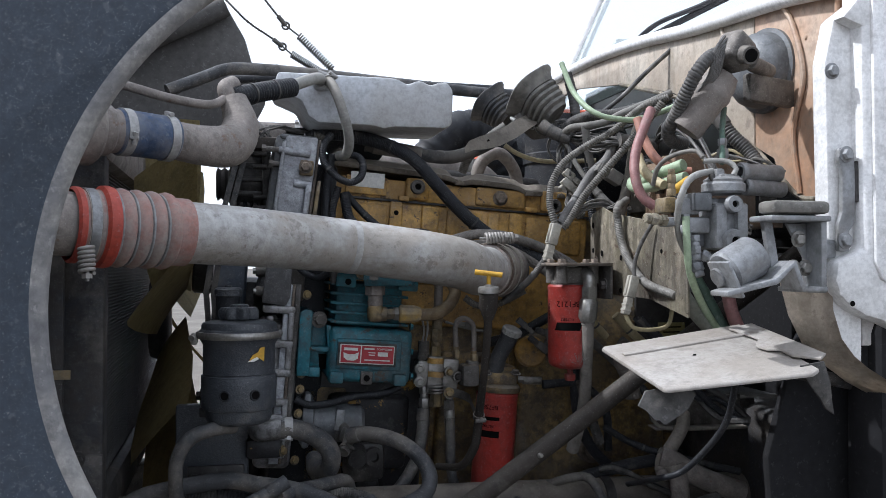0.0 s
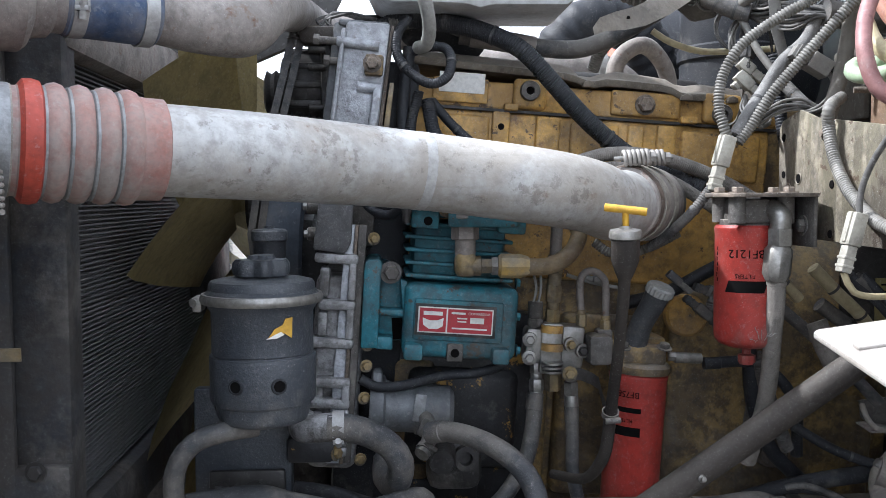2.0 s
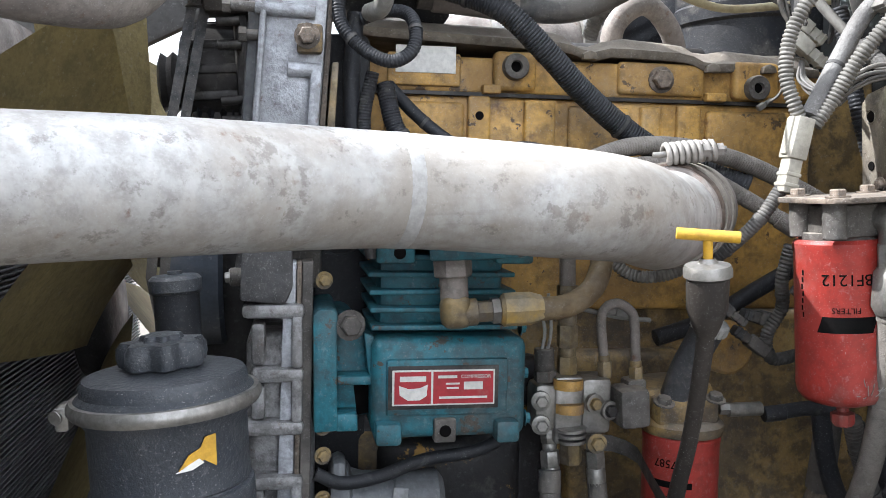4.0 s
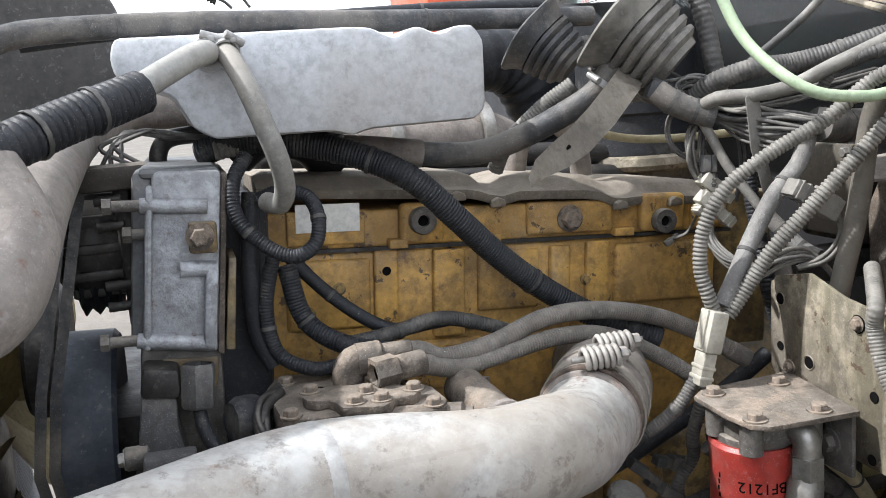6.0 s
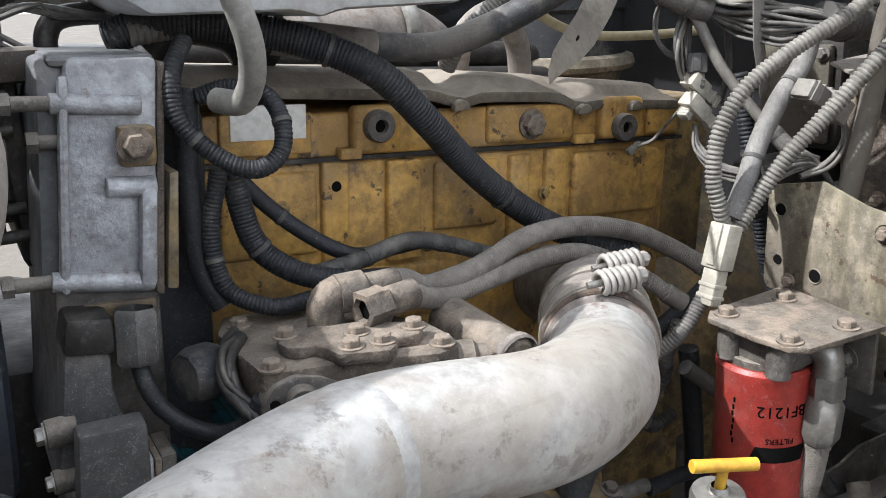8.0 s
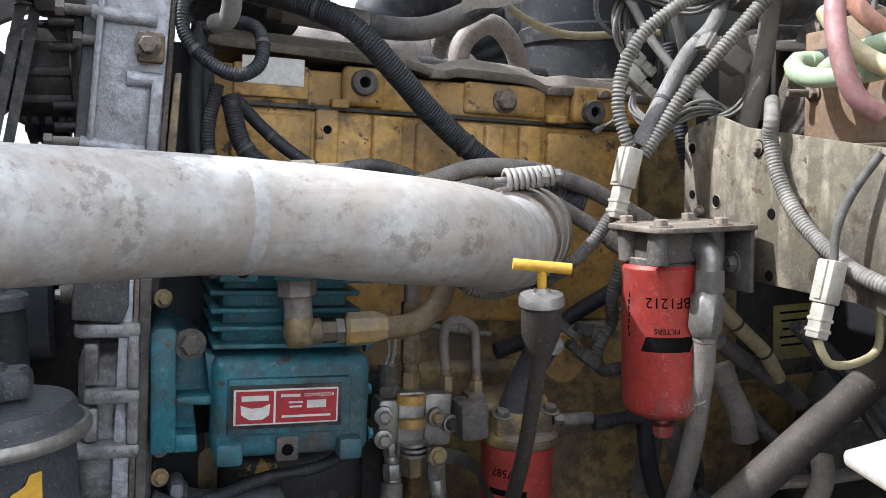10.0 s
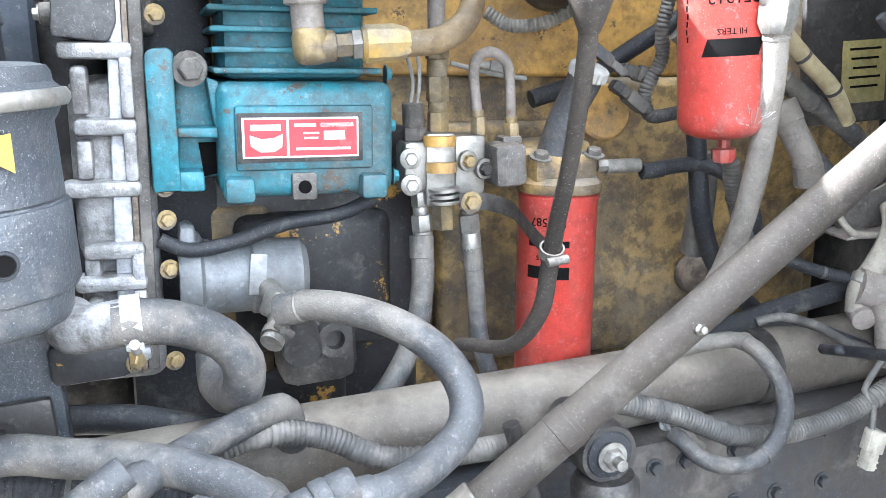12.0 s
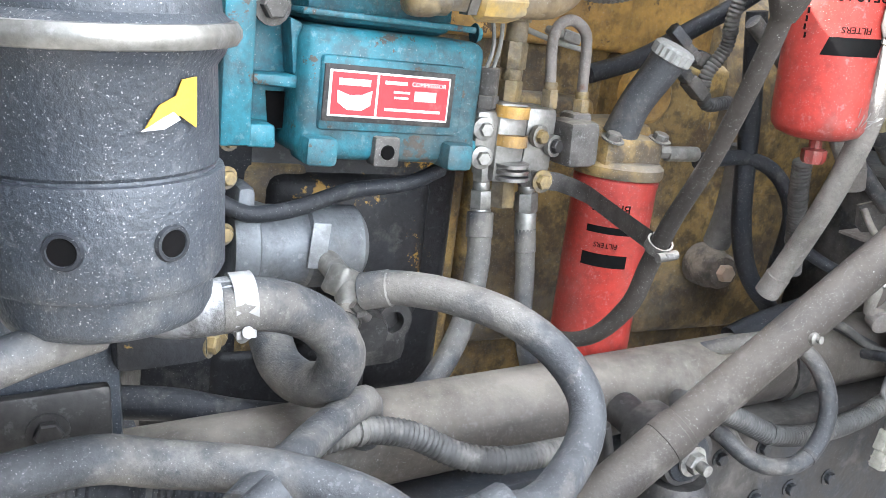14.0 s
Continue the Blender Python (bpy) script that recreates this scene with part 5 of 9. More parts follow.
for k in range(36):
    a = rng.uniform(0, 6.28)
    d = Vector((math.cos(a), math.sin(a), rng.uniform(-0.3, 1.0)))
    c = Vector((0.813, 1.757, 1.335 + rng.uniform(-0.006, 0.006)))
    q = c + Vector((d.x, d.y, 0)) * 0.011
    tube(bm, [q, q + d * 0.006, q + d * 0.012 + Vector((0, 0, 0.003))], 0.0005, 4, 0.004)
part("frayed_braid", bm, PALE_RUBBER, fe, "frayed ring of braid strands")

for ob in (ff, br, fe):
    ob.location += Vector((0.011, 0.017, 0.0))
panel = thing("filter_mount_plate", "weathered beige steel plate with bolt holes", "steel plate", (0.885, 1.7, 1.46))
part("sheet", prism(B(), [(1.455, 1.44), (1.60, 1.468), (1.77, 1.472), (1.785, 1.530), (1.880, 1.530), (1.886, 1.540), (1.886, 1.636), (1.876, 1.648), (1.82, 1.660), (1.77, 1.644), (1.60, 1.620), (1.455, 1.60)], 0.005, Matrix(((0, 0, 1, 0.898), (1, 0, 0, 0), (0, 1, 0, 0), (0, 0, 0, 1))), 0.0016), BEIGE, panel)
part("edge_flange", box(B(), (0.922, 1.884, 1.59), (0.045, 0.005, 0.10), 0.001), BEIGE, panel)
for y, z, r in ((1.868, 1.622, 0.006), (1.820, 1.559, 0.0065), (1.868, 1.566, 0.005), (1.748, 1.620, 0.009), (1.727, 1.481, 0.0055), (1.725, 1.549, 0.0055), (1.60, 1.50, 0.0045), (1.55, 1.56, 0.004)):
    part("bolt_hole", lathe(B(), [(0, 0.0008), (r, 0.0008), (r * 1.1, 0)], (0.8975, y, z), (-1, 0, 0), 14), INK_AND_HOLE, panel)
for y, z in ((1.868, 1.622), (1.820, 1.559)):
    part("hole_rim", lathe(B(), [(0.0068, 0), (0.0078, 0.0012), (0.0088, 0)], (0.8975, y, z), (-1, 0, 0), 16), BEIGE, panel)
for y, z in ((1.748, 1.62), (1.852, 1.545)):
    bolt(panel, (0.8975, y, z), (-1, 0, 0), 0.006, BROWN_DUST)

# ---- dipstick ----
dip = thing("dipstick", "yellow T-handled dipstick in its dusty tube", "dipstick", (0.597, 1.68, 1.3))
part("handle", rod(B(), (0.567, 1.667, 1.520), (0.617, 1.650, 1.514), 0.0052, seg=16), YELLOW_PLASTIC, dip, "yellow plastic T handle")
part("handle_stem", rod(B(), (0.592, 1.659, 1.517), (0.594, 1.664, 1.492), 0.0042, seg=12), YELLOW_PLASTIC, dip)
part("cap", lathe(B(), [(0.006, 0.012), (0.009, 0.008), (0.0195, 0.006), (0.021, 0.002), (0.021, -0.004), (0.018, -0.006), (0, -0.006)], (0.594, 1.665, 1.485), (-0.03, -0.1, 1), 28), STEEL, dip)
part("cup", lathe(B(), [(0.0185, 0), (0.018, -0.03), (0.013, -0.045), (0.009, -0.055), (0, -0.055)], (0.594, 1.665, 1.481), (-0.05, -0.22, 1), 24), SHAFT, dip)
part("tube", tube(B(), [(0.596, 1.674, 1.44), (0.599, 1.69, 1.40), (0.604, 1.73, 1.32), (0.609, 1.775, 1.25), (0.611, 1.80, 1.20), (0.608, 1.82, 1.15), (0.59, 1.86, 1.105), (0.555, 1.93, 1.09)], 0.012, 18, 0.008,
              radii=[0.0082, 0.0078, 0.0078, 0.0082, 0.0092, 0.0092, 0.0078, 0.0075]), SHAFT, dip, angle=60)
clamp_band(dip, (0.610, 1.79, 1.222), (0.05, 0.5, -0.86), 0.0105, 0.010, GREY_CAST)
bm = B()
rows = [(bm.verts.new((x, y, z - 0.010)), bm.verts.new((x, y, z + 0.010))) for x, y, z in ((0.574, 1.956, 1.249), (0.605, 1.952, 1.246), (0.620, 1.942, 1.241), (0.627, 1.925, 1.237), (0.612, 1.84, 1.229), (0.606, 1.795, 1.224))]
for p, q in zip(rows, rows[1:]):
    bm.faces.new((p[0], p[1], q[1], q[0]))
bmesh.ops.solidify(bm, geom=bm.faces[:], thickness=0.0035)
part("strap", bm, GREY_CAST, dip, "bent flat steel strap")
bolt(dip, (0.587, 1.954, 1.247), (0, -1, 0), 0.0085, BRASS)

# ---- oil filter ----
of = thing("oil_filter", "long red spin-on oil filter on the engine side", "filter", (0.70, 1.985, 0.98))
OD = Vector((0.07, 0, 1)).normalized()
part("canister", lathe(B(), [(0, 0.0), (0.042, 0.004), (0.0476, 0.016), (0.0476, 0.246), (0.0486, 0.249), (0.0486, 0.254), (0.045, 0.258), (0, 0.258)], (0.692, 1.985, 0.986), OD, 56), RED, of)
OM = Matrix.Translation((0.692 - 0.07 * 0.0, 1.985, 0.986)) @ Matrix.Rotation(radians(4), 4, "Y")


def oil_pose(z, turn):
    return OM @ Matrix.Translation((0, 0, z)) @ Matrix.Rotation(radians(turn), 4, "Z") @ Matrix.Translation((0, -0.0476, 0)) @ Matrix.Rotation(radians(90), 4, "X") @ Matrix.Rotation(math.pi, 4, "Z")


lettering("BF7587", 0.0145, INK_AND_HOLE, of, oil_pose(0.226, -38), 0.0476)
lettering("FILTERS", 0.008, INK_AND_HOLE, of, oil_pose(0.183, -38), 0.0476)
for z, w, h in ((0.20, 0.05, 0.008), (0.165, 0.052, 0.015)):
    bm = box(B(), (0, 0, 0), (w, h, 0.0003))
    bmesh.ops.subdivide_edges(bm, edges=bm.edges, cuts=6, use_grid_fill=True)
    for v in bm.verts:
        a, r = v.co.x / 0.0476, 0.0476 + 0.0005 + v.co.z
        v.co = Vector((r * math.sin(a), v.co.y, r * math.cos(a) - 0.0476))
    bm.transform(oil_pose(z, -37))
    part("bar", bm, INK_AND_HOLE, of)
oh = thing("oil_filler", "dusty tan casting with oil filler neck and cap", "oil filler", (0.71, 1.985, 1.25))
bm = B()
lathe(bm, [(0, 0), (0.050, 0), (0.052, 0.004), (0.052, 0.012), (0.046, 0.018), (0, 0.02)], (0.71, 1.985, 1.243), OD, 32)
cast = part("casting", bm, TAN, oh)
part("neck_block", box(B(), (0.708, 1.99, 1.272), (0.082, 0.075, 0.036), 0.010, TILT4), TAN, cast)
part("mount_block", box(B(), (0.71, 2.03, 1.275), (0.10, 0.09, 0.05), 0.012), TAN, cast)
part("side_boss", box(B(), (0.64, 1.98, 1.283), (0.04, 0.05, 0.05), 0.008), GREY_CAST, cast)
for p in ((0.745, 1.96, 1.285), (0.675, 1.955, 1.288)):
    bolt(oh, p, (0.1, -0.3, 1), 0.009, GREY_CAST)
part("filler_neck", tube(B(), [(0.70, 1.975, 1.29), (0.708, 1.965, 1.325), (0.722, 1.95, 1.36), (0.728, 1.942, 1.378)], 0.018, 22, 0.006, radii=[0.020, 0.0185, 0.019, 0.0205]), RUBBER, oh, angle=60)
part("filler_cap", lathe(B(), [(0.019, 0.0), (0.0225, 0.002), (0.0225, 0.013), (0.019, 0.016), (0, 0.017)], (0.728, 1.942, 1.376), (0.25, -0.35, 0.9), 40, lobes=20, depth=0.04), PALE_RUBBER, oh, "ribbed grey filler cap")
part("plug", lathe(B(), [(0, 0), (0.008, 0), (0.008, 0.012), (0, 0.012)], (0.755, 1.97, 1.27), (1, -0.2, 0), 6), STEEL, oh)
part("ferrule", rod(B(), (0.765, 1.968, 1.268), (0.81, 1.967, 1.266), 0.0088, seg=14), STEEL, oh, "crimped steel ferrule")
plug = thing("drain_plug", "rusty red drain plug in a dusty boss on the block", "plug", (0.985, 2.1, 1.07))
part("boss", lathe(B(), [(0, 0.055), (0.022, 0.055), (0.026, 0.05), (0.028, 0.03), (0.031, 0.026), (0.032, 0)], (0.99, 2.115, 1.07), (-0.15, -1, 0.05), 28), BROWN_DUST, plug)
part("hex", lathe(B(), [(0, 0.012), (0.011, 0.012), (0.013, 0.009), (0.013, 0)], (0.9818, 2.060, 1.0727), (-0.15, -1, 0.05), 6), BROWN_PAINT, plug, "rust-red hex plug")

# ---- governor valve block ----
vb = thing("air_governor", "zinc air governor valve block splashed with yellow paint", "valve", (0.57, 2.0, 1.28))
bm = B()
box(bm, (0.562, 2.005, 1.283), (0.036, 0.05, 0.085), 0.005, TILT4)
box(bm, (0.534, 2.005, 1.288), (0.03, 0.045, 0.06), 0.008, TILT4)
box(bm, (0.598, 2.005, 1.285), (0.038, 0.05, 0.07), 0.006, TILT4)
for z in (1.265, 1.272, 1.279):
    rod(bm, (0.563, 1.976, z - 0.02), (0.563, 1.976, z - 0.016), 0.018, seg=20)
part("body", bm, STEEL, vb)
for z, r in ((1.318, 0.0185), (1.288, 0.0185)):
    part("yellow_ring", lathe(B(), [(0, 0), (r, 0), (r, 0.012), (0, 0.012)], (0.563, 1.985, z - 0.008), (0.07, 0, 1), 20), YELLOW, vb, "band of yellow paint")
for p, m in (((0.592, 1.978, 1.291), BRASS), ((0.612, 1.979, 1.28), DARK_STEEL), ((0.526, 1.98, 1.30), STEEL), ((0.525, 1.98, 1.27), STEEL)):
    part("port", lathe(B(), [(0, 0), (0.012, 0), (0.012, 0.006), (0.009, 0.007), (0, 0.007)], p, (-0.2 if p[0] < 0.55 else 0.25, -1, 0), 20), STEEL, vb)
    bolt(vb, Vector(p) + Vector((0, -0.006, 0)), (-0.2 if p[0] < 0.55 else 0.25, -1, 0), 0.0075, m, washer=1.1)


def fitting(parent, p, d, steps, mat, seg=6):
    """Stacked hexagon and round collars: (radius, length) pairs from p along d."""
    p, d = Vector(p), Vector(d).normalized()
    for i, (r, l) in enumerate(steps):
        part("collar" if i % 2 else "nut", lathe(B(), [(0, 0), (r * 0.92, 0), (r, r * 0.12), (r, l - r * 0.12), (r * 0.92, l), (0, l)], p, d, 18 if i % 2 else seg), mat, parent)
        p = p + d * l


fitting(vb, (0.567, 2.0, 1.325), (0.05, 0, 1), [(0.0125, 0.022), (0.011, 0.012), (0.0135, 0.028), (0.0115, 0.02), (0.014, 0.03)], BRASS)
fitting(vb, (0.538, 2.0, 1.318), (0.02, 0, 1), [(0.014, 0.014), (0.0125, 0.028)], GREY_CAST)
fitting(vb, (0.540, 2.0, 1.258), (0, -0.05, -1), [(0.011, 0.018), (0.0095, 0.01), (0.0125, 0.02), (0.0115, 0.045)], STEEL)
fitting(vb, (0.598, 2.0, 1.25), (0.02, -0.05, -1), [(0.011, 0.018), (0.0095, 0.008), (0.013, 0.022), (0.012, 0.035)], STEEL)
fitting(vb, (0.568, 2.0, 1.24), (0, 0, -1), [(0.014, 0.03)], BRASS)
fitting(vb, (0.615, 1.995, 1.318), (0, 0, 1), [(0.0095, 0.02), (0.0075, 0.008)], BRASS)
fitting(vb, (0.655, 1.992, 1.31), (0, 0, 1), [(0.0095, 0.018), (0.0075, 0.008)], BRASS)
part("elbow_block", box(B(), (0.652, 1.995, 1.30), (0.026, 0.03, 0.028), 0.005), GREY_CAST, vb)
for dx in (-0.004, 0.004):
    part("small_line", tube(B(), [(0.538 + dx, 1.998, 1.355), (0.542 + dx, 1.99, 1.385), (0.535 + dx * 2, 1.985, 1.43)], 0.0022, 8), PALE_RUBBER, vb)
hose("air_line_pipe", "bent steel U pipe rising from the valve block", 0.0062, PIPE_DUST, [(0.615, 1.995, 1.335), (0.612, 1.994, 1.385), (0.617, 1.992, 1.405), (0.632, 1.99, 1.411), (0.648, 1.99, 1.402), (0.655, 1.992, 1.385), (0.655, 1.992, 1.33)], "pipe", step=0.005)
hose("air_line_pipe", "dusty riser pipe up to the discharge hose", 0.010, PIPE_DUST, [(0.572, 2.0, 1.43), (0.574, 2.0, 1.48), (0.578, 2.01, 1.54)], "pipe")
hose("wire", "grey sensor lead with connector near the U pipe", 0.0032, PALE_RUBBER, [(0.60, 2.04, 1.40), (0.65, 2.04, 1.385), (0.70, 2.05, 1.375)], "wire")

# ---- pump and lower block parts ----
pump = thing("fuel_pump", "dull grey gear pump below the compressor", "pump", (0.33, 2.0, 1.15))
bm = lathe(B(), [(0, 0), (0.05, 0), (0.052, 0.004), (0.052, 0.022), (0.044, 0.026), (0.040, 0.04), (0.040, 0.075), (0.043, 0.078), (0.043, 0.10), (0.040, 0.104), (0.040, 0.13), (0.03, 0.138), (0, 0.138)], (0.262, 2.0, 1.19), (1, 0, -0.07), 40)
box(bm, (0.272, 1.985, 1.195), (0.018, 0.05, 0.12), 0.01, TILT4)
part("body", bm, CAST_GREY, pump)
part("tag", box(B(), (0.343, 1.957, 1.195), (0.018, 0.003, 0.045), 0.001, (0, 8, 0)), ZINC, pump, "pale metal tag")
bm = tube(B(), [(0.352, 1.965, 1.18), (0.358, 1.93, 1.165), (0.352, 1.90, 1.15), (0.342, 1.885, 1.14)], 0.012, 16, 0.006)
box(bm, (0.357, 1.93, 1.166), (0.028, 0.026, 0.03), 0.005, (0, 30, 20))
part("elbow_fitting", bm, STEEL, pump, angle=60)
clamp_band(pump, (0.348, 1.893, 1.146), (-0.5, -0.7, -0.5), 0.0125, 0.009, GREY_CAST)
port = thing("water_port", "dark cast port with hose stubs on the block", "pipe fitting", (0.40, 1.95, 1.10))
part("body", box(B(), (0.40, 1.99, 1.10), (0.09, 0.07, 0.09), 0.02), DARK_STEEL, port)
part("stub", lathe(B(), [(0.01, 0.002), (0.011, 0.012), (0.02, 0.012), (0.021, 0), (0, 0)], (0.415, 1.95, 1.115), (0.1, -1, 0), 24), DARK_STEEL, port)
part("stub", lathe(B(), [(0, 0.05), (0.019, 0.05), (0.021, 0.044), (0.021, 0), (0, 0)], (0.38, 1.955, 1.125), (-0.1, -1, -0.1), 24), DARK_STEEL, port)
clampthing = thing("coolant_outlet", "cast outlet under the reservoir clamped to a hose", "pipe fitting", (0.20, 1.78, 1.2))
part("spout", tube(B(), [(0.165, 1.87, 1.20), (0.168, 1.82, 1.204), (0.178, 1.79, 1.21), (0.20, 1.778, 1.214), (0.225, 1.777, 1.216)], 0.020, 20, 0.006), CAST_LOW, clampthing, angle=60)
clamp_band(clampthing, (0.222, 1.777, 1.216), (1, 0, 0), 0.0198, 0.016, screw=(0.0, -0.6, -1))
part("flange", box(B(), (0.178, 1.86, 1.165), (0.07, 0.05, 0.04), 0.008), OILY, clampthing)
bolt(clampthing, (0.214, 1.845, 1.158), (0.8, -0.6, 0), 0.008, BRASS)

# ---- power steering reservoir ----
ps = thing("power_steering_reservoir", "black enamelled power steering reservoir flecked with pale specks", "reservoir", (0.128, 1.71, 1.245))
PX, PY = 0.128, 1.715
part("body", lathe(B(), [(0, 0), (0.05, 0), (0.056, 0.003), (0.0595, 0.01), (0.0615, 0.026), (0.0655, 0.0275), (0.0675, 0.031), (0.0684, 0.086), (0.0676, 0.0885), (0.0640, 0.0890), (0.0636, 0.0905), (0.0652, 0.0925), (0.0655, 0.145), (0.069, 0.15), (0.072, 0.156), (0, 0.156)], (PX, PY, 1.243), seg=72), BLACK_PLASTIC, ps)
part("rim", lathe(B(), [(0.07, 0.0), (0.0765, 0.001), (0.079, 0.005), (0.079, 0.009), (0.0765, 0.013), (0.068, 0.014)], (PX, PY, 1.398), seg=72), STEEL, ps, "bright steel clamp rim")
part("lid", lathe(B(), [(0.0745, 0.0), (0.0705, 0.004), (0.0685, 0.006), (0.0680, 0.013), (0.0655, 0.017), (0.056, 0.0195), (0.03, 0.0215), (0, 0.022)], (PX, PY, 1.410), seg=64), BLACK_PLASTIC, ps)
part("cap", lathe(B(), [(0.027, 0.0), (0.0325, 0.003), (0.034, 0.010), (0.0335, 0.018), (0.030, 0.023), (0.017, 0.0238), (0.015, 0.028), (0.008, 0.0295), (0, 0.0298)], (PX, PY, 1.431), seg=84, lobes=7, depth=0.13), BLACK_PLASTIC, ps, "lobed black filler cap")
part("clamp_screw", rod(B(), (PX - 0.085, PY - 0.02, 1.400), (PX - 0.072, PY + 0.012, 1.404), 0.006, seg=12), STEEL, ps)
part("clamp_lug", box(B(), (PX - 0.08, PY - 0.005, 1.398), (0.012, 0.03, 0.02), 0.003), STEEL, ps)
for a in (-112, -66):
    n = Vector((math.cos(radians(a)), math.sin(radians(a)), 0))
    c = Vector((PX, PY, 1.300)) + n * 0.0685
    part("grommet", lathe(B(), [(0.0105, -0.001), (0.0095, 0.0012), (0.0078, 0.0014), (0.007, 0.0)], c, n, 22), BLACK_RUBBER, ps)
    part("grommet_hole", lathe(B(), [(0, 0.0005), (0.0078, 0.0005), (0.008, -0.001)], c, n, 18), INK_AND_HOLE, ps)
n = Vector((math.cos(radians(-63)), math.sin(radians(-63)), 0))
tm = Matrix.Translation(Vector((PX, PY, 1.372)) + n * 0.0667) @ n.to_track_quat("Z", "Y").to_matrix().to_4x4()
part("sticker", prism(B(), [(-0.017, -0.011), (-0.006, -0.010), (0.004, -0.006), (0.014, -0.013), (0.015, 0.013), (0.006, 0.012), (0.002, 0.004), (-0.008, 0.0)], 0.0008, tm), YELLOW_PLASTIC, ps, "torn yellow warning sticker")
part("sticker_edge", prism(B(), [(-0.019, -0.012), (-0.006, -0.012), (0.004, -0.008), (0.0, -0.004), (-0.008, -0.007)], 0.0012, tm), LABEL_WHITE, ps)
psb = thing("reservoir_bracket", "black steel bracket under the reservoir with bolts", "bracket", (0.12, 1.73, 1.14))
part("plate", box(B(), (0.078, 1.868, 1.160), (0.142, 0.024, 0.19), 0.005), BLACK_PLASTIC, psb)
part("arm", box(B(), (0.10, 1.82, 1.255), (0.09, 0.12, 0.02), 0.004), FRAME, psb)
part("strap", box(B(), (0.085, 1.848, 1.108), (0.11, 0.012, 0.055), 0.004), DARK_STEEL, psb)
for x in (0.045, 0.095):
    bolt(psb, (x, 1.842, 1.106), (0, -1, 0), 0.0105, DARK_STEEL)
hose("return_hose", "grey return hose curving from under the reservoir", 0.013, RUBBER, [(0.12, 1.70, 1.238), (0.085, 1.68, 1.238), (0.045, 1.672, 1.225), (0.022, 1.672, 1.19), (0.019, 1.685, 1.135), (0.025, 1.72, 1.085), (0.04, 1.79, 1.035)])
pfit = thing("hose_coupling", "dusty steel coupling at the bottom of the bay", "pipe fitting", (0.17, 1.63, 1.12))
fitting(pfit, (0.118, 1.615, 1.10), (0.85, 0.25, 0.42), [(0.012, 0.018), (0.011, 0.012), (0.0135, 0.022), (0.0125, 0.016), (0.013, 0.04)], RUBBER, 14)
pf2 = thing("hose_coupling", "dusty steel coupling on the looping hose", "pipe fitting", (0.32, 1.63, 1.09))
fitting(pf2, (0.372, 1.642, 1.099), (-0.9, -0.12, -0.2), [(0.0165, 0.02), (0.0175, 0.014), (0.0160, 0.02), (0.013, 0.02)], RUBBER, 14)
box_gear = thing("steering_gear", "dirty cast steering gear box below the hoses", "steering gear", (0.28, 1.70, 0.98))
bm = B()
box(bm, (0.24, 1.72, 1.0), (0.20, 0.14, 0.10), 0.03, (0, -8, 0), 3)
rod(bm, (0.27, 1.685, 1.04), (0.268, 1.678, 1.09), 0.022, seg=20)
rod(bm, (0.33, 1.70, 1.0), (0.40, 1.695, 1.0), 0.04, seg=28)
box(bm, (0.21, 1.66, 1.055), (0.05, 0.04, 0.03), 0.008, (0, 15, 10))
part("casting", bm, SPECKLED, box_gear)
for p in ((0.22, 1.66, 1.065), (0.305, 1.66, 1.05), (0.355, 1.66, 1.03)):
    bolt(box_gear, p, (0, -0.6, 0.8), 0.009, GREY_CAST)

# ---- steering shaft ----
shaft = thing("steering_shaft", "dusty black telescopic steering shaft crossing the bay", "steering shaft", (0.7, 1.70, 1.16))
SA, SD = Vector((0.7, 1.704, 1.155)), Vector((0.815, -0.06, 0.575)).normalized()
part("upper_tube", rod(B(), SA - SD * 0.14, SA + SD * 0.75, 0.0195, seg=32), SHAFT, shaft)
part("collar", rod(B(), SA - SD * 0.155, SA - SD * 0.135, 0.0212, seg=32), SHAFT, shaft)
part("lower_sleeve", rod(B(), SA - SD * 0.25, SA - SD * 0.13, 0.0205, seg=32), SHAFT, shaft)
part("spline_boot", rod(B(), SA - SD * 0.275, SA - SD * 0.245, 0.0245, seg=32), GREY_CAST, shaft)
part("spline", lathe(B(), [(0.018, 0), (0.018, 0.06), (0, 0.06)], SA - SD * 0.335, SD, 48, lobes=16, depth=0.05), STEEL, shaft)
bm = B()
for s in (-1, 1):
    box(bm, SA - SD * 0.365 + Vector((0, s * 0.02, 0)), (0.06, 0.012, 0.04), 0.008, (0, -35, 0))
    box(bm, SA - SD * 0.40 + Vector((0, 0, s * 0.02)), (0.06, 0.036, 0.012), 0.006, (0, -35, 0))
rod(bm, SA - SD * 0.385 + Vector((0, -0.03, 0)), SA - SD * 0.385 + Vector((0, 0.03, 0)), 0.012, seg=18)
part("universal_joint", bm, GREY_CAST, shaft)
part("grease_nipple", lathe(B(), [(0, 0), (0.0055, 0), (0.0055, 0.004), (0.003, 0.006), (0.0036, 0.010), (0, 0.011)], SA + Vector((0.005, -0.0185, 0.004)), (0.1, -1, 0.1), 10), STEEL, shaft)

# ---- shock absorber ----
shock = thing("shock_absorber", "dusty black shock absorber on the chassis rail", "shock absorber", (0.65, 1.76, 0.6))
part("body", lathe(B(), [(0, 0), (0.034, 0), (0.034, 0.40), (0.036, 0.405), (0.036, 0.425), (0.03, 0.435), (0, 0.437)], (0.653, 1.77, 0.55), seg=36), DARK_STEEL, shock)
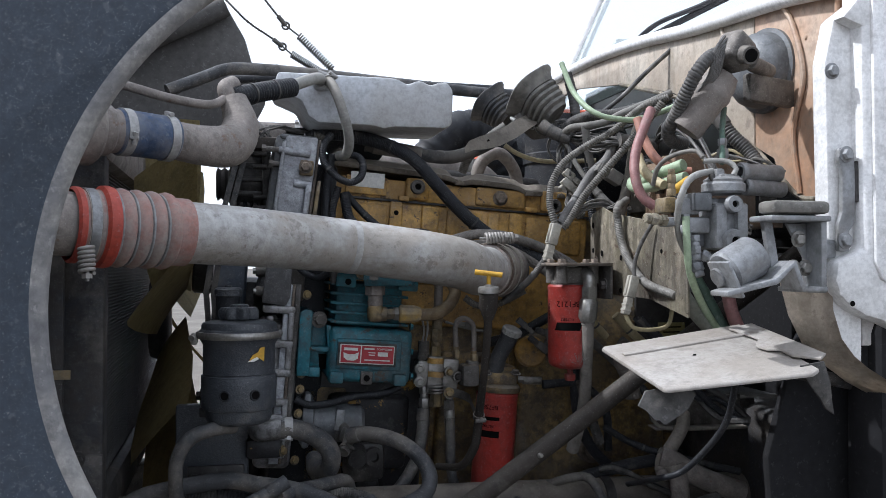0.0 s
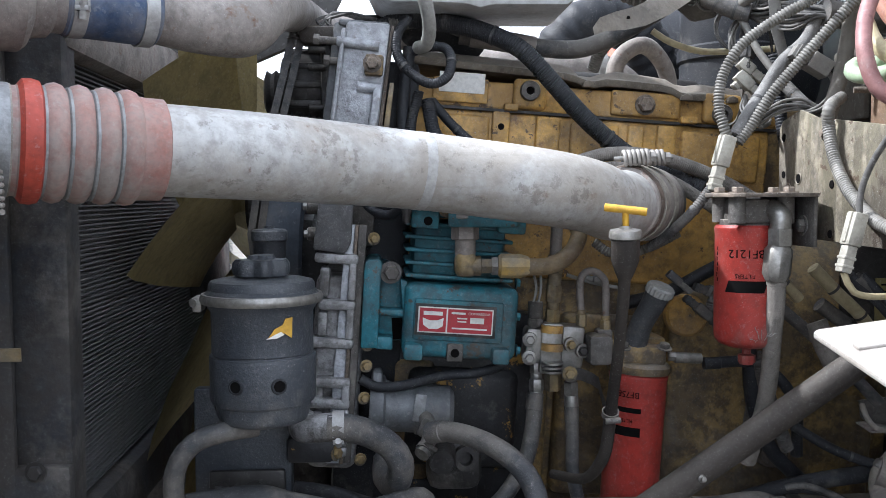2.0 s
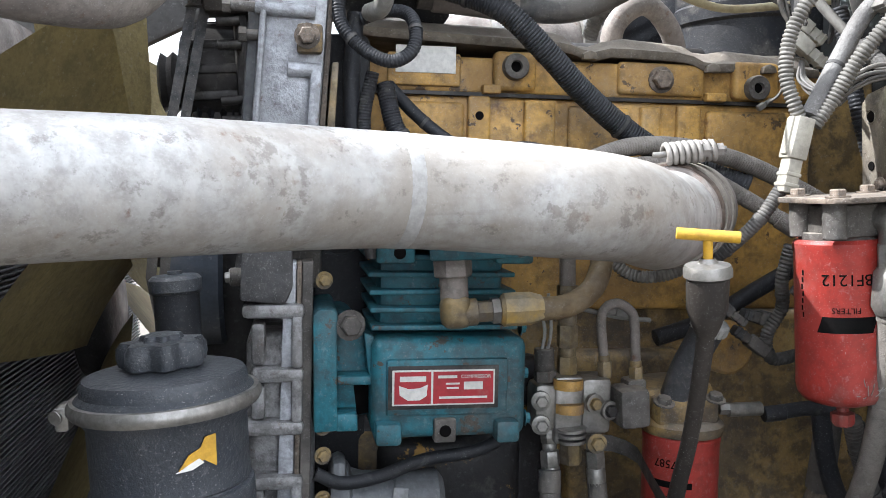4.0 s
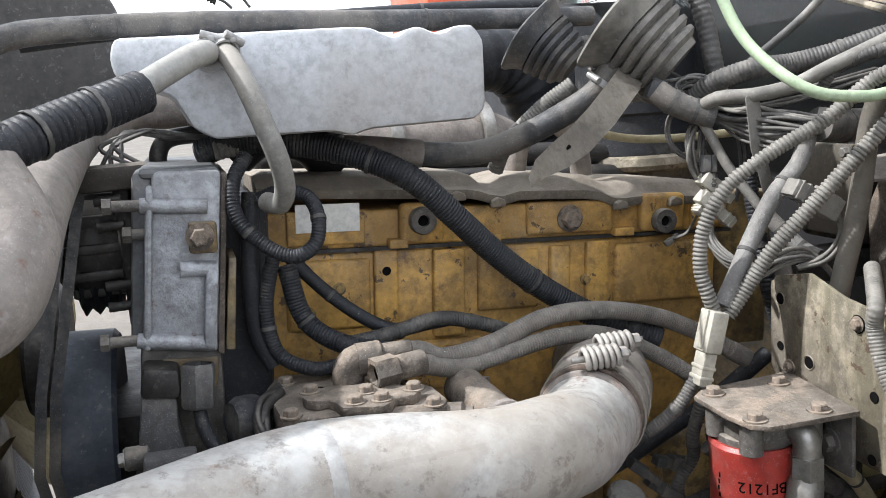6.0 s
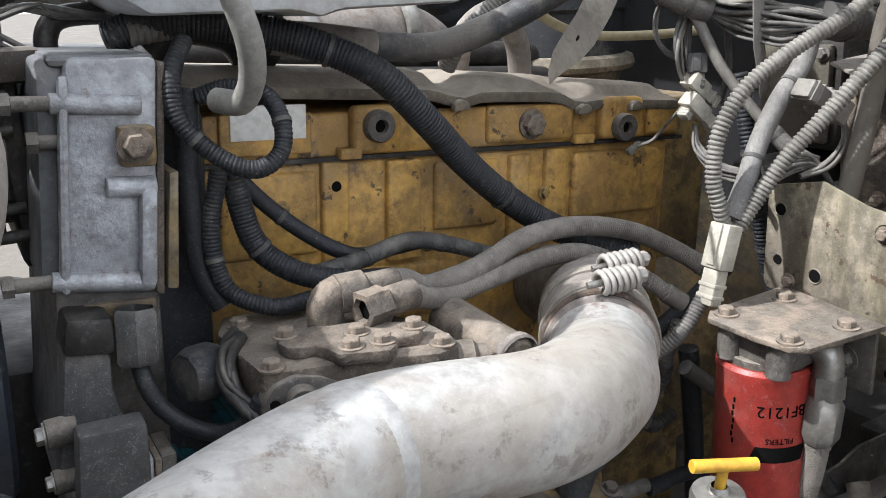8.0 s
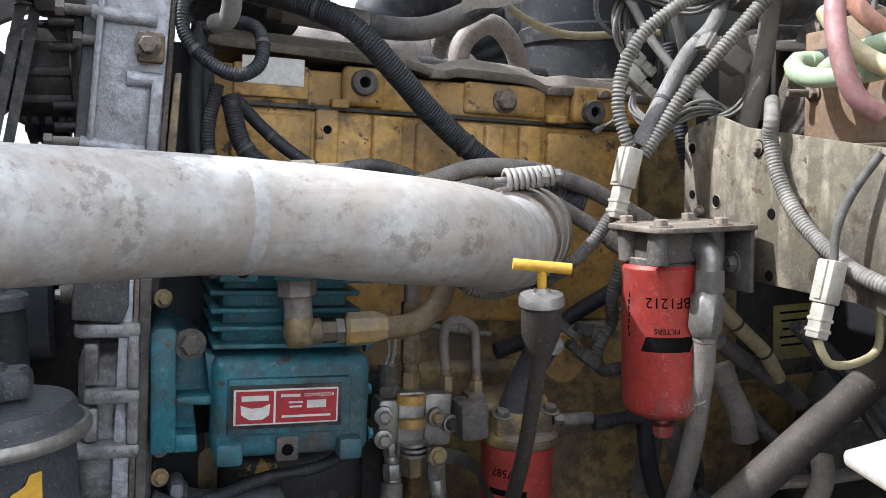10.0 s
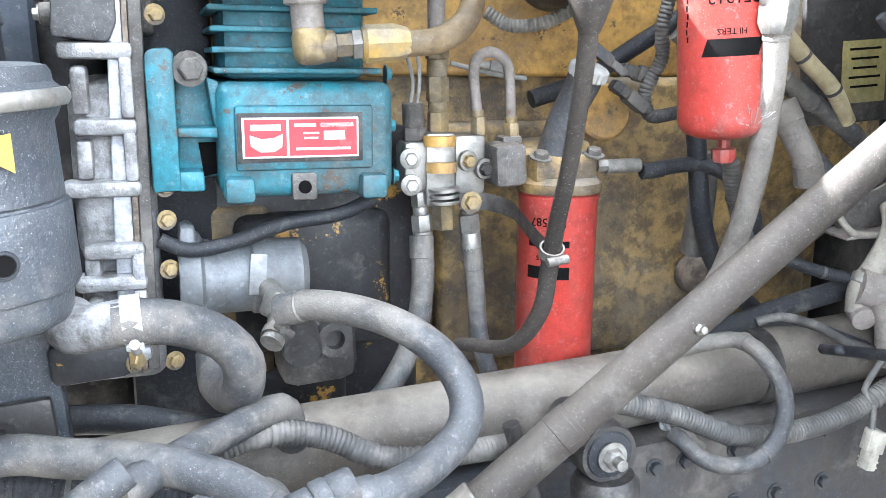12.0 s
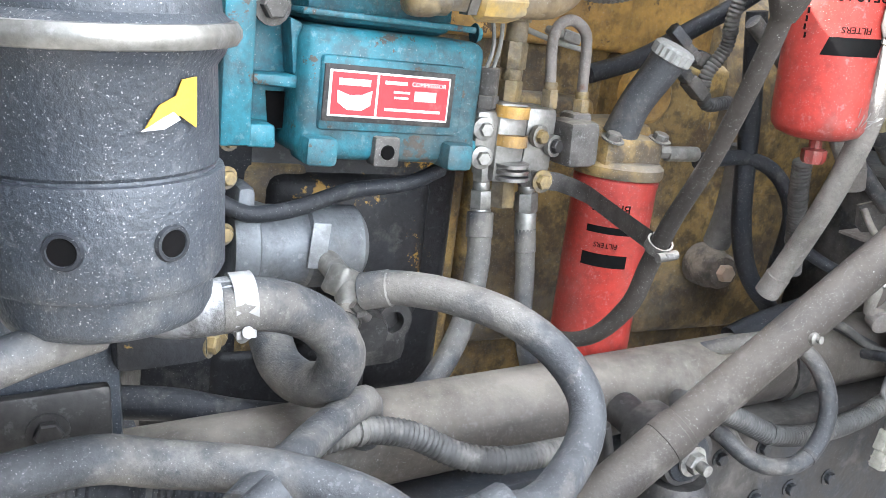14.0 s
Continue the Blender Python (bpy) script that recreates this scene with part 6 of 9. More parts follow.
part("eye", lathe(B(), [(0.012, -0.032), (0.03, -0.032), (0.032, -0.026), (0.032, 0.032), (0.012, 0.032)], (0.650, 1.785, 1.014), (0, 1, 0), 36), DARK_STEEL, shock)
part("bushing", lathe(B(), [(0, -0.036), (0.014, -0.036), (0.024, -0.034), (0.027, -0.03), (0.027, 0.03), (0, 0.03)], (0.650, 1.785, 1.014), (0, 1, 0), 30), BLACK_RUBBER, shock)
bolt(shock, (0.650, 1.748, 1.014), (0, -1, 0), 0.011, STEEL)
part("stud", rod(B(), (0.650, 1.74, 1.014), (0.650, 1.726, 1.014), 0.006, seg=12), STEEL, shock)
part("mount_pin", rod(B(), (0.650, 1.80, 1.014), (0.650, 1.86, 1.016), 0.02, seg=18), DARK_STEEL, shock)
link = thing("tie_link", "dark steel link arm with bolted end", "link arm", (0.56, 1.78, 0.95))
bm = rod(B(), (0.552, 1.77, 1.06), (0.575, 1.765, 0.955), 0.009, seg=14)
lathe(bm, [(0, -0.01), (0.018, -0.01), (0.018, 0.01), (0, 0.01)], (0.577, 1.765, 0.945), (0, 1, 0), 20)
part("arm", bm, DARK_STEEL, link)
bolt(link, (0.577, 1.754, 0.945), (0, -1, 0), 0.008, STEEL)

# ---- splash panel ----
flap = thing("splash_panel", "dusty white fender splash panel with bent torn end", "panel", (0.85, 1.3, 1.36))


def flap_z(x, y):
    return 1.348 + 0.155 * (x - 0.724) + 0.156 * (y - 1.204)


FLAP = Matrix(((1, 0, 0, 0), (0, 1, 0, 0), (0.155, 0.156, 1, 1.348 - 0.155 * 0.724 - 0.156 * 1.204), (0, 0, 0, 1)))
part("sheet", prism(B(), [(0.728, 1.44), (0.722, 1.21), (0.727, 1.204), (0.93, 1.155), (0.948, 1.165), (0.985, 1.43), (0.735, 1.448)], 0.007, FLAP, 0.003), FLAP_PAINT, flap)
part("ridge", prism(B(), [(0.74, 1.375), (0.95, 1.36), (0.951, 1.372), (0.741, 1.388)], 0.004, FLAP @ Matrix.Translation((0, 0, 0.0065)), 0.0015), FLAP_PAINT, flap)
part("rivet_hole", lathe(B(), [(0, 0.0078), (0.003, 0.0078), (0.0033, 0.007)], (0.835, 1.32, flap_z(0.835, 1.32)), (-0.15, -0.15, 1), 12), INK_AND_HOLE, flap)
o = [(0.945, 1.40), (0.95, 1.32), (0.925, 1.29), (0.93, 1.265), (0.945, 1.255), (0.942, 1.22), (0.965, 1.185), (0.985, 1.20), (0.99, 1.40)]
part("torn_flap", prism(B(), o, 0.004, FLAP @ Matrix.Translation((0, 0, 0.010)), 0.001), FLAP_PAINT, flap, "torn dirty fabric edge")
part("torn_skirt", prism(B(), [(0.703, 1.324), (0.711, 1.334), (0.719, 1.345), (0.748, 1.348), (0.789, 1.35), (0.802, 1.338), (0.785, 1.318), (0.773, 1.311), (0.741, 1.296), (0.733, 1.303), (0.725, 1.304), (0.715, 1.317)], 0.004, Matrix(((1, 0, 0, 0.0), (0, 0.4, 1, 1.25 - 0.4 * 1.32), (0, 1, 0, 0), (0, 0, 0, 1))), 0.001), LOOM_DARK, flap, "torn grey rubber skirt")
part("hanging_edge", prism(B(), [(0.93, 1.386), (0.969, 1.392), (0.98, 1.37), (0.987, 1.356), (0.994, 1.33), (1.002, 1.308), (0.985, 1.318), (0.972, 1.335), (0.955, 1.352), (0.938, 1.37)], 0.004, Matrix(((1, 0, 0, 0.0), (0, -0.25, 1, 1.195 + 0.25 * 1.34), (0, 1, 0, 0), (0, 0, 0, 1))), 0.001), LOOM_DARK, flap, "torn grey edge hanging down")
part("support", rod(B(), (0.93, 1.33, 1.375), (1.16, 1.36, 1.33), 0.012, seg=14), FRAME, flap)

# ---- cab ----
cab = thing("truck_cab", "white truck cab with brown primed cowl and windscreen", "truck cab", (1.8, 1.9, 0.9))
YZ = Matrix(((0, 0, 1, 0), (1, 0, 0, 0), (0, 1, 0, 0), (0, 0, 0, 1)))
part("cowl_panel", prism(B(), [(1.30, 1.60), (1.40, 1.65), (1.461, 1.659), (1.526, 1.709), (1.539, 1.74), (1.60, 1.770), (1.60, 2.043), (1.5, 2.03), (1.30, 2.01)], 0.012, Matrix.Translation((1.13, 0, 0)) @ YZ, 0.002), BROWN_PAINT, cab, "brown primed cowl side")
part("cowl_upper", prism(B(), [(1.603, 1.772), (1.623, 1.781), (1.739, 1.836), (1.849, 1.905), (1.937, 1.944), (2.216, 2.02), (2.534, 2.07), (3.3, 2.07), (3.3, 2.12), (2.6, 2.13), (2.2, 2.11), (1.8, 2.06), (1.603, 2.043)], 0.012, Matrix.Translation((1.13, 0, 0)) @ YZ, 0.002), COWL_CREAM, cab, "grimy cream cowl top")
part("cowl_fold", tube(B(), [(1.126, 1.455, 1.665), (1.124, 1.47, 1.78), (1.124, 1.44, 1.88), (1.124, 1.47, 1.98), (1.126, 1.50, 2.02)], 0.005, 8, 0.02), BROWN_PAINT, cab)
part("cowl_fold", tube(B(), [(1.126, 1.345, 1.64), (1.124, 1.355, 1.80), (1.124, 1.345, 1.99)], 0.006, 8, 0.02), BROWN_PAINT, cab)
part("cowl_seam", tube(B(), [(1.127, 1.66, 1.93), (1.126, 1.70, 2.0), (1.127, 1.72, 2.045)], 0.004, 8, 0.02), COWL_CREAM, cab)
part("cowl_hem", tube(B(), [(1.128, 1.40, 1.652), (1.128, 1.461, 1.661), (1.128, 1.53, 1.715), (1.128, 1.623, 1.783), (1.128, 1.739, 1.838), (1.128, 1.849, 1.907), (1.128, 2.216, 2.02)], 0.005, 8, 0.02), BEIGE, cab, "pale torn hem of the cowl")
part("cowl_lip", tube(B(), [(1.115, 1.29, 2.0), (1.12, 1.5, 2.035), (1.125, 1.8, 2.065), (1.125, 2.2, 2.115), (1.13, 2.6, 2.135), (1.14, 3.3, 2.125)], 0.016, 12, 0.03), WHITE_PAINT, cab)
bm = B()
for i, (y, z) in enumerate(((1.285, 2.015), (1.5, 2.045), (1.8, 2.075), (2.2, 2.125), (2.6, 2.145), (3.3, 2.135))):
    bm.verts.new((1.12, y, z))
    bm.verts.new((1.30, y, z + 0.05))
    bm.verts.new((1.30, y, z + 0.035))
    bm.verts.new((1.12, y, z - 0.015))
vs = list(bm.verts)
for i in range(5):
    for k in range(4):
        bm.faces.new((vs[4 * i + k], vs[4 * i + (k + 1) % 4], vs[4 * i + 4 + (k + 1) % 4], vs[4 * i + 4 + k]))
bm.faces.new(vs[:4])
bm.faces.new(vs[-4:])
part("cowl_top", bm, WHITE_PAINT, cab)
part("firewall", box(B(), (1.50, 2.3, 1.52), (0.03, 2.0, 1.39), 0.004), LINER_SHADE, cab, "black insulated firewall")
part("side_panel", prism(B(), [(1.135, 1.40), (1.135, 2.0), (1.6, 2.02), (1.6, 1.40)], 0.012, Matrix(((1, 0, 0, 0), (0, 0, 1, 1.305), (0, 1, 0, 0), (0, 0, 0, 1))), 0.003), WHITE_PAINT, cab)
XZ = Matrix(((1, 0, 0, 0), (0, 0, 1, 0), (0, 1, 0, 0), (0, 0, 0, 1)))
part("jamb", prism(B(), [(1.04, 1.53), (1.036, 1.72), (1.034, 1.86), (1.05, 1.93), (1.13, 1.99), (1.13, 1.50), (1.06, 1.50)], 0.035, Matrix.Translation((0, 1.262, 0)) @ XZ, 0.006), WHITE_PAINT, cab)
part("jamb_cap", prism(B(), [(1.045, 1.925), (1.09, 1.975), (1.30, 2.06), (1.32, 1.98), (1.12, 1.90)], 0.03, Matrix.Translation((0, 1.235, 0)) @ XZ, 0.008), WHITE_PAINT, cab)
part("jamb_return", box(B(), (1.13, 1.295, 1.75), (0.016, 0.05, 0.48), 0.004), WHITE_PAINT, cab)
part("hinge_strap", prism(B(), [(1.047, 1.72), (1.066, 1.724), (1.076, 1.71), (1.078, 1.66), (1.076, 1.60), (1.066, 1.588), (1.066, 1.556), (1.046, 1.556), (1.046, 1.60), (1.053, 1.62), (1.053, 1.68), (1.047, 1.70)], 0.010, Matrix.Translation((0, 1.247, 0)) @ XZ, 0.003), ZINC, cab, "dull steel door hinge strap")
part("hinge_pin", rod(B(), (1.080, 1.252, 1.635), (1.081, 1.252, 1.70), 0.006, seg=12), DARK_STEEL, cab)
for x, z in ((1.060, 1.71), (1.057, 1.573), (1.046, 1.845)):
    bolt(cab, (x, 1.247 if z < 1.8 else 1.262, z), (0, -1, 0), 0.009, ZINC)
bm = B()
fold = [[bm.verts.new(p) for p in row] for row in (
    ((0.986, 1.315, 1.507), (1.004, 1.290, 1.512), (1.025, 1.278, 1.520), (1.043, 1.262, 1.534)), ((1.002, 1.315, 1.452), (1.014, 1.290, 1.456), (1.028, 1.276, 1.459), (1.045, 1.260, 1.462)),
    ((1.027, 1.315, 1.406), (1.036, 1.290, 1.410), (1.047, 1.274, 1.413), (1.060, 1.260, 1.417)), ((1.069, 1.315, 1.369), (1.073, 1.290, 1.376), (1.078, 1.274, 1.382), (1.083, 1.260, 1.389)),
    ((1.111, 1.315, 1.340), (1.111, 1.290, 1.349), (1.110, 1.274, 1.358), (1.109, 1.260, 1.369)), ((1.175, 1.315, 1.308), (1.170, 1.290, 1.318), (1.165, 1.274, 1.328), (1.160, 1.260, 1.340)))]
for p, q in zip(fold, fold[1:]):
    for j in range(3):
        bm.faces.new((p[j], p[j + 1], q[j + 1], q[j]))
bmesh.ops.solidify(bm, geom=bm.faces[:], thickness=0.004)
part("arch_fold", bm, COWL_CREAM, cab, "grimy rolled edge of the wheel arch", angle=60)
part("jamb_foot", prism(B(), [(1.043, 1.534), (1.045, 1.462), (1.060, 1.417), (1.083, 1.389), (1.103, 1.372), (1.104, 1.45), (1.12, 1.534)], 0.008, Matrix.Translation((0, 1.268, 0)) @ XZ, 0.002), WHITE_PAINT, cab)
# Flat black sheet stands in for the shade of the recess.
part("recess_shade", prism(B(), [(1.106, 1.375), (1.107, 1.47), (2.1, 1.40), (2.1, 1.20), (1.17, 1.30)], 0.02, Matrix.Translation((0, 1.31, 0)) @ XZ, 0.002), LINER_SHADE, cab, "flat black sheet for the shade in the step recess under the door")
for y, z in ((1.44, 1.95), (1.52, 1.98), (1.40, 1.72), (1.36, 1.83), (1.62, 1.97), (1.75, 1.99)):
    part("rivet", lathe(B(), [(0.005, 0), (0.0035, 0.003), (0, 0.0035)], (1.13, y, z), (-1, 0, 0), 12), BROWN_PAINT, cab)
door = part("door", prism(B(), [(1.080, 2.0), (1.083, 1.56), (1.036, 1.54), (1.032, 1.51), (1.04, 1.487), (1.061, 1.467), (1.088, 1.453), (1.125, 1.443), (1.20, 1.412), (1.35, 1.38), (2.1, 1.36), (2.1, 2.25), (1.09, 2.02)], 0.05, Matrix.Translation((0, 1.236, 0)) @ XZ, 0.010), WHITE_PAINT, cab)
part("door_panel", prism(B(), [(1.096, 1.985), (1.10, 1.54), (1.112, 1.512), (1.145, 1.495), (2.08, 1.46), (2.08, 2.2), (1.12, 1.99)], 0.010, Matrix.Translation((0, 1.229, 0)) @ XZ, 0.004), WHITE_PAINT, door)
part("drain_hole", lathe(B(), [(0, 0.001), (0.004, 0.001), (0.0045, 0)], (1.061, 1.2355, 1.474), (0, -1, 0), 12), INK_AND_HOLE, door)
part("drain_hole", lathe(B(), [(0, 0.001), (0.012, 0.001), (0.0125, 0)], (1.150, 1.2285, 1.575), (0, -1, 0), 16), INK_AND_HOLE, door)
part("sill", box(B(), (1.65, 1.33, 1.25), (1.0, 0.10, 0.40), 0.03), LINER_SHADE, cab)
part("roof", box(B(), (2.1, 2.3, 2.85), (1.2, 2.05, 0.12), 0.05), WHITE_PAINT, cab)
part("back_wall", box(B(), (2.7, 2.3, 1.95), (0.06, 2.0, 1.9), 0.03), WHITE_PAINT, cab)
part("far_wall", box(B(), (2.15, 3.30, 1.75), (1.1, 0.06, 1.4), 0.03), WHITE_PAINT, cab)
for y in (1.32, 3.27):
    part("pillar", rod(B(), (1.30, y, 2.06), (1.66, y, 2.85), 0.035, seg=14), WHITE_PAINT, cab)
gl = B()
prism(gl, [(1.34, 0), (3.25, 0), (3.2, 0.86), (1.4, 0.86)], 0.006, Matrix(((0, 0.41, 1, 1.30), (1, 0, 0, 0), (0, 0.91, 0, 2.08), (0, 0, 0, 1))))
ws = part("windscreen", gl, GLASS, cab, "tinted windscreen glass")
ws.visible_shadow = False
part("wiper", tube(B(), [(1.20, 2.33, 2.145), (1.25, 2.25, 2.20), (1.29, 2.05, 2.205), (1.33, 1.75, 2.22)], 0.007, 8), BLACK_RUBBER, cab)
part("wiper_blade", tube(B(), [(1.27, 2.30, 2.185), (1.31, 1.95, 2.20), (1.33, 1.55, 2.19)], 0.009, 8), BLACK_RUBBER, cab)
part("inner_fender", prism(B(), [(1.05, 0.80), (1.02, 1.20), (1.08, 1.40), (1.14, 1.50), (1.5, 1.50), (1.5, 0.8)], 0.02, Matrix(((1, 0, 0, 0), (0, 0, 1, 1.40), (0, 1, 0, 0), (0, 0, 0, 1))), 0.006), LINER_SHADE, cab, "black inner fender liner")
part("floor_liner", box(B(), (1.55, 2.3, 1.0), (0.5, 1.9, 0.4), 0.03), FRAME, cab)

dome = thing("blower_cover", "grey domed blower cover on the cowl", "cover", (1.11, 1.55, 1.87))
part("dome", lathe(B(), [(0, 0.055), (0.032, 0.053), (0.056, 0.044), (0.070, 0.024), (0.074, 0.0), (0.082, -0.002), (0.082, -0.012), (0, -0.012)], (1.115, 1.553, 1.912), (-1, -0.1, 0), 48), CAST_GREY, dome)
motor = thing("wiper_motor", "dark grey cylindrical wiper motor with hose ports", "motor", (0.93, 1.43, 1.85))
md = Vector((0.088, -0.042, 0.135)).normalized()
part("case", lathe(B(), [(0, 0), (0.028, 0), (0.030, 0.005), (0.031, 0.07), (0.034, 0.075), (0.034, 0.085), (0.031, 0.09), (0.031, 0.10), (0.024, 0.12), (0, 0.125)], (0.892, 1.452, 1.772), md, 36), PIPE_DUST, motor)
bm = B()
box(bm, (0.962, 1.405, 1.905), (0.055, 0.05, 0.06), 0.012, (0, 30, 20), 3)
rod(bm, (0.965, 1.40, 1.90), (0.962, 1.355, 1.887), 0.016, seg=22)
rod(bm, (0.995, 1.41, 1.89), (1.06, 1.45, 1.885), 0.014, seg=18)
part("gear_head", bm, GREY_CAST, motor)
part("port_bore", lathe(B(), [(0, 0.001), (0.011, 0.001), (0.0115, 0)], (0.962, 1.3545, 1.887), (-0.05, -1, -0.25), 18), INK_AND_HOLE, motor)
part("arm_bracket", box(B(), (1.06, 1.45, 1.85), (0.13, 0.02, 0.05), 0.006, (0, 0, 20)), GREY_CAST, motor)
for k in range(6):
    part("lead", tube(B(), [(0.94 + 0.006 * k, 1.40, 1.93 - 0.004 * k), (0.915 + 0.004 * k, 1.39, 1.90), (0.91 + 0.003 * k, 1.40, 1.86), (0.90, 1.43, 1.83)], 0.0028, 6), WIRE, motor)

# ---- brake valve and its brackets ----
bv = thing("brake_valve", "oxidised zinc brake valve body with hose ports", "valve", (0.93, 1.39, 1.54))
part("body", box(B(), (0.9420, 1.410, 1.6005), (0.0640, 0.055, 0.0790), 0.0040), ZINC, bv)
part("end_block", box(B(), (0.9155, 1.400, 1.5990), (0.0210, 0.060, 0.0740), 0.0040), ZINC, bv)
part("end_block", box(B(), (0.9550, 1.400, 1.6000), (0.0200, 0.060, 0.0740), 0.0040), ZINC, bv)
part("port_block", box(B(), (0.9420, 1.395, 1.6360), (0.0340, 0.050, 0.0260), 0.0080), ZINC, bv)
part("cube_valve", box(B(), (0.8845, 1.395, 1.6410), (0.0330, 0.040, 0.0300), 0.0040), CAST_GREY, bv)
part("cube_valve", box(B(), (0.8670, 1.410, 1.6330), (0.0340, 0.040, 0.0280), 0.0040), ZINC, bv)
part("cube_valve", box(B(), (0.8845, 1.410, 1.6015), (0.0390, 0.045, 0.0270), 0.0040), ZINC, bv)
part("cube_valve", box(B(), (0.9170, 1.420, 1.6365), (0.0220, 0.045, 0.0250), 0.0050), ZINC, bv)
part("cube_valve", box(B(), (0.9105, 1.430, 1.5800), (0.0350, 0.040, 0.0320), 0.0060), CAST_GREY, bv)
part("cube_valve", box(B(), (0.8420, 1.420, 1.6080), (0.0280, 0.035, 0.0160), 0.0060), ZINC, bv)
part("brass_block", box(B(), (0.8440, 1.430, 1.6365), (0.0260, 0.040, 0.0270), 0.0050), BRASS, bv)
part("cap", lathe(B(), [(0, -0.012), (0.032, -0.012), (0.037, -0.008), (0.037, 0.004), (0.033, 0.008), (0.034, 0.012), (0.025, 0.018), (0, 0.02)], (0.936, 1.4, 1.668), seg=32), ZINC, bv)
part("cap_grip", box(B(), (0.9230, 1.395, 1.6885), (0.0160, 0.020, 0.0210), 0.0040), ZINC, bv)
part("cap_grip", box(B(), (0.9330, 1.385, 1.6840), (0.0300, 0.016, 0.0100), 0.0030), ZINC, bv)
part("cap_post", box(B(), (0.9080, 1.390, 1.6830), (0.0080, 0.012, 0.0140), 0.0030), DARK_STEEL, bv)
part("port", lathe(B(), [(0.0051, 0.002), (0.0060, 0.008), (0.0136, 0.008), (0.0153, -0.002)], (0.935, 1.368, 1.637), (0, -1, 0), 24), ZINC, bv)
part("port_bore", lathe(B(), [(0, 0.0035), (0.0055, 0.0035), (0.0060, 0)], (0.935, 1.368, 1.637), (0, -1, 0), 14), INK_AND_HOLE, bv)
part("port", lathe(B(), [(0.0069, 0.002), (0.0080, 0.008), (0.0184, 0.008), (0.0207, -0.002)], (0.936, 1.368, 1.575), (0, -1, 0), 24), ZINC, bv)
part("port_bore", lathe(B(), [(0, 0.0035), (0.0075, 0.0035), (0.0080, 0)], (0.936, 1.368, 1.575), (0, -1, 0), 14), INK_AND_HOLE, bv)
part("nozzle", lathe(B(), [(0.0083, 0.004), (0.0099, 0.0), (0.0149, 0.0), (0.0165, 0.003), (0.0165, 0.012), (0.0153, 0.014), (0.0153, 0.09), (0, 0.09)], (0.973, 1.41, 1.697), (0.057, 0.01, 0.0), 24), ZINC, bv)
part("nozzle", lathe(B(), [(0.0077, 0.004), (0.0093, 0.0), (0.0140, 0.0), (0.0155, 0.003), (0.0155, 0.012), (0.0144, 0.014), (0.0144, 0.09), (0, 0.09)], (0.982, 1.41, 1.671), (0.049, 0.01, -0.001), 24), ZINC, bv)
fitting(bv, (0.88, 1.4, 1.584), (0, -0.2, -1), [(0.0105, 0.011), (0.008, 0.008), (0.0105, 0.014), (0.0078, 0.010)], ZINC)
fitting(bv, (0.862, 1.4, 1.62), (0, -0.2, -1), [(0.0105, 0.011), (0.008, 0.008), (0.0105, 0.014), (0.0078, 0.010)], ZINC)
fitting(bv, (0.827, 1.4, 1.609), (-1, -0.2, 0.1), [(0.0105, 0.011), (0.008, 0.008), (0.0105, 0.014), (0.0078, 0.010)], BEIGE)
fitting(bv, (0.838, 1.4, 1.651), (0, 0, 1), [(0.0085, 0.012), (0.0065, 0.010), (0.0085, 0.014), (0.006, 0.010)], BRASS)
fitting(bv, (0.894, 1.4, 1.553), (0.8, -0.3, -0.5), [(0.0105, 0.011), (0.008, 0.008), (0.0105, 0.014), (0.0078, 0.010)], ZINC)
fitting(bv, (0.877, 1.4, 1.555), (0.2, -0.3, -1), [(0.0105, 0.011), (0.008, 0.008), (0.0105, 0.014), (0.0078, 0.010)], CAST_GREY)
part("yellow_fitting", rod(B(), (0.855, 1.42, 1.663), (0.882, 1.42, 1.682), 0.0075, seg=16), YELLOW_PLASTIC, bv)
bb = thing("valve_bracket", "bent grey steel bracket bolted to the cowl jamb", "bracket", (0.97, 1.23, 1.5))
part("top_plate", box(B(), (0.96, 1.25, 1.606), (0.106, 0.06, 0.009), 0.003), ZINC, bb)
part("web", box(B(), (1.003, 1.25, 1.55), (0.011, 0.05, 0.118), 0.003), ZINC, bb)
part("web", box(B(), (0.932, 1.262, 1.568), (0.016, 0.012, 0.075), 0.003, (0, -10, 0)), ZINC, bb)
part("gusset", prism(B(), [(0.962, 1.60), (1.0, 1.60), (1.0, 1.535)], 0.006, Matrix.Translation((0, 1.262, 0)) @ Matrix(((1, 0, 0, 0), (0, 0, 1, 0), (0, 1, 0, 0), (0, 0, 0, 1))), 0.001), ZINC, bb)
part("shelf", box(B(), (0.982, 1.25, 1.497), (0.052, 0.055, 0.008), 0.002), ZINC, bb)
part("saddle", prism(B(), [(0.83, 1.487), (0.915, 1.505), (0.942, 1.53), (0.957, 1.494), (0.963, 1.501), (0.946, 1.542), (0.912, 1.514), (0.83, 1.495)], 0.05, Matrix.Translation((0, 1.215, 0)) @ Matrix(((1, 0, 0, 0), (0, 0, 1, 0), (0, 1, 0, 0), (0, 0, 0, 1))), 0.002), ZINC, bb)
part("strut", box(B(), (1.028, 1.268, 1.56), (0.045, 0.02, 0.03), 0.004), ZINC, bb)
part("top_clamp", box(B(), (0.96, 1.24, 1.623), (0.10, 0.045, 0.020), 0.007), LOOM, bb)
for x, z in ((0.968, 1.53), (0.99, 1.53), (0.978, 1.575)):
    bolt(bb, (x, 1.255, z), (0, -1, 0), 0.009, STEEL)
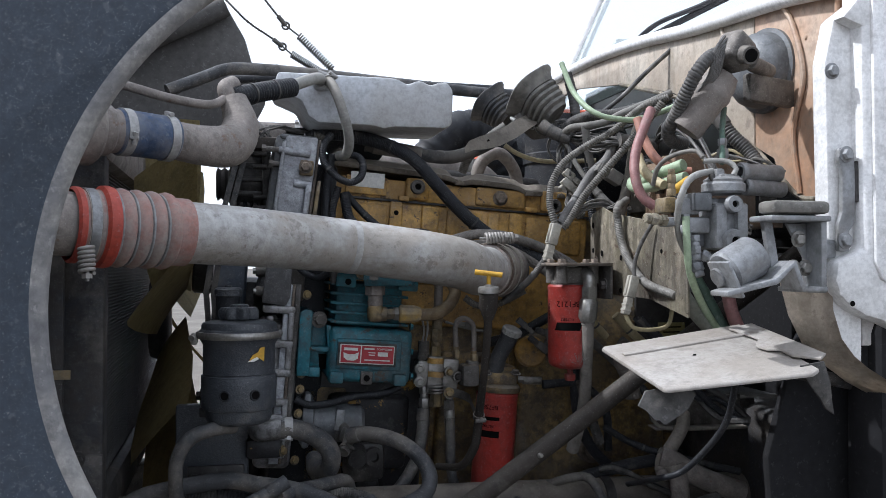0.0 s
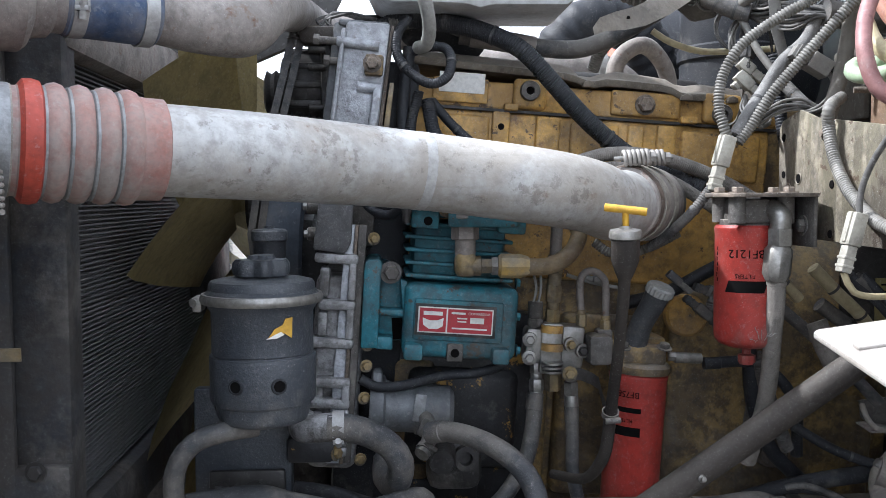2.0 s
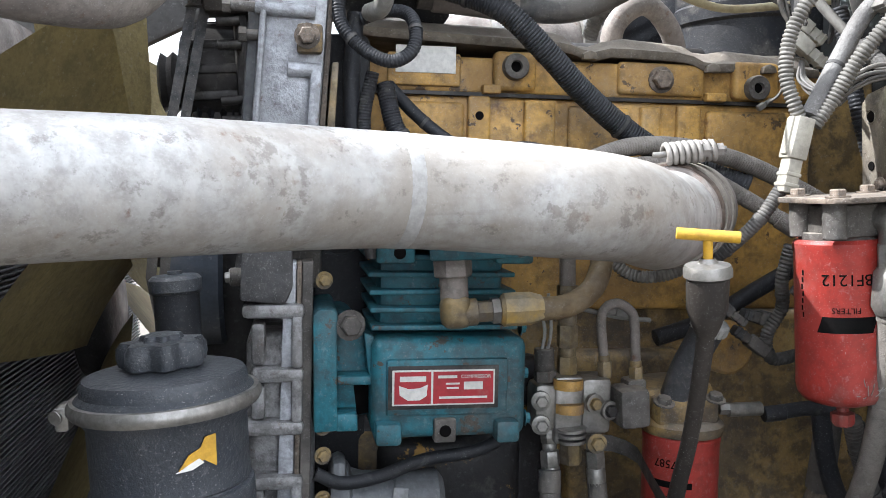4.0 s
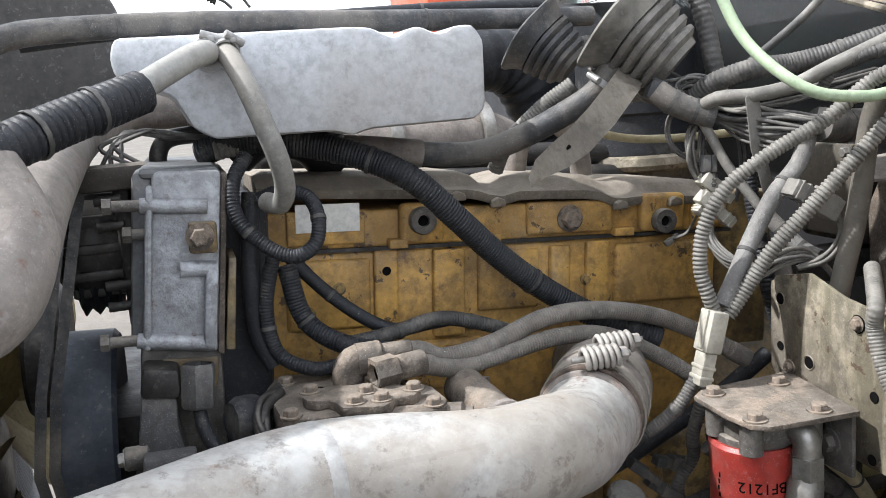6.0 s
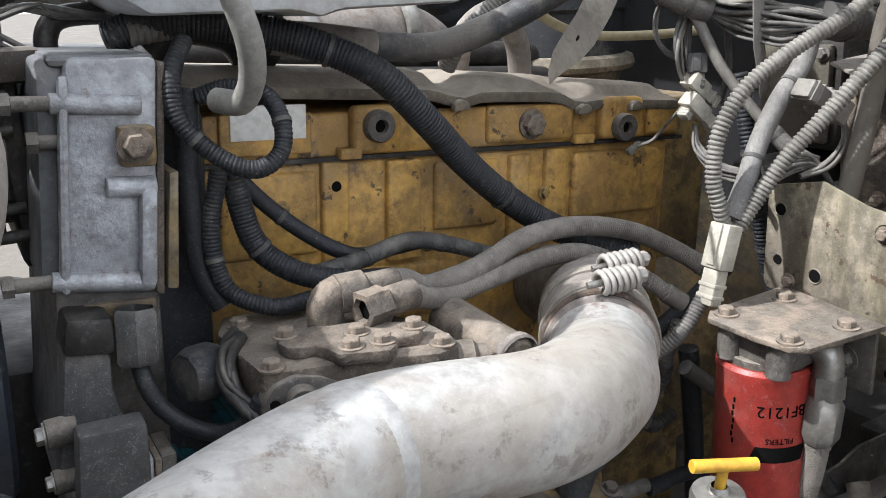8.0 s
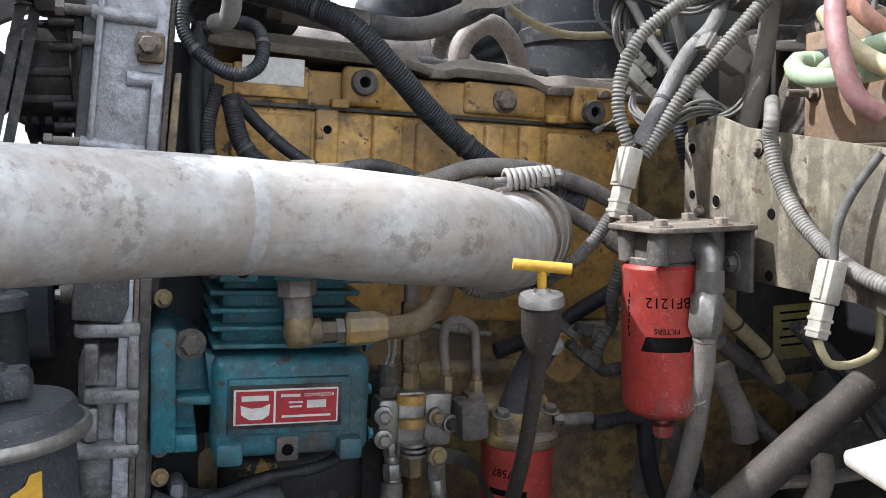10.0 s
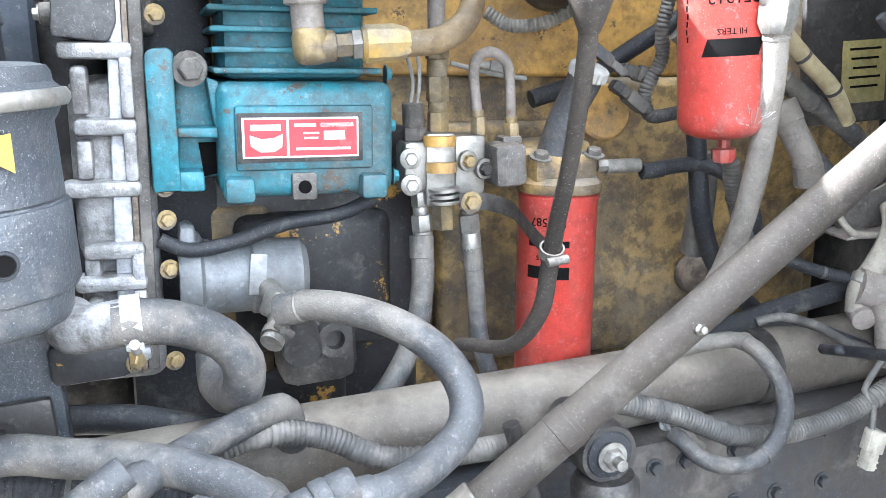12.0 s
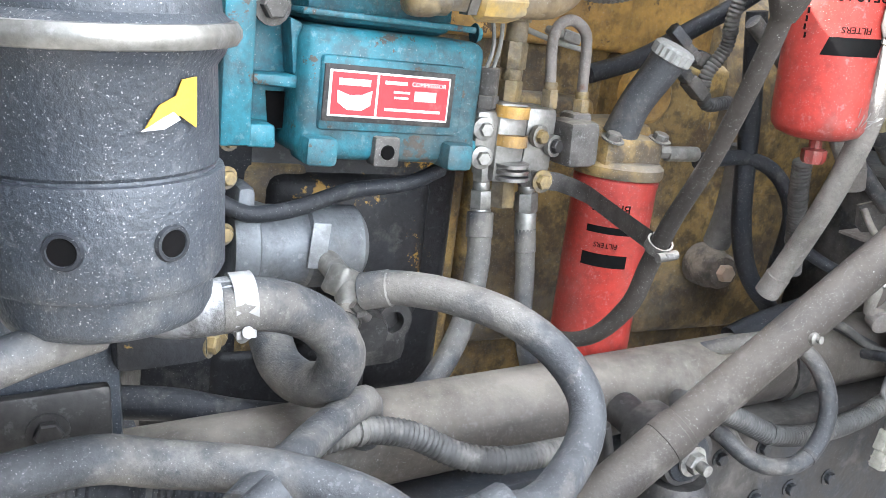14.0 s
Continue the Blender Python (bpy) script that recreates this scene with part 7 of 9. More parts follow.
rb = thing("rubber_mount", "round grey mount held in the bracket", "mount", (0.885, 1.25, 1.53))
part("drum", lathe(B(), [(0, 0), (0.03, 0), (0.034, 0.004), (0.034, 0.06), (0.030, 0.066), (0, 0.066)], (0.852, 1.262, 1.521), (0.85, 0.1, 0.42), 36), ZINC, rb)
part("pin", rod(B(), (0.838, 1.26, 1.514), (0.856, 1.262, 1.522), 0.015, seg=18), ZINC, rb)
part("end_plate", box(B(), (0.848, 1.25, 1.512), (0.006, 0.06, 0.06), 0.002, (0, -25, 0)), ZINC, rb)

# ---- over the engine: boots, arm, duct, exhaust, cables ----


def bellows(label, p, d, r, l, n=4, mat=None):
    prof = [(0, 0), (r * 0.55, 0), (r * 0.6, l * 0.08)]
    for k in range(n):
        z = l * (0.1 + 0.55 * k / n)
        g = r * (0.72 + 0.24 * k / n)
        prof += [(g * 0.93, z), (g * 1.04, z + 0.03 * l), (g * 1.06, z + 0.09 * l), (g * 0.93, z + 0.12 * l)]
    prof += [(r * 0.92, l * 0.64), (r * 0.98, l * 0.72), (r * 1.10, l * 0.82), (r * 1.22, l * 0.88), (r * 1.24, l * 0.93), (r * 1.18, l * 0.96), (r * 0.95, l * 0.90), (r * 0.5, l * 0.86), (0, l * 0.86)]
    return solid("rubber_bellows", lathe(B(), prof, p, d, 48, 4, 0.06), mat or LOOM, label, "rubber boot", p, "rubber boots")


bellows("dusty grey rubber bellows boot above the engine", (0.872, 2.03, 1.895), (-0.60, 0.42, 0.68), 0.060, 0.105)
bellows("dusty grey rubber bellows boot beside the surge tank", (0.80, 2.18, 1.905), (-0.62, 0.42, 0.66), 0.048, 0.085, mat=RUBBER)
arm = thing("bracket_arm", "flat dusty steel arm slanting over the valve cover", "bracket", (0.70, 1.97, 1.83))
bm = B()
rows = [(bm.verts.new(a), bm.verts.new(b)) for a, b in (((0.605, 1.889, 1.789), (0.608, 1.891, 1.778)), ((0.618, 1.899, 1.806), (0.628, 1.899, 1.786)), ((0.648, 1.922, 1.820), (0.664, 1.92, 1.792)), ((0.685, 1.951, 1.834), (0.704, 1.946, 1.804)), ((0.727, 1.985, 1.855), (0.756, 1.982, 1.830)), ((0.770, 2.02, 1.880), (0.815, 2.024, 1.868)), ((0.82, 2.07, 1.905), (0.862, 2.08, 1.895)))]
for p, q in zip(rows, rows[1:]):
    bm.faces.new((p[0], p[1], q[1], q[0]))
bmesh.ops.solidify(bm, geom=bm.faces[:], thickness=0.004)
part("blade", bm, ARM_DUST, arm)
part("hole", lathe(B(), [(0, 0.001), (0.004, 0.001), (0.0045, 0)], (0.672, 1.9325, 1.812), (0.45, -0.62, -0.2), 12), INK_AND_HOLE, arm)
part("mount_block", box(B(), (0.86, 2.12, 1.90), (0.06, 0.06, 0.09), 0.01, (0, 25, 30)), GREY_CAST, arm)
stack = thing("intake_collar", "dark intake tube standing on a dusty flange", "intake pipe", (1.0, 2.44, 1.68))
part("pipe", lathe(B(), [(0.10, 0.03), (0.108, 0.045), (0.106, 0.06), (0.104, 0.12), (0.110, 0.125), (0.110, 0.15), (0.104, 0.155), (0.104, 0.26), (0.09, 0.26), (0.09, 0.06)], (1.042, 2.44, 1.70), seg=48), BLACK_RUBBER, stack)
part("flange", lathe(B(), [(0, 0), (0.095, 0), (0.10, 0.02), (0.118, 0.025), (0.122, 0.033), (0.118, 0.045), (0.10, 0.052)], (1.042, 2.44, 1.705), seg=48), BEIGE, stack)
turbo = thing("exhaust_manifold", "dusty brown exhaust pipe with V-band clamp behind the tank", "exhaust", (0.6, 2.45, 1.75))
part("pipe", tube(B(), [(0.40, 2.48, 1.79), (0.55, 2.48, 1.80), (0.72, 2.48, 1.80), (0.82, 2.50, 1.76), (0.86, 2.52, 1.68)], 0.058, 28, 0.015), PIPE_DUST, turbo, angle=60)
for x in (0.60, 0.76):
    part("v_band", lathe(B(), [(0.058, -0.012), (0.065, -0.01), (0.067, 0), (0.065, 0.01), (0.058, 0.012)], (x, 2.48, 1.80), (1, 0.02, 0), 36), STEEL, turbo)
part("turbine_housing", lathe(B(), [(0, 0), (0.06, 0), (0.10, 0.02), (0.11, 0.05), (0.09, 0.08), (0.05, 0.10), (0, 0.10)], (0.46, 2.56, 1.78), (0.2, -1, 0), 36), PIPE_DUST, turbo)
part("support", box(B(), (0.6, 2.5, 1.72), (0.06, 0.06, 0.12), 0.01), GREY_CAST, turbo)
duct = hose("air_duct", "black rubber air intake duct arching behind the tank", 0.06, BLACK_RUBBER, [(0.66, 2.62, 1.70), (0.68, 2.58, 1.84), (0.76, 2.56, 1.93), (0.87, 2.58, 1.92), (0.94, 2.60, 1.80), (0.96, 2.60, 1.70)], "air duct", pitch=0.03, amp=0.005, seg=24)
hose("rubber_hose", "curved dusty hose beside the intake flange", 0.017, PIPE_DUST, [(0.74, 2.28, 1.73), (0.75, 2.27, 1.80), (0.80, 2.27, 1.83), (0.85, 2.29, 1.79), (0.87, 2.31, 1.72)])
cleaner = thing("air_cleaner", "black air cleaner housing on the far side", "air cleaner", (1.15, 2.9, 1.7))
part("drum", lathe(B(), [(0, 0), (0.17, 0), (0.18, 0.015), (0.18, 0.42), (0.165, 0.44), (0, 0.44)], (0.98, 2.92, 1.88), (1, 0, 0), 40), BLACK_RUBBER, cleaner)
part("stand", box(B(), (1.2, 2.92, 1.62), (0.3, 0.12, 0.2), 0.02), DARK_STEEL, cleaner)


def hood_spring(label, cable, p0, p1):
    s = thing("cable_spring", label, "spring", p1, "hood cable springs")
    p0, p1 = Vector(p0), Vector(p1)
    d = (p1 - p0).normalized()
    b3 = basis(d).to_3x3()
    n = 190
    pts = [p0 + (p1 - p0) * (k / n) + 0.0085 * (b3 @ Vector((math.cos(k * 0.62), math.sin(k * 0.62), 0))) for k in range(n + 1)]
    part("coil", tube(B(), pts, 0.0019, 6, smooth=False), GREY_CAST, s, angle=70)
    part("hook", tube(B(), [p1, p1 + d * 0.012, p1 + d * 0.022 + Vector((0, 0, -0.004))], 0.002, 6, 0.004), GREY_CAST, s)
    c = Vector(cable[0])
    part("eye", tube(B(), [c + 0.009 * Vector((math.cos(a * 0.7), 0.2, math.sin(a * 0.7))) for a in range(10)], 0.0026, 6, 0.004), GREY_CAST, s)
    part("link", tube(B(), [c, (c + p0) / 2, p0], 0.0022, 6, 0.005), GREY_CAST, s)
    part("cable", tube(B(), [c, *cable[1:]], 0.0026, 6, 0.01), GREY_CAST, s)
    part("sleeve", rod(B(), c, c + (Vector(cable[1]) - c).normalized() * 0.03, 0.0058, seg=10), GREY_CAST, s)


hood_spring("steel hood cable with a stretched coil spring", [(0.242, 2.292, 2.141), (0.191, 2.292, 2.202), (0.097, 2.292, 2.321), (-0.143, 2.328, 2.597)], (0.274, 2.292, 2.118), (0.361, 2.292, 2.036))
hood_spring("second hood cable with a slack coil spring", [(0.237, 2.340, 2.099), (0.205, 2.340, 2.122), (0.151, 2.340, 2.156), (0.094, 2.340, 2.210), (-0.143, 2.364, 2.453)], (0.259, 2.340, 2.081), (0.337, 2.334, 2.036))

# ---- hood and fender ----
hood = thing("hood", "grey fibreglass hood tilted open, dull inner side", "hood", (-0.6, 2.1, 0.5))
bm = B()
prism(bm, [(0.93, 0.75), (3.75, 0.75), (3.75, 2.6), (3.2, 2.95), (1.6, 2.95), (0.93, 2.5)], 0.02, Matrix(((0, -0.22, 1, -0.22), (1, 0, 0, 0), (0, 1, 0, 0), (0, 0, 0, 1))), 0.006)
part("shell", bm, HOOD_IN, hood)
bm = B()
prism(bm, [(-0.6, 2.95), (0.02, 2.52), (0.15, 2.33), (0.18, 2.22), (0.12, 2.05), (-0.15, 1.9), (-0.35, 1.6), (-0.6, 1.2)], 0.02, Matrix(((1, 0, 0, 0), (0, 0, 1, 3.2), (0, 1, 0, 0), (0, 0, 0, 1))), 0.006)
part("far_side", bm, HOOD_IN, hood)
part("inner_brace", prism(B(), [(-0.30, 1.82), (0.0, 1.84), (0.16, 1.91), (0.205, 2.0), (0.19, 2.06), (0.165, 2.11), (0.145, 2.18), (0.075, 2.30), (-0.10, 2.40), (-0.45, 2.45)], 0.03, Matrix(((1, 0, 0, 0), (0, 0, 1, 2.6), (0, 1, 0, 0), (0, 0, 0, 1))), 0.01), HOOD_IN, hood)
for a, b in (((-0.25, 2.57, 2.08), (0.09, 2.57, 2.26)), ((-0.30, 3.1, 1.9), (0.10, 3.17, 2.35)), ((-0.42, 1.2, 1.6), (-0.62, 1.4, 2.6)), ((-0.48, 2.4, 1.5), (-0.66, 2.4, 2.7)), ((-0.25, 3.15, 2.2), (0.05, 3.17, 2.2))):
    part("rib", tube(B(), [a, b], 0.03, 10, 0.1), HOOD_IN, hood)
fender = thing("fender", "faded dark blue fibreglass fender with chipped wheel arch", "fender", (-0.5, 0.93, 0.6))
arc = [(0.325 + 0.383 * math.cos(radians(a)), 1.492 + 0.383 * math.sin(radians(a))) for a in range(95, 300, 5)]
bm = prism(B(), [*arc, (0.56, 1.02), (-0.9, 0.95), (-0.9, 1.9), (0.31, 2.0)], 0.012, Matrix(((1, 0, 0, 0), (0, 0, 1, 0.905), (0, 1, 0, 0), (0, 0, 0, 1))), 0.002)
part("skin", bm, FENDER, fender)
part("lip", tube(B(), [(x, 0.915, z) for x, z in arc], 0.011, 10, 0.02), FENDER_EDGE, fender, "worn pale arch lip")

# ---- small connectors and wires ----


def connector(label, p, d, l=0.05, w=0.02, mat=None):
    c = thing("connector", label, "connector", p, "wire connectors")
    p, d = Vector(p), Vector(d).normalized()
    m = basis(d, p)
    bm = box(B(), (0, 0, l * 0.28), (w, w * 0.8, l * 0.55), 0.002)
    box(bm, (0, w * 0.42, l * 0.3), (w * 0.4, w * 0.16, l * 0.5), 0.001)
    bm.transform(m)
    part("housing", bm, mat or CONNECTOR, c)
    bm = box(B(), (0, 0, -l * 0.22), (w * 0.78, w * 0.62, l * 0.45), 0.002)
    for k in (-0.34, -0.2):
        box(bm, (0, 0, l * k), (w * 0.86, w * 0.7, l * 0.05), 0.001)
    bm.transform(m)
    part("plug", bm, mat or CONNECTOR, c)
    return c


connector("pale grey main loom connector", (0.793, 1.858, 1.578), (0.27, 0.0, 1), 0.085, 0.026)
connector("white sensor connector hanging by the panel", (0.855, 1.600, 1.472), (0.25, 0.0, 1), 0.075, 0.022)
connector("pale cream plastic wire connector", (0.897, 1.985, 1.738), (-0.75, 0.1, 0.65), 0.05, 0.022)
connector("cream plastic two-way wire connector", (0.893, 1.98, 1.712), (-0.72, 0.1, 0.7), 0.058, 0.022)
connector("pale dusty plastic wire connector", (0.876, 1.985, 1.722), (0.7, 0.1, 0.6), 0.035, 0.018)
connector("dark grey sealed wire connector", (0.866, 2.02, 1.851), (-0.85, 0.3, 0.45), 0.075, 0.03, RUBBER)
connector("small grey end plug on a thin lead", (0.903, 2.103, 1.658), (-0.8, 0.1, -0.5), 0.024, 0.010, WIRE_PALE)
connector("dark sealed connector above the cream ones", (0.886, 1.985, 1.760), (0.1, 0.1, 1), 0.04, 0.022, LOOM_DARK)
connector("grey wire connector with a fan of wires", (0.925, 1.853, 1.738), (0.8, -0.1, -0.5), 0.062, 0.032, WIRE_PALE)
connector("grey two-pin plastic connector", (0.64, 2.02, 1.395), (1, 0.1, -0.25), 0.045, 0.014, PALE_RUBBER)
connector("grey plug by the oil filler", (0.775, 1.97, 1.39), (-0.7, 0.1, 0.6), 0.05, 0.016, RUBBER)
rng = random.Random(11)


def wires(n, a, b, spread, sag, r, mats, label):
    """Loose wires from near a to near b."""
    for k in range(n):
        pts = []
        for t in (0, 0.22, 0.5, 0.78, 1):
            w = spread * (0.3 + 0.75 * math.sin(math.pi * t))
            p = Vector(a).lerp(Vector(b), t) + Vector((rng.uniform(-w, w), rng.uniform(-w, w) * 0.7, rng.uniform(-w, w) - sag * math.sin(math.pi * t)))
            pts.append(tuple(p))
        hose("wire", label, r * rng.uniform(0.62, 1.05), rng.choice(mats), pts, "wire", seg=6, group="loose engine wires", step=0.008)


def strands(n, line, spread, r, mats, label):
    """Wires that run together along a line, spreading a little between its ends."""
    for k in range(n):
        a, w = 2 * math.pi * (k + 0.5) / n, spread * rng.uniform(0.45, 1.0)
        pts = []
        for i, p in enumerate(line):
            t = i / (len(line) - 1)
            u = w * (0.35 + 0.65 * math.sin(math.pi * t))
            pts.append((p[0] + u * math.cos(a) + rng.uniform(-0.25, 0.25) * w, p[1] + 0.6 * u * math.sin(a + 0.7), p[2] + u * math.sin(a) + rng.uniform(-0.25, 0.25) * w))
        hose("wire", label, r * rng.uniform(0.75, 1.1), rng.choice(mats), pts, "wire", seg=7, group="loose engine wires", step=0.006)


CLIPS = thing("rail_clip", "bolted clip holding an air line on the chassis rail", "clip", (0.79, 1.84, 0.97))
part("strap", tube(B(), [(0.775, 1.846, 0.985), (0.79, 1.836, 0.978), (0.80, 1.83, 0.962), (0.815, 1.838, 0.95)], 0.006, 8, 0.006), GREY_CAST, CLIPS)
bolt(CLIPS, (0.776, 1.848, 0.985), (0, -1, 0), 0.008, ZINC)
MIX = [WIRE, WIRE, LOOM_DARK, LOOM_DARK, LOOM]
strands(6, [(1.07, 1.90, 1.825), (1.04, 1.80, 1.835), (1.01, 1.68, 1.82), (0.99, 1.58, 1.775), (0.985, 1.51, 1.71)], 0.024, 0.0034, MIX, "dusty cable running to the firewall")
strands(7, [(1.0, 1.69, 1.765), (0.972, 1.655, 1.72), (0.960, 1.60, 1.675), (0.975, 1.52, 1.635), (1.02, 1.45, 1.60)], 0.022, 0.0036, MIX, "dusty cable down the firewall")
wires(4, (0.93, 1.72, 1.42), (1.12, 1.62, 1.22), 0.03, 0.03, 0.008, [LOOM_DARK, BLACK_RUBBER], "black line below the panel")
wires(6, (0.80, 2.12, 1.90), (0.90, 2.0, 1.86), 0.02, 0.01, 0.0028, [LOOM, PALE_RUBBER, WIRE], "pale wire tangled behind the arm")
wires(8, (0.995, 1.56, 1.735), (1.06, 1.42, 1.70), 0.03, 0.0, 0.0030, [WIRE, LOOM, LOOM_DARK, CREAM_LINE], "thin wire around the brake valve")
GREYS = [WIRE, WIRE, LOOM_DARK, WIRE_PALE]
strands(13, [(0.985, 1.885, 1.812), (0.951, 1.88, 1.816), (0.935, 1.90, 1.819), (0.919, 1.925, 1.822), (0.906, 1.96, 1.826), (0.888, 2.0, 1.838)], 0.016, 0.0027, GREYS, "grey wire in the bunch feeding the dark plug")
strands(7, [(0.95, 1.885, 1.806), (0.928, 1.90, 1.798), (0.915, 1.925, 1.802), (0.91, 1.96, 1.812), (0.895, 1.99, 1.832)], 0.012, 0.0024, GREYS, "thin wire sagging below the bunch")
strands(4, [(0.885, 2.0, 1.834), (0.867, 1.995, 1.808), (0.866, 1.995, 1.78), (0.881, 2.0, 1.75), (0.892, 2.0, 1.735)], 0.008, 0.0022, [WIRE_PALE, WIRE], "thin wire bowing down to a small connector")
strands(4, [(0.889, 2.0, 1.834), (0.884, 2.0, 1.799), (0.887, 2.0, 1.771), (0.897, 1.995, 1.742)], 0.007, 0.0022, [WIRE, LOOM_DARK], "thin wire hanging to a small connector")
strands(4, [(0.91, 1.97, 1.83), (0.927, 1.98, 1.796), (0.931, 1.98, 1.76), (0.922, 1.98, 1.725)], 0.010, 0.0022, [LOOM_DARK, WIRE], "dark thin wire hanging behind the connectors")
strands(8, [(0.886, 1.985, 1.70), (0.879, 1.97, 1.675), (0.880, 1.94, 1.656), (0.889, 1.91, 1.650), (0.865, 1.88, 1.640)], 0.009, 0.0024, [WIRE_PALE, WIRE_PALE, WIRE], "pale wire drooping from the cream connectors")
strands(4, [(0.944, 1.85, 1.727), (0.961, 1.845, 1.705), (0.959, 1.845, 1.683), (0.942, 1.85, 1.665), (0.915, 1.86, 1.657)], 0.006, 0.0024, [WIRE_PALE], "pale wire looping from a grey plug")
strands(5, [(0.83, 1.866, 1.625), (0.86, 1.865, 1.650), (0.891, 1.86, 1.668), (0.929, 1.86, 1.670), (0.948, 1.855, 1.656), (0.967, 1.85, 1.628)], 0.008, 0.0024, [WIRE_PALE, WIRE], "pale wire arching over the beige plate")
strands(3, [(0.875, 1.995, 1.84), (0.861, 2.01, 1.868), (0.878, 2.0, 1.878), (0.903, 1.99, 1.867), (0.898, 1.985, 1.842)], 0.006, 0.0022, [WIRE, LOOM_DARK], "thin wire looped over the dark plug")
strands(5, [(0.905, 1.985, 1.842), (0.93, 1.955, 1.846), (0.955, 1.93, 1.85), (0.985, 1.91, 1.855), (1.05, 1.89, 1.87)], 0.014, 0.0026, GREYS, "wire running along the cowl")
strands(3, [(0.856, 2.01, 1.843), (0.845, 2.01, 1.827), (0.845, 2.01, 1.807), (0.858, 2.01, 1.787), (0.885, 2.005, 1.772)], 0.004, 0.0019, [WIRE], "thin wire hanging in a bow")
hose("wire", "thin lead with a small end plug", 0.0022, WIRE_PALE, [(0.890, 2.0, 1.728), (0.907, 2.05, 1.694), (0.911, 2.08, 1.669), (0.906, 2.10, 1.660)], "wire", seg=6, group="loose engine wires", step=0.006)
hose("wiring_loom", "grey taped cable slanting behind the looms", 0.0062, WIRE_PALE, [(0.862, 2.0, 1.852), (0.876, 1.98, 1.821), (0.893, 1.96, 1.772), (0.908, 1.94, 1.738), (0.922, 1.92, 1.708)], "wiring loom")
hose("wiring_loom", "pale taped splice of the slanting cable", 0.0095, TAPE_GREY, [(0.920, 1.921, 1.711), (0.943, 1.89, 1.673), (0.953, 1.87, 1.663)], "wiring loom")
hose("wiring_loom", "thick dark taped bundle along the firewall", 0.020, LOOM_DARK, [(0.962, 1.882, 1.815), (0.995, 1.888, 1.811), (1.052, 1.90, 1.807), (1.10, 1.915, 1.81)], "wiring loom", seg=18)
hose("wiring_loom", "black corrugated drop behind the grey looms", 0.010, BLACK_RUBBER, [(0.915, 1.95, 1.76), (0.92, 1.94, 1.70), (0.925, 1.925, 1.62), (0.945, 1.92, 1.54), (0.96, 1.91, 1.48)], "wiring loom", pitch=0.005, amp=0.0012)
relay = thing("relay_box", "sun-faded brown steel relay box behind the beige plate", "relay box", (1.0, 1.70, 1.64))
part("case", box(B(), (1.06, 1.672, 1.69), (0.18, 0.088, 0.135), 0.004), RUSTY_TAN, relay)
part("end_plate", box(B(), (0.975, 1.735, 1.685), (0.010, 0.05, 0.125), 0.002), RUSTY_TAN, relay)
part("shelf", box(B(), (1.05, 1.70, 1.616), (0.30, 0.18, 0.012), 0.002), RUSTY_TAN, relay)
part("bolt_shank", rod(B(), (0.972, 1.745, 1.68), (0.942, 1.755, 1.681), 0.0045, seg=10), BROWN_DUST, relay)
bolt(relay, (0.969, 1.745, 1.68), (-1, 0, 0), 0.007, BROWN_DUST)
for y, z in ((1.728, 1.712), (1.686, 1.694)):
    part("port_nut", lathe(B(), [(0, 0), (0.016, 0), (0.016, 0.012), (0.012, 0.016), (0, 0.016)], (0.972, y, z), (-1, -0.2, 0), 6), DARK_STEEL, relay)
hose("air_hose", "pale green air hose bending from a port", 0.0105, GREEN_LINE, [(0.965, 1.728, 1.712), (0.93, 1.726, 1.712), (0.915, 1.712, 1.700), (0.912, 1.68, 1.690), (0.925, 1.63, 1.690), (0.95, 1.56, 1.70)])
hose("air_hose", "pale green air hose bending from a port", 0.0105, GREEN_LINE, [(0.965, 1.686, 1.694), (0.93, 1.684, 1.694), (0.92, 1.665, 1.700), (0.925, 1.63, 1.712), (0.95, 1.57, 1.725)])
hose("air_line", "tan line slanting behind the filter", 0.0085, CREAM_LINE, [(0.865, 1.90, 1.45), (0.905, 1.90, 1.41), (0.945, 1.905, 1.37)])
hose("air_line", "dark line slanting behind the filter", 0.010, RUBBER, [(0.85, 1.95, 1.42), (0.92, 1.94, 1.36), (1.0, 1.93, 1.29), (1.08, 1.90, 1.20)])
hose("air_line", "black line drooping over the rear rail", 0.008, BLACK_RUBBER, [(0.95, 1.93, 1.16), (1.02, 1.91, 1.12), (1.12, 1.88, 1.09), (1.25, 1.85, 1.06)])
hose("rubber_hose", "thick black rubber elbow under the surge tank", 0.031, BLACK_RUBBER, [(0.327, 2.2, 1.827), (0.359, 2.19, 1.849), (0.398, 2.19, 1.845), (0.429, 2.2, 1.831), (0.454, 2.22, 1.803)], seg=20)
hose("rubber_hose", "tan dusty sleeve over the heater hose", 0.0185, PIPE_DUST, [(0.447, 2.16, 1.823), (0.503, 2.16, 1.816), (0.565, 2.16, 1.806)], seg=18)
hose("air_hose", "thick black ribbed hose under the torn cowl hem", 0.0135, LOOM_DARK, [(0.999, 1.52, 1.812), (1.015, 1.5, 1.775), (1.036, 1.48, 1.744), (1.047, 1.46, 1.713), (1.053, 1.45, 1.684), (1.05, 1.44, 1.654)], pitch=0.006, amp=0.0018)
hose("air_line", "blue-green nylon line dropping from the cowl", 0.0052, GREEN_DARK, [(0.969, 1.45, 1.816), (0.959, 1.44, 1.78), (0.947, 1.42, 1.745), (0.934, 1.4, 1.71)], seg=8)
fitting_line = thing("line_fitting", "stacked steel fitting on the blue-green line", "pipe fitting", (0.947, 1.42, 1.745))
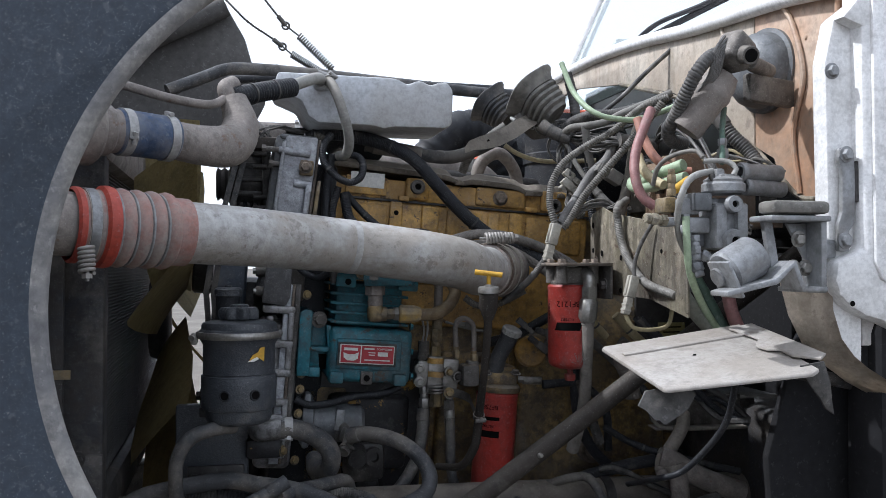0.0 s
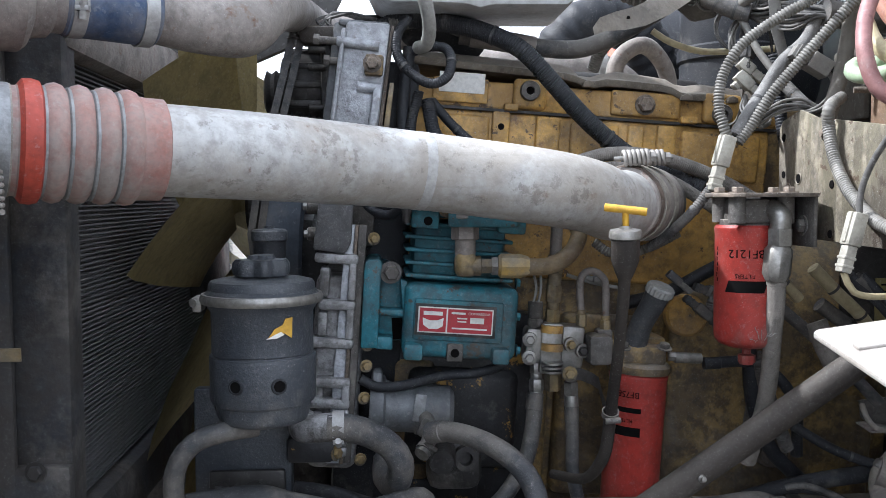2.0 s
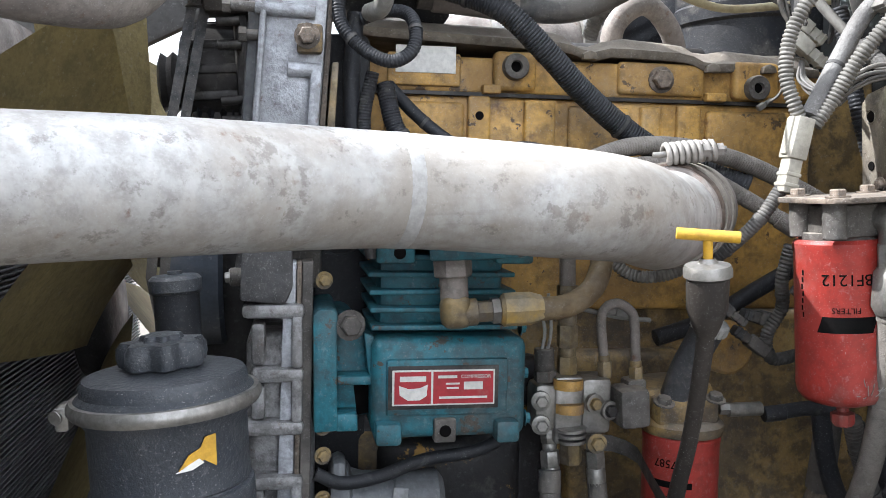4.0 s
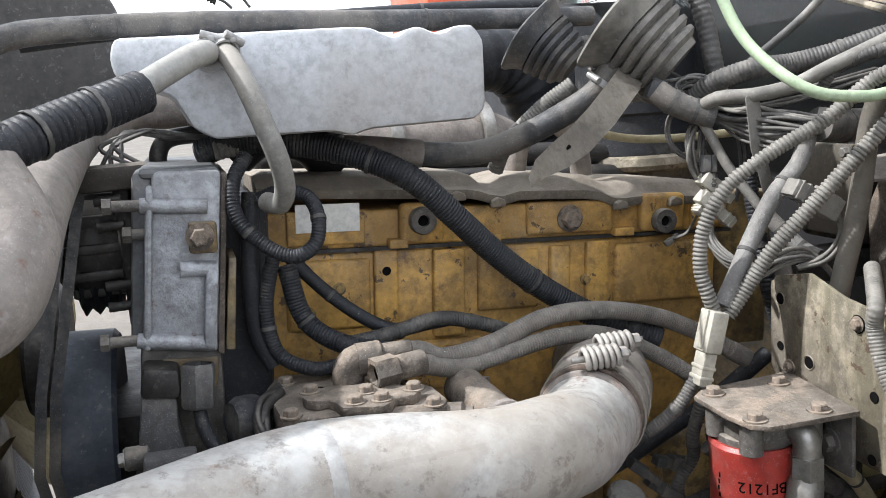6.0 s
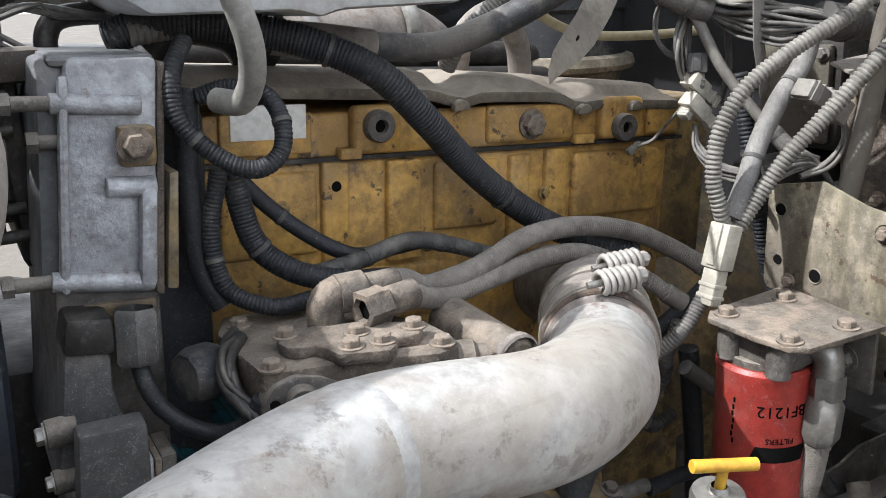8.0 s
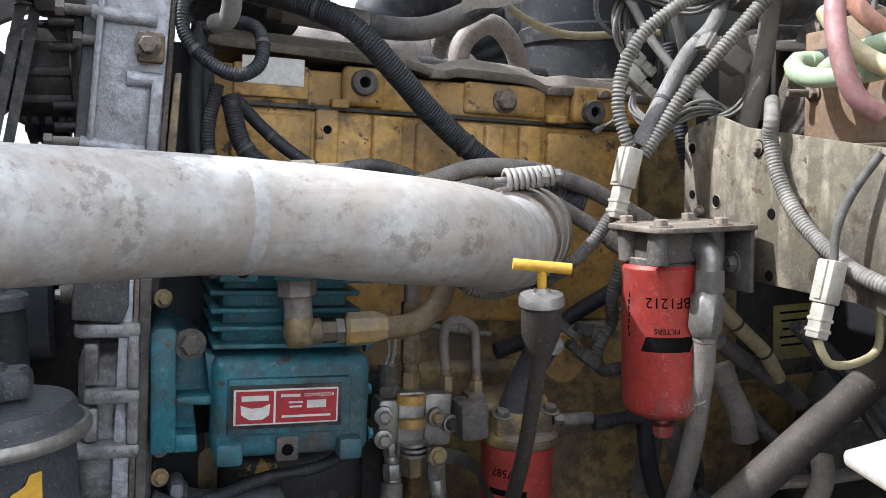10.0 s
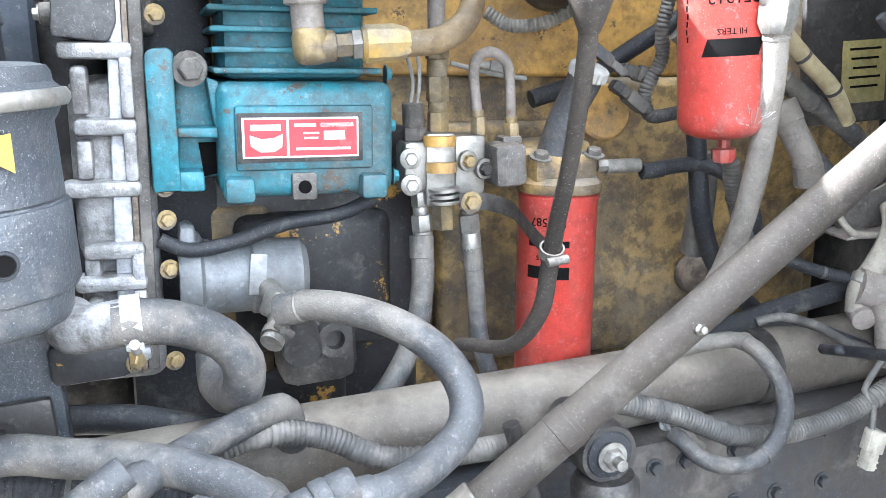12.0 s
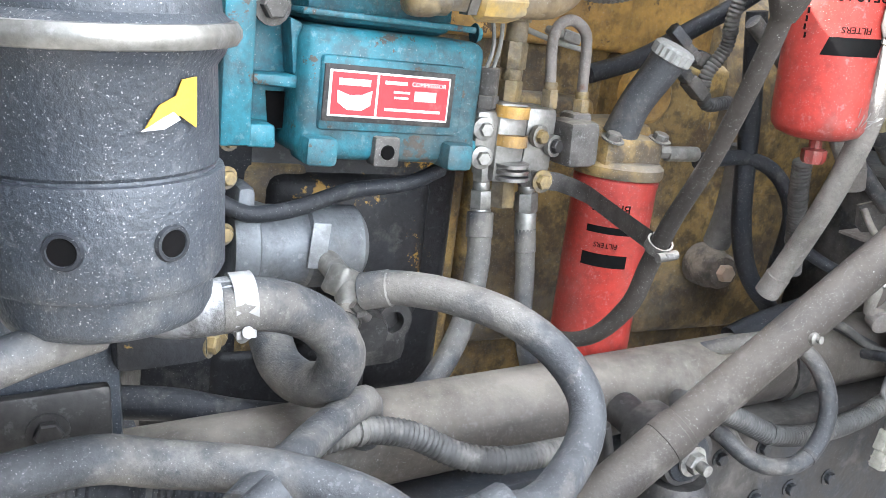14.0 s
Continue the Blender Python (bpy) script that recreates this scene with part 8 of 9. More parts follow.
fitting(fitting_line, (0.947, 1.42, 1.755), (-0.03, -0.05, -1), [(0.008, 0.012), (0.0065, 0.006), (0.010, 0.016), (0.008, 0.010)], ZINC)
hose("control_rod", "thin dark control rod slanting up to the cowl", 0.0055, LOOM_DARK, [(1.134, 1.95, 2.051), (1.073, 1.97, 1.992), (1.024, 1.99, 1.939), (0.956, 2.02, 1.882), (0.902, 2.05, 1.836)], "rod", seg=10)
hose("braided_hose", "frayed braided hose below the filter", 0.017, BRAID, [(0.987, 1.93, 1.324), (0.996, 1.92, 1.293), (1.009, 1.91, 1.258), (1.013, 1.91, 1.233)])
hose("air_line", "black hose sloping behind the braided one", 0.0125, RUBBER, [(1.001, 1.95, 1.356), (1.05, 1.95, 1.321), (1.104, 1.95, 1.285), (1.152, 1.96, 1.25)])
hose("air_line", "cream nylon hose sloping behind the filter", 0.0105, CREAM_LINE, [(0.979, 1.93, 1.418), (1.021, 1.93, 1.376), (1.061, 1.93, 1.339), (1.094, 1.94, 1.297)])
hose("rubber_hose", "flat black strap hanging behind the fuel filter", 0.018, RUBBER, [(0.937, 2.02, 1.264), (0.937, 2.02, 1.219), (0.929, 2.02, 1.166), (0.928, 2.03, 1.129)])
hose("rubber_hose", "thick black hose over the chassis rail", 0.014, BLACK_RUBBER, [(0.871, 1.93, 1.04), (0.924, 1.93, 1.054), (1.002, 1.92, 1.072), (1.072, 1.92, 1.08), (1.144, 1.92, 1.088)])
cup = thing("mount_bracket", "dusty grey steel channel bracket beyond the steering shaft", "bracket", (1.13, 1.93, 1.16))
part("web", prism(B(), [(1.060, 1.200), (1.064, 1.172), (1.076, 1.162), (1.136, 1.157), (1.30, 1.155), (1.30, 1.225), (1.17, 1.222), (1.133, 1.207)], 0.005, Matrix.Translation((0, 1.925, 0)) @ XZF, 0.001), GREY_CAST, cup)
part("lip", tube(B(), [(1.060, 1.918, 1.196), (1.061, 1.905, 1.178), (1.070, 1.898, 1.164), (1.084, 1.896, 1.158), (1.136, 1.897, 1.154), (1.21, 1.899, 1.152), (1.30, 1.90, 1.152)], 0.0045, 10, 0.006), ARM_DUST, cup, "worn pale bottom lip", angle=60)
part("floor_flange", prism(B(), [(1.066, 1.90), (1.30, 1.90), (1.30, 1.96), (1.075, 1.96)], 0.004, pose(0, 0, 1.152), 0.001), PIPE_DUST, cup)
part("shelf", prism(B(), [(1.062, 1.925), (1.13, 1.90), (1.19, 1.90), (1.25, 1.93), (1.25, 1.99), (1.08, 1.99)], 0.004, pose(0, 0, 1.204, 14, -4), 0.001), PIPE_DUST, cup)
part("hanger", box(B(), (1.29, 1.95, 1.18), (0.10, 0.05, 0.07), 0.004), DARK_STEEL, cup)
elbow = thing("line_elbow", "tan dusty elbow hose joined at the rear of the rail", "pipe fitting", (1.09, 1.88, 1.10))
part("upper_hose", tube(B(), [(1.135, 1.90, 1.19), (1.126, 1.885, 1.168), (1.110, 1.88, 1.141), (1.089, 1.88, 1.112), (1.072, 1.88, 1.092), (1.066, 1.875, 1.065)], 0.0155, 18, 0.006), ARM_DUST, elbow, angle=60)
part("lower_hose", tube(B(), [(1.066, 1.88, 1.098), (1.091, 1.87, 1.088), (1.125, 1.865, 1.066), (1.179, 1.86, 1.040), (1.26, 1.86, 1.01)], 0.0245, 22, 0.008), PIPE_DUST, elbow, angle=60)
part("drop_hose", tube(B(), [(1.087, 1.855, 1.084), (1.096, 1.85, 1.052), (1.101, 1.85, 1.00)], 0.021, 20, 0.008), PIPE_DUST, elbow, angle=60)
part("collar", lathe(B(), [(0.0155, -0.008), (0.019, -0.006), (0.019, 0.006), (0.0155, 0.008)], (1.080, 1.88, 1.101), (0.6, 0, 0.8), 24), STEEL, elbow)
part("stub", lathe(B(), [(0, 0.012), (0.010, 0.012), (0.0155, 0.008), (0.0155, -0.01)], (1.066, 1.868, 1.062), (-0.3, -0.9, -0.3), 20), PIPE_DUST, elbow)
connector("grubby white connector hanging at the rail", (1.025, 1.8, 0.917), (0.3, 0.0, 1), 0.05, 0.022)
hose("wire", "dusty wire running to the rail connector", 0.004, WIRE, [(1.024, 1.8, 0.932), (1.035, 1.81, 0.969), (1.03, 1.82, 0.988), (1.073, 1.84, 1.01)], "wire", seg=7)
hose("wire", "dark wire arching over the rail", 0.0055, LOOM_DARK, [(0.912, 1.87, 1.078), (0.936, 1.86, 1.084), (0.986, 1.86, 1.066), (1.038, 1.86, 1.035), (1.1, 1.86, 1.01)], "wire", seg=8)
hose("wiring_loom", "grey corrugated loom above the U pipe", 0.0085, LOOM, [(0.644, 2.03, 1.457), (0.668, 2.02, 1.44), (0.703, 2.01, 1.439), (0.739, 2.0, 1.452), (0.774, 1.98, 1.474)], pitch=0.005, amp=0.0016)
hose("wiring_loom", "black corrugated loom looped beside the filter", 0.0088, LOOM_DARK, [(0.857, 1.97, 1.471), (0.85, 1.98, 1.426), (0.855, 1.99, 1.389), (0.839, 2.0, 1.352), (0.845, 2.0, 1.321), (0.892, 2.01, 1.32)], pitch=0.005, amp=0.0016)
connector("grey sealed connector beside the oil filler", (0.812, 2.0, 1.349), (0.75, 0.0, -0.6), 0.055, 0.02, RUBBER)
connector("dark grey square connector by the loom", (0.837, 2.02, 1.373), (0.9, 0.0, -0.3), 0.05, 0.022, RUBBER)
filler_disc = thing("blanking_cover", "yellow round cover on the block behind the filler", "cover", (0.827, 2.1, 1.316))
part("disc", lathe(B(), [(0, 0.02), (0.034, 0.02), (0.038, 0.016), (0.038, 0)], (0.827, 2.1, 1.32), (0, -1, 0.1), 32), YELLOW, filler_disc)
tape = thing("tape_strip", "strip of silver tape hanging from the wires", "tape", (0.90, 1.918, 1.80))
part("strip", prism(B(), [(-0.014, 0.052), (0.008, 0.055), (0.013, 0.0), (0.022, -0.03), (0.03, -0.058), (0.014, -0.066), (0.004, -0.035), (-0.006, -0.01)], 0.0015, pose(0.902, 1.918, 1.800, 90, 0, 10), 0.0004), WIRE_PALE, tape)
rb2 = thing("firewall_bracket", "dusty tan steel bracket behind the wires", "bracket", (1.08, 1.82, 1.6))
part("plate", prism(B(), [(1.70, 1.56), (1.93, 1.56), (1.94, 1.70), (1.90, 1.78), (1.80, 1.80), (1.72, 1.76)], 0.005, Matrix.Translation((1.085, 0, 0)) @ YZ, 0.0015), BROWN_DUST, rb2)
part("flange", box(B(), (1.10, 1.815, 1.565), (0.035, 0.22, 0.006), 0.002), BROWN_DUST, rb2)
part("wall_bar", box(B(), (1.29, 1.815, 1.568), (0.40, 0.04, 0.012), 0.003), DARK_STEEL, rb2)
for y, z in ((1.74, 1.60), (1.88, 1.60), (1.86, 1.73), (1.77, 1.74)):
    bolt(rb2, (1.085, y, z), (-1, 0, 0), 0.008, BROWN_DUST)
junction = thing("junction_box", "dusty brown relay box behind the harness", "relay box", (1.1, 2.02, 1.7))
part("case", box(B(), (1.14, 2.0, 1.72), (0.12, 0.12, 0.14), 0.008), DARK_STEEL, junction)
part("lid", box(B(), (1.075, 2.0, 1.72), (0.012, 0.10, 0.12), 0.004), SHROUD, junction)
for y, z in ((1.96, 1.77), (2.04, 1.67)):
    bolt(junction, (1.069, y, z), (-1, 0, 0), 0.007, STEEL)
part("stand", box(B(), (1.25, 2.0, 1.62), (0.5, 0.06, 0.04), 0.006), DARK_STEEL, junction)
bell = thing("bell_housing", "oily tan bell housing behind the oil filter", "housing", (1.1, 2.25, 1.0))
part("casting", lathe(B(), [(0, 0), (0.20, 0), (0.24, 0.02), (0.25, 0.05), (0.25, 0.30), (0.22, 0.36), (0, 0.36)], (0.98, 2.36, 1.27), (1, 0, -0.07), 48), TAN, bell)
for k in range(14):
    a = 2 * math.pi * k / 14
    bolt(bell, (0.984, 2.36 + 0.218 * math.cos(a), 1.27 + 0.218 * math.sin(a)), (-1, 0, 0.07), 0.009, STEEL)
label = thing("paper_label", "yellowed paper label on a dark plate", "label", (1.14, 1.95, 1.36))
part("plate", box(B(), (1.13, 1.975, 1.38), (0.16, 0.01, 0.18), 0.003), DARK_STEEL, label)
part("paper", box(B(), (1.142, 1.968, 1.356), (0.07, 0.002, 0.08), 0.0005), LABEL_YELLOW, label)
for k in range(5):
    part("bar", box(B(), (1.142, 1.9665, 1.385 - 0.012 * k), (0.05 - 0.006 * (k % 3), 0.0006, 0.003)), INK_AND_HOLE, label)

# ---- hoses, looms and lines ----
hose("corrugated_hose", "thick black corrugated harness hose across the engine", 0.0165, BLACK_RUBBER, [(0.283, 2.14, 1.832), (0.332, 2.12, 1.845), (0.412, 2.1, 1.833), (0.471, 2.08, 1.814), (0.525, 2.06, 1.783), (0.579, 2.06, 1.728), (0.624, 2.07, 1.682), (0.678, 2.075, 1.634), (0.734, 2.07, 1.593), (0.773, 2.05, 1.572), (0.83, 2.02, 1.545)], pitch=0.0042, amp=0.0014)
hose("tank_hose", "pale grey overflow hose bent down from the surge tank", 0.0112, TANK_HOSE, [(0.316, 2.0, 1.944), (0.321, 1.972, 1.935), (0.330, 1.95, 1.912), (0.339, 1.938, 1.884), (0.348, 1.936, 1.855), (0.357, 1.944, 1.826), (0.362, 1.965, 1.798), (0.358, 1.988, 1.779), (0.347, 2.02, 1.779)])
hose("looped_loom", "black corrugated wiring loom tied in a loop", 0.0085, BLACK_RUBBER, [(0.332, 2.05, 1.831), (0.313, 2.03, 1.803), (0.313, 2.02, 1.765), (0.337, 2.01, 1.734), (0.367, 2.0, 1.718), (0.392, 2.0, 1.729), (0.4, 2.01, 1.756), (0.393, 2.03, 1.779), (0.367, 2.05, 1.786), (0.34, 2.06, 1.779)], pitch=0.0038, amp=0.0009)
hose("rubber_hose", "black rubber hose down beside the gear housing", 0.011, BLACK_RUBBER, [(0.334, 2.07, 1.787), (0.323, 2.06, 1.701), (0.323, 2.06, 1.624), (0.338, 2.05, 1.582)])
hose("wiring_loom", "black corrugated loom behind the gear housing", 0.0088, BLACK_RUBBER, [(0.349, 2.05, 1.712), (0.335, 2.05, 1.652), (0.342, 2.04, 1.601), (0.375, 2.02, 1.582), (0.409, 2.02, 1.58), (0.44, 2.045, 1.572), (0.47, 2.085, 1.55)], pitch=0.0038, amp=0.0009)
hose("wiring_loom", "black corrugated loom along the block", 0.012, BLACK_RUBBER, [(0.364, 2.06, 1.699), (0.375, 2.05, 1.64), (0.404, 2.035, 1.609), (0.451, 2.02, 1.592), (0.51, 2.03, 1.58)], pitch=0.0038, amp=0.0009)
hose("wiring_loom", "dusty black loom slanting over the block", 0.0085, BLACK_RUBBER, [(0.373, 2.1, 1.701), (0.401, 2.09, 1.666), (0.432, 2.08, 1.635), (0.464, 2.07, 1.611), (0.492, 2.062, 1.600), (0.525, 2.056, 1.604), (0.555, 2.06, 1.604)])
hose("wiring_loom", "dusty corrugated loom arching over the block", 0.0095, LOOM_DARK, [(0.423, 2.03, 1.601), (0.478, 2.04, 1.603), (0.54, 2.05, 1.61), (0.595, 2.06, 1.594), (0.651, 2.05, 1.572)], pitch=0.0038, amp=0.0009)
hose("braided_hose", "dusty braided hose from the compressor head", 0.0118, BRAID, [(0.466, 1.966, 1.600), (0.495, 1.975, 1.596), (0.528, 1.99, 1.579), (0.588, 1.99, 1.586), (0.659, 2.0, 1.604), (0.736, 2.01, 1.601), (0.819, 2.02, 1.579), (0.884, 2.02, 1.548), (0.943, 2.0, 1.508)], pitch=0.0036, amp=0.0007)
hose("braided_hose", "dusty braided hose from the compressor head", 0.011, BRAID, [(0.485, 1.95, 1.589), (0.541, 1.98, 1.567), (0.605, 1.985, 1.574), (0.674, 1.99, 1.581), (0.744, 2.0, 1.569), (0.821, 2.0, 1.527), (0.867, 1.98, 1.491)], pitch=0.0036, amp=0.0007)
hose("heater_hose", "grey rubber hose running under the surge tank", 0.0165, RUBBER, [(0.427, 2.16, 1.826), (0.503, 2.16, 1.816), (0.58, 2.16, 1.804), (0.642, 2.15, 1.801), (0.693, 2.13, 1.816), (0.74, 2.1, 1.841), (0.785, 2.08, 1.87), (0.807, 2.07, 1.905)])
hose("wiring_loom", "pale corrugated loom beside the heater hose", 0.012, LOOM, [(0.682, 2.2, 1.77), (0.694, 2.18, 1.805), (0.737, 2.15, 1.852), (0.776, 2.13, 1.881)], pitch=0.0046, amp=0.0012)
hose("air_line", "grey tube across the top of the bay", 0.014, RUBBER, [(-0.025, 2.02, 1.909), (0.059, 2.05, 1.952), (0.093, 2.06, 1.969), (0.144, 2.08, 1.979), (0.3, 2.12, 1.983), (0.518, 2.16, 1.979), (0.732, 2.2, 1.976), (0.842, 2.2, 1.974)])
hose("air_line", "dark tube across the top of the bay", 0.01, BLACK_RUBBER, [(0.096, 2.2, 1.976), (0.232, 2.2, 1.986), (0.377, 2.22, 1.989), (0.623, 2.25, 1.998), (0.798, 2.25, 1.997)])
hose("corrugated_hose", "black corrugated coolant hose to the surge tank", 0.0205, BLACK_RUBBER, [(0.112, 1.80, 1.860), (0.135, 1.815, 1.868), (0.165, 1.84, 1.880), (0.194, 1.86, 1.890), (0.234, 1.895, 1.904)], pitch=0.0068, amp=0.0024)
hose("coolant_hose", "thick grey hose looping below the compressor", 0.0195, RUBBER, [(0.208, 1.775, 1.215), (0.233, 1.775, 1.214), (0.264, 1.79, 1.201), (0.293, 1.8, 1.18), (0.308, 1.8, 1.156), (0.306, 1.815, 1.126), (0.295, 1.85, 1.108), (0.286, 1.89, 1.108), (0.287, 1.93, 1.121)])
hose("power_steering_hose", "grey rubber hose looping over the chassis rail", 0.0155, RUBBER, [(0.358, 1.87, 1.178), (0.376, 1.855, 1.184), (0.413, 1.82, 1.184), (0.452, 1.78, 1.173), (0.482, 1.75, 1.148), (0.491, 1.72, 1.12), (0.478, 1.7, 1.095), (0.436, 1.67, 1.084), (0.401, 1.65, 1.084), (0.366, 1.64, 1.087)])
hose("power_steering_hose", "long grey hose along the bottom of the bay", 0.0165, RUBBER, [(-0.122, 1.72, 0.973), (-0.102, 1.72, 1.029), (-0.079, 1.73, 1.078), (-0.041, 1.74, 1.109), (0.098, 1.75, 1.128), (0.161, 1.745, 1.118), (0.226, 1.72, 1.111), (0.268, 1.7, 1.1), (0.296, 1.68, 1.089), (0.321, 1.66, 1.069)])
hose("power_steering_hose", "grey hose rising to a clamped end", 0.0145, RUBBER, [(0.201, 1.69, 1.107), (0.239, 1.73, 1.106), (0.285, 1.78, 1.1), (0.328, 1.815, 1.099), (0.346, 1.835, 1.086), (0.35, 1.85, 1.05)])
hose("wiring_loom", "black corrugated conduit sagging along the rail", 0.0125, LOOM_DARK, [(0.22, 1.785, 1.055), (0.265, 1.80, 1.072), (0.305, 1.803, 1.080), (0.337, 1.81, 1.076), (0.379, 1.81, 1.063), (0.419, 1.8, 1.041), (0.461, 1.79, 1.032), (0.514, 1.79, 1.029), (0.56, 1.8, 1.022)], pitch=0.005, amp=0.0014)
hose("wiring_loom", "black corrugated conduit at the bay floor", 0.016, BLACK_RUBBER, [(-0.13, 1.74, 1.03), (-0.05, 1.765, 1.083), (0.02, 1.778, 1.097), (0.087, 1.78, 1.092), (0.151, 1.78, 1.077), (0.2, 1.782, 1.06), (0.26, 1.79, 1.03)], pitch=0.006, amp=0.0016)
hose("rubber_hose", "black hose low behind the reservoir", 0.016, BLACK_RUBBER, [(0.129, 1.97, 1.063), (0.199, 1.95, 1.058), (0.256, 1.93, 1.046), (0.323, 1.9, 1.041)])
hose("oil_hose", "grey rubber hose hanging from the valve block", 0.0135, RUBBER, [(0.536, 1.99, 1.202), (0.531, 1.98, 1.151), (0.513, 1.97, 1.091), (0.465, 1.95, 1.034), (0.405, 1.93, 1.019)])
hose("oil_hose", "black rubber hose hanging from the valve block", 0.0112, RUBBER, [(0.5995, 1.996, 1.178), (0.600, 1.99, 1.13), (0.600, 1.985, 1.07), (0.615, 1.98, 1.007), (0.64, 1.98, 0.95)])
hose("oil_line", "thin black line under the compressor", 0.008, BLACK_RUBBER, [(0.248, 1.96, 1.244), (0.276, 1.96, 1.23), (0.318, 1.96, 1.232), (0.378, 1.97, 1.244), (0.438, 1.97, 1.248), (0.48, 1.98, 1.259)])
hose("fuel_hose", "grey braided fuel hose below the filter fitting", 0.0128, BRAID, [(0.837, 1.755, 1.430), (0.839, 1.762, 1.378), (0.841, 1.775, 1.324), (0.849, 1.80, 1.265), (0.852, 1.83, 1.20), (0.845, 1.86, 1.13)])
hose("rubber_hose", "dark rubber hose hanging behind the fuel filter", 0.0125, BLACK_RUBBER, [(0.875, 1.97, 1.431), (0.89, 1.97, 1.313), (0.902, 1.97, 1.186), (0.939, 1.98, 1.105), (1.003, 1.99, 1.042)])
hose("wiring_loom", "grey corrugated drain hose under the fuel filter", 0.011, LOOM_DARK, [(0.863, 1.86, 1.277), (0.878, 1.87, 1.233), (0.927, 1.9, 1.131)], pitch=0.0046, amp=0.0012)
hose("oil_hose", "black hose with crimped end by the oil filter", 0.0095, BLACK_RUBBER, [(0.821, 1.97, 1.257), (0.889, 1.965, 1.259), (0.93, 1.95, 1.239), (0.965, 1.95, 1.187), (0.978, 1.97, 1.104)])
hose("rubber_hose", "dark hose slanting up beside the oil filler", 0.0115, BLACK_RUBBER, [(0.711, 2.06, 1.348), (0.784, 2.06, 1.367), (0.85, 2.05, 1.403), (0.926, 2.04, 1.444), (1.002, 2.03, 1.496)])
hose("air_line", "grey air line looped over the chassis rail", 0.0098, RUBBER, [(0.80, 1.91, 1.04), (0.839, 1.87, 1.063), (0.868, 1.845, 1.070), (0.876, 1.81, 1.060), (0.889, 1.79, 1.019), (0.875, 1.78, 0.978), (0.835, 1.775, 0.955), (0.795, 1.795, 0.955), (0.778, 1.84, 0.975)])
hose("wiring_loom", "grey corrugated conduit along the chassis rail", 0.013, LOOM_DARK, [(0.7, 1.83, 1.031), (0.775, 1.825, 1.003), (0.847, 1.82, 0.966), (0.925, 1.82, 0.954), (1.006, 1.82, 0.963), (1.09, 1.82, 0.992), (1.176, 1.82, 1.014)], pitch=0.0046, amp=0.0012)
hose("wire", "black wire above the chassis rail", 0.006, BLACK_RUBBER, [(0.92, 1.88, 1.074), (0.986, 1.88, 1.063), (1.057, 1.88, 1.03), (1.191, 1.9, 0.969)])
hose("wiring_loom", "dusty grey corrugated loom curving to a connector", 0.0085, LOOM, [(1.015, 1.74, 1.891), (0.979, 1.76, 1.879), (0.959, 1.8, 1.861), (0.918, 1.82, 1.824), (0.869, 1.84, 1.795), (0.824, 1.86, 1.759), (0.801, 1.87, 1.716), (0.795, 1.87, 1.672), (0.801, 1.865, 1.64), (0.809, 1.865, 1.619)], pitch=0.0048, amp=0.0020)
hose("wiring_loom", "wiring loom wrapped in pale peeling tape", 0.0105, TAPE_GREY, [(0.956, 1.89, 1.812), (0.938, 1.885, 1.774), (0.898, 1.88, 1.738), (0.87, 1.88, 1.695), (0.843, 1.87, 1.66), (0.819, 1.865, 1.625)])
hose("wiring_loom", "dusty grey corrugated loom curving to a connector", 0.009, LOOM, [(1.001, 1.74, 1.88), (0.962, 1.78, 1.818), (0.929, 1.8, 1.774), (0.894, 1.82, 1.728), (0.865, 1.84, 1.686), (0.842, 1.855, 1.643), (0.822, 1.86, 1.615)], pitch=0.0048, amp=0.0020)
hose("air_line", "cream nylon line behind the valve cover", 0.006, CREAM_LINE, [(0.783, 2.16, 1.837), (0.816, 2.15, 1.814), (0.873, 2.15, 1.799), (0.936, 2.12, 1.796), (1.005, 2.1, 1.798)])
hose("rubber_hose", "dark brown rod-like hose by the firewall", 0.0115, SHROUD, [(0.985, 1.815, 1.85), (0.975, 1.82, 1.808), (0.961, 1.82, 1.722), (0.941, 1.82, 1.648), (0.93, 1.825, 1.58)])
hose("wiring_loom", "corrugated loom tail below the connector", 0.0082, LOOM_DARK, [(0.784, 1.865, 1.547), (0.759, 1.87, 1.513), (0.736, 1.89, 1.484), (0.706, 1.92, 1.453)], pitch=0.0038, amp=0.0009)
hose("coolant_hose", "faded pink hose by the firewall", 0.0098, PINK, [(0.928, 1.650, 1.845), (0.903, 1.632, 1.804), (0.881, 1.622, 1.756), (0.870, 1.604, 1.708), (0.880, 1.594, 1.666), (0.902, 1.585, 1.646)])
hose("coolant_hose", "faded orange hose by the firewall", 0.0092, ORANGE, [(0.912, 1.678, 1.831), (0.916, 1.660, 1.790), (0.930, 1.632, 1.744), (0.961, 1.613, 1.721), (0.990, 1.604, 1.717)])
hose("wiring_loom", "thick dark corrugated loom from the cowl motor", 0.0125, LOOM_DARK, [(0.955, 1.42, 1.908), (0.913, 1.4, 1.893), (0.889, 1.4, 1.868), (0.877, 1.42, 1.832), (0.873, 1.45, 1.798), (0.874, 1.48, 1.775), (0.894, 1.5, 1.76), (0.928, 1.52, 1.759)], pitch=0.006, amp=0.0016)
hose("air_hose", "thick grey-green air hose down the firewall", 0.0155, PALE_GREEN, [(0.952, 1.66, 1.593), (0.966, 1.65, 1.527), (0.989, 1.62, 1.463), (1.029, 1.6, 1.409), (1.068, 1.58, 1.37)])
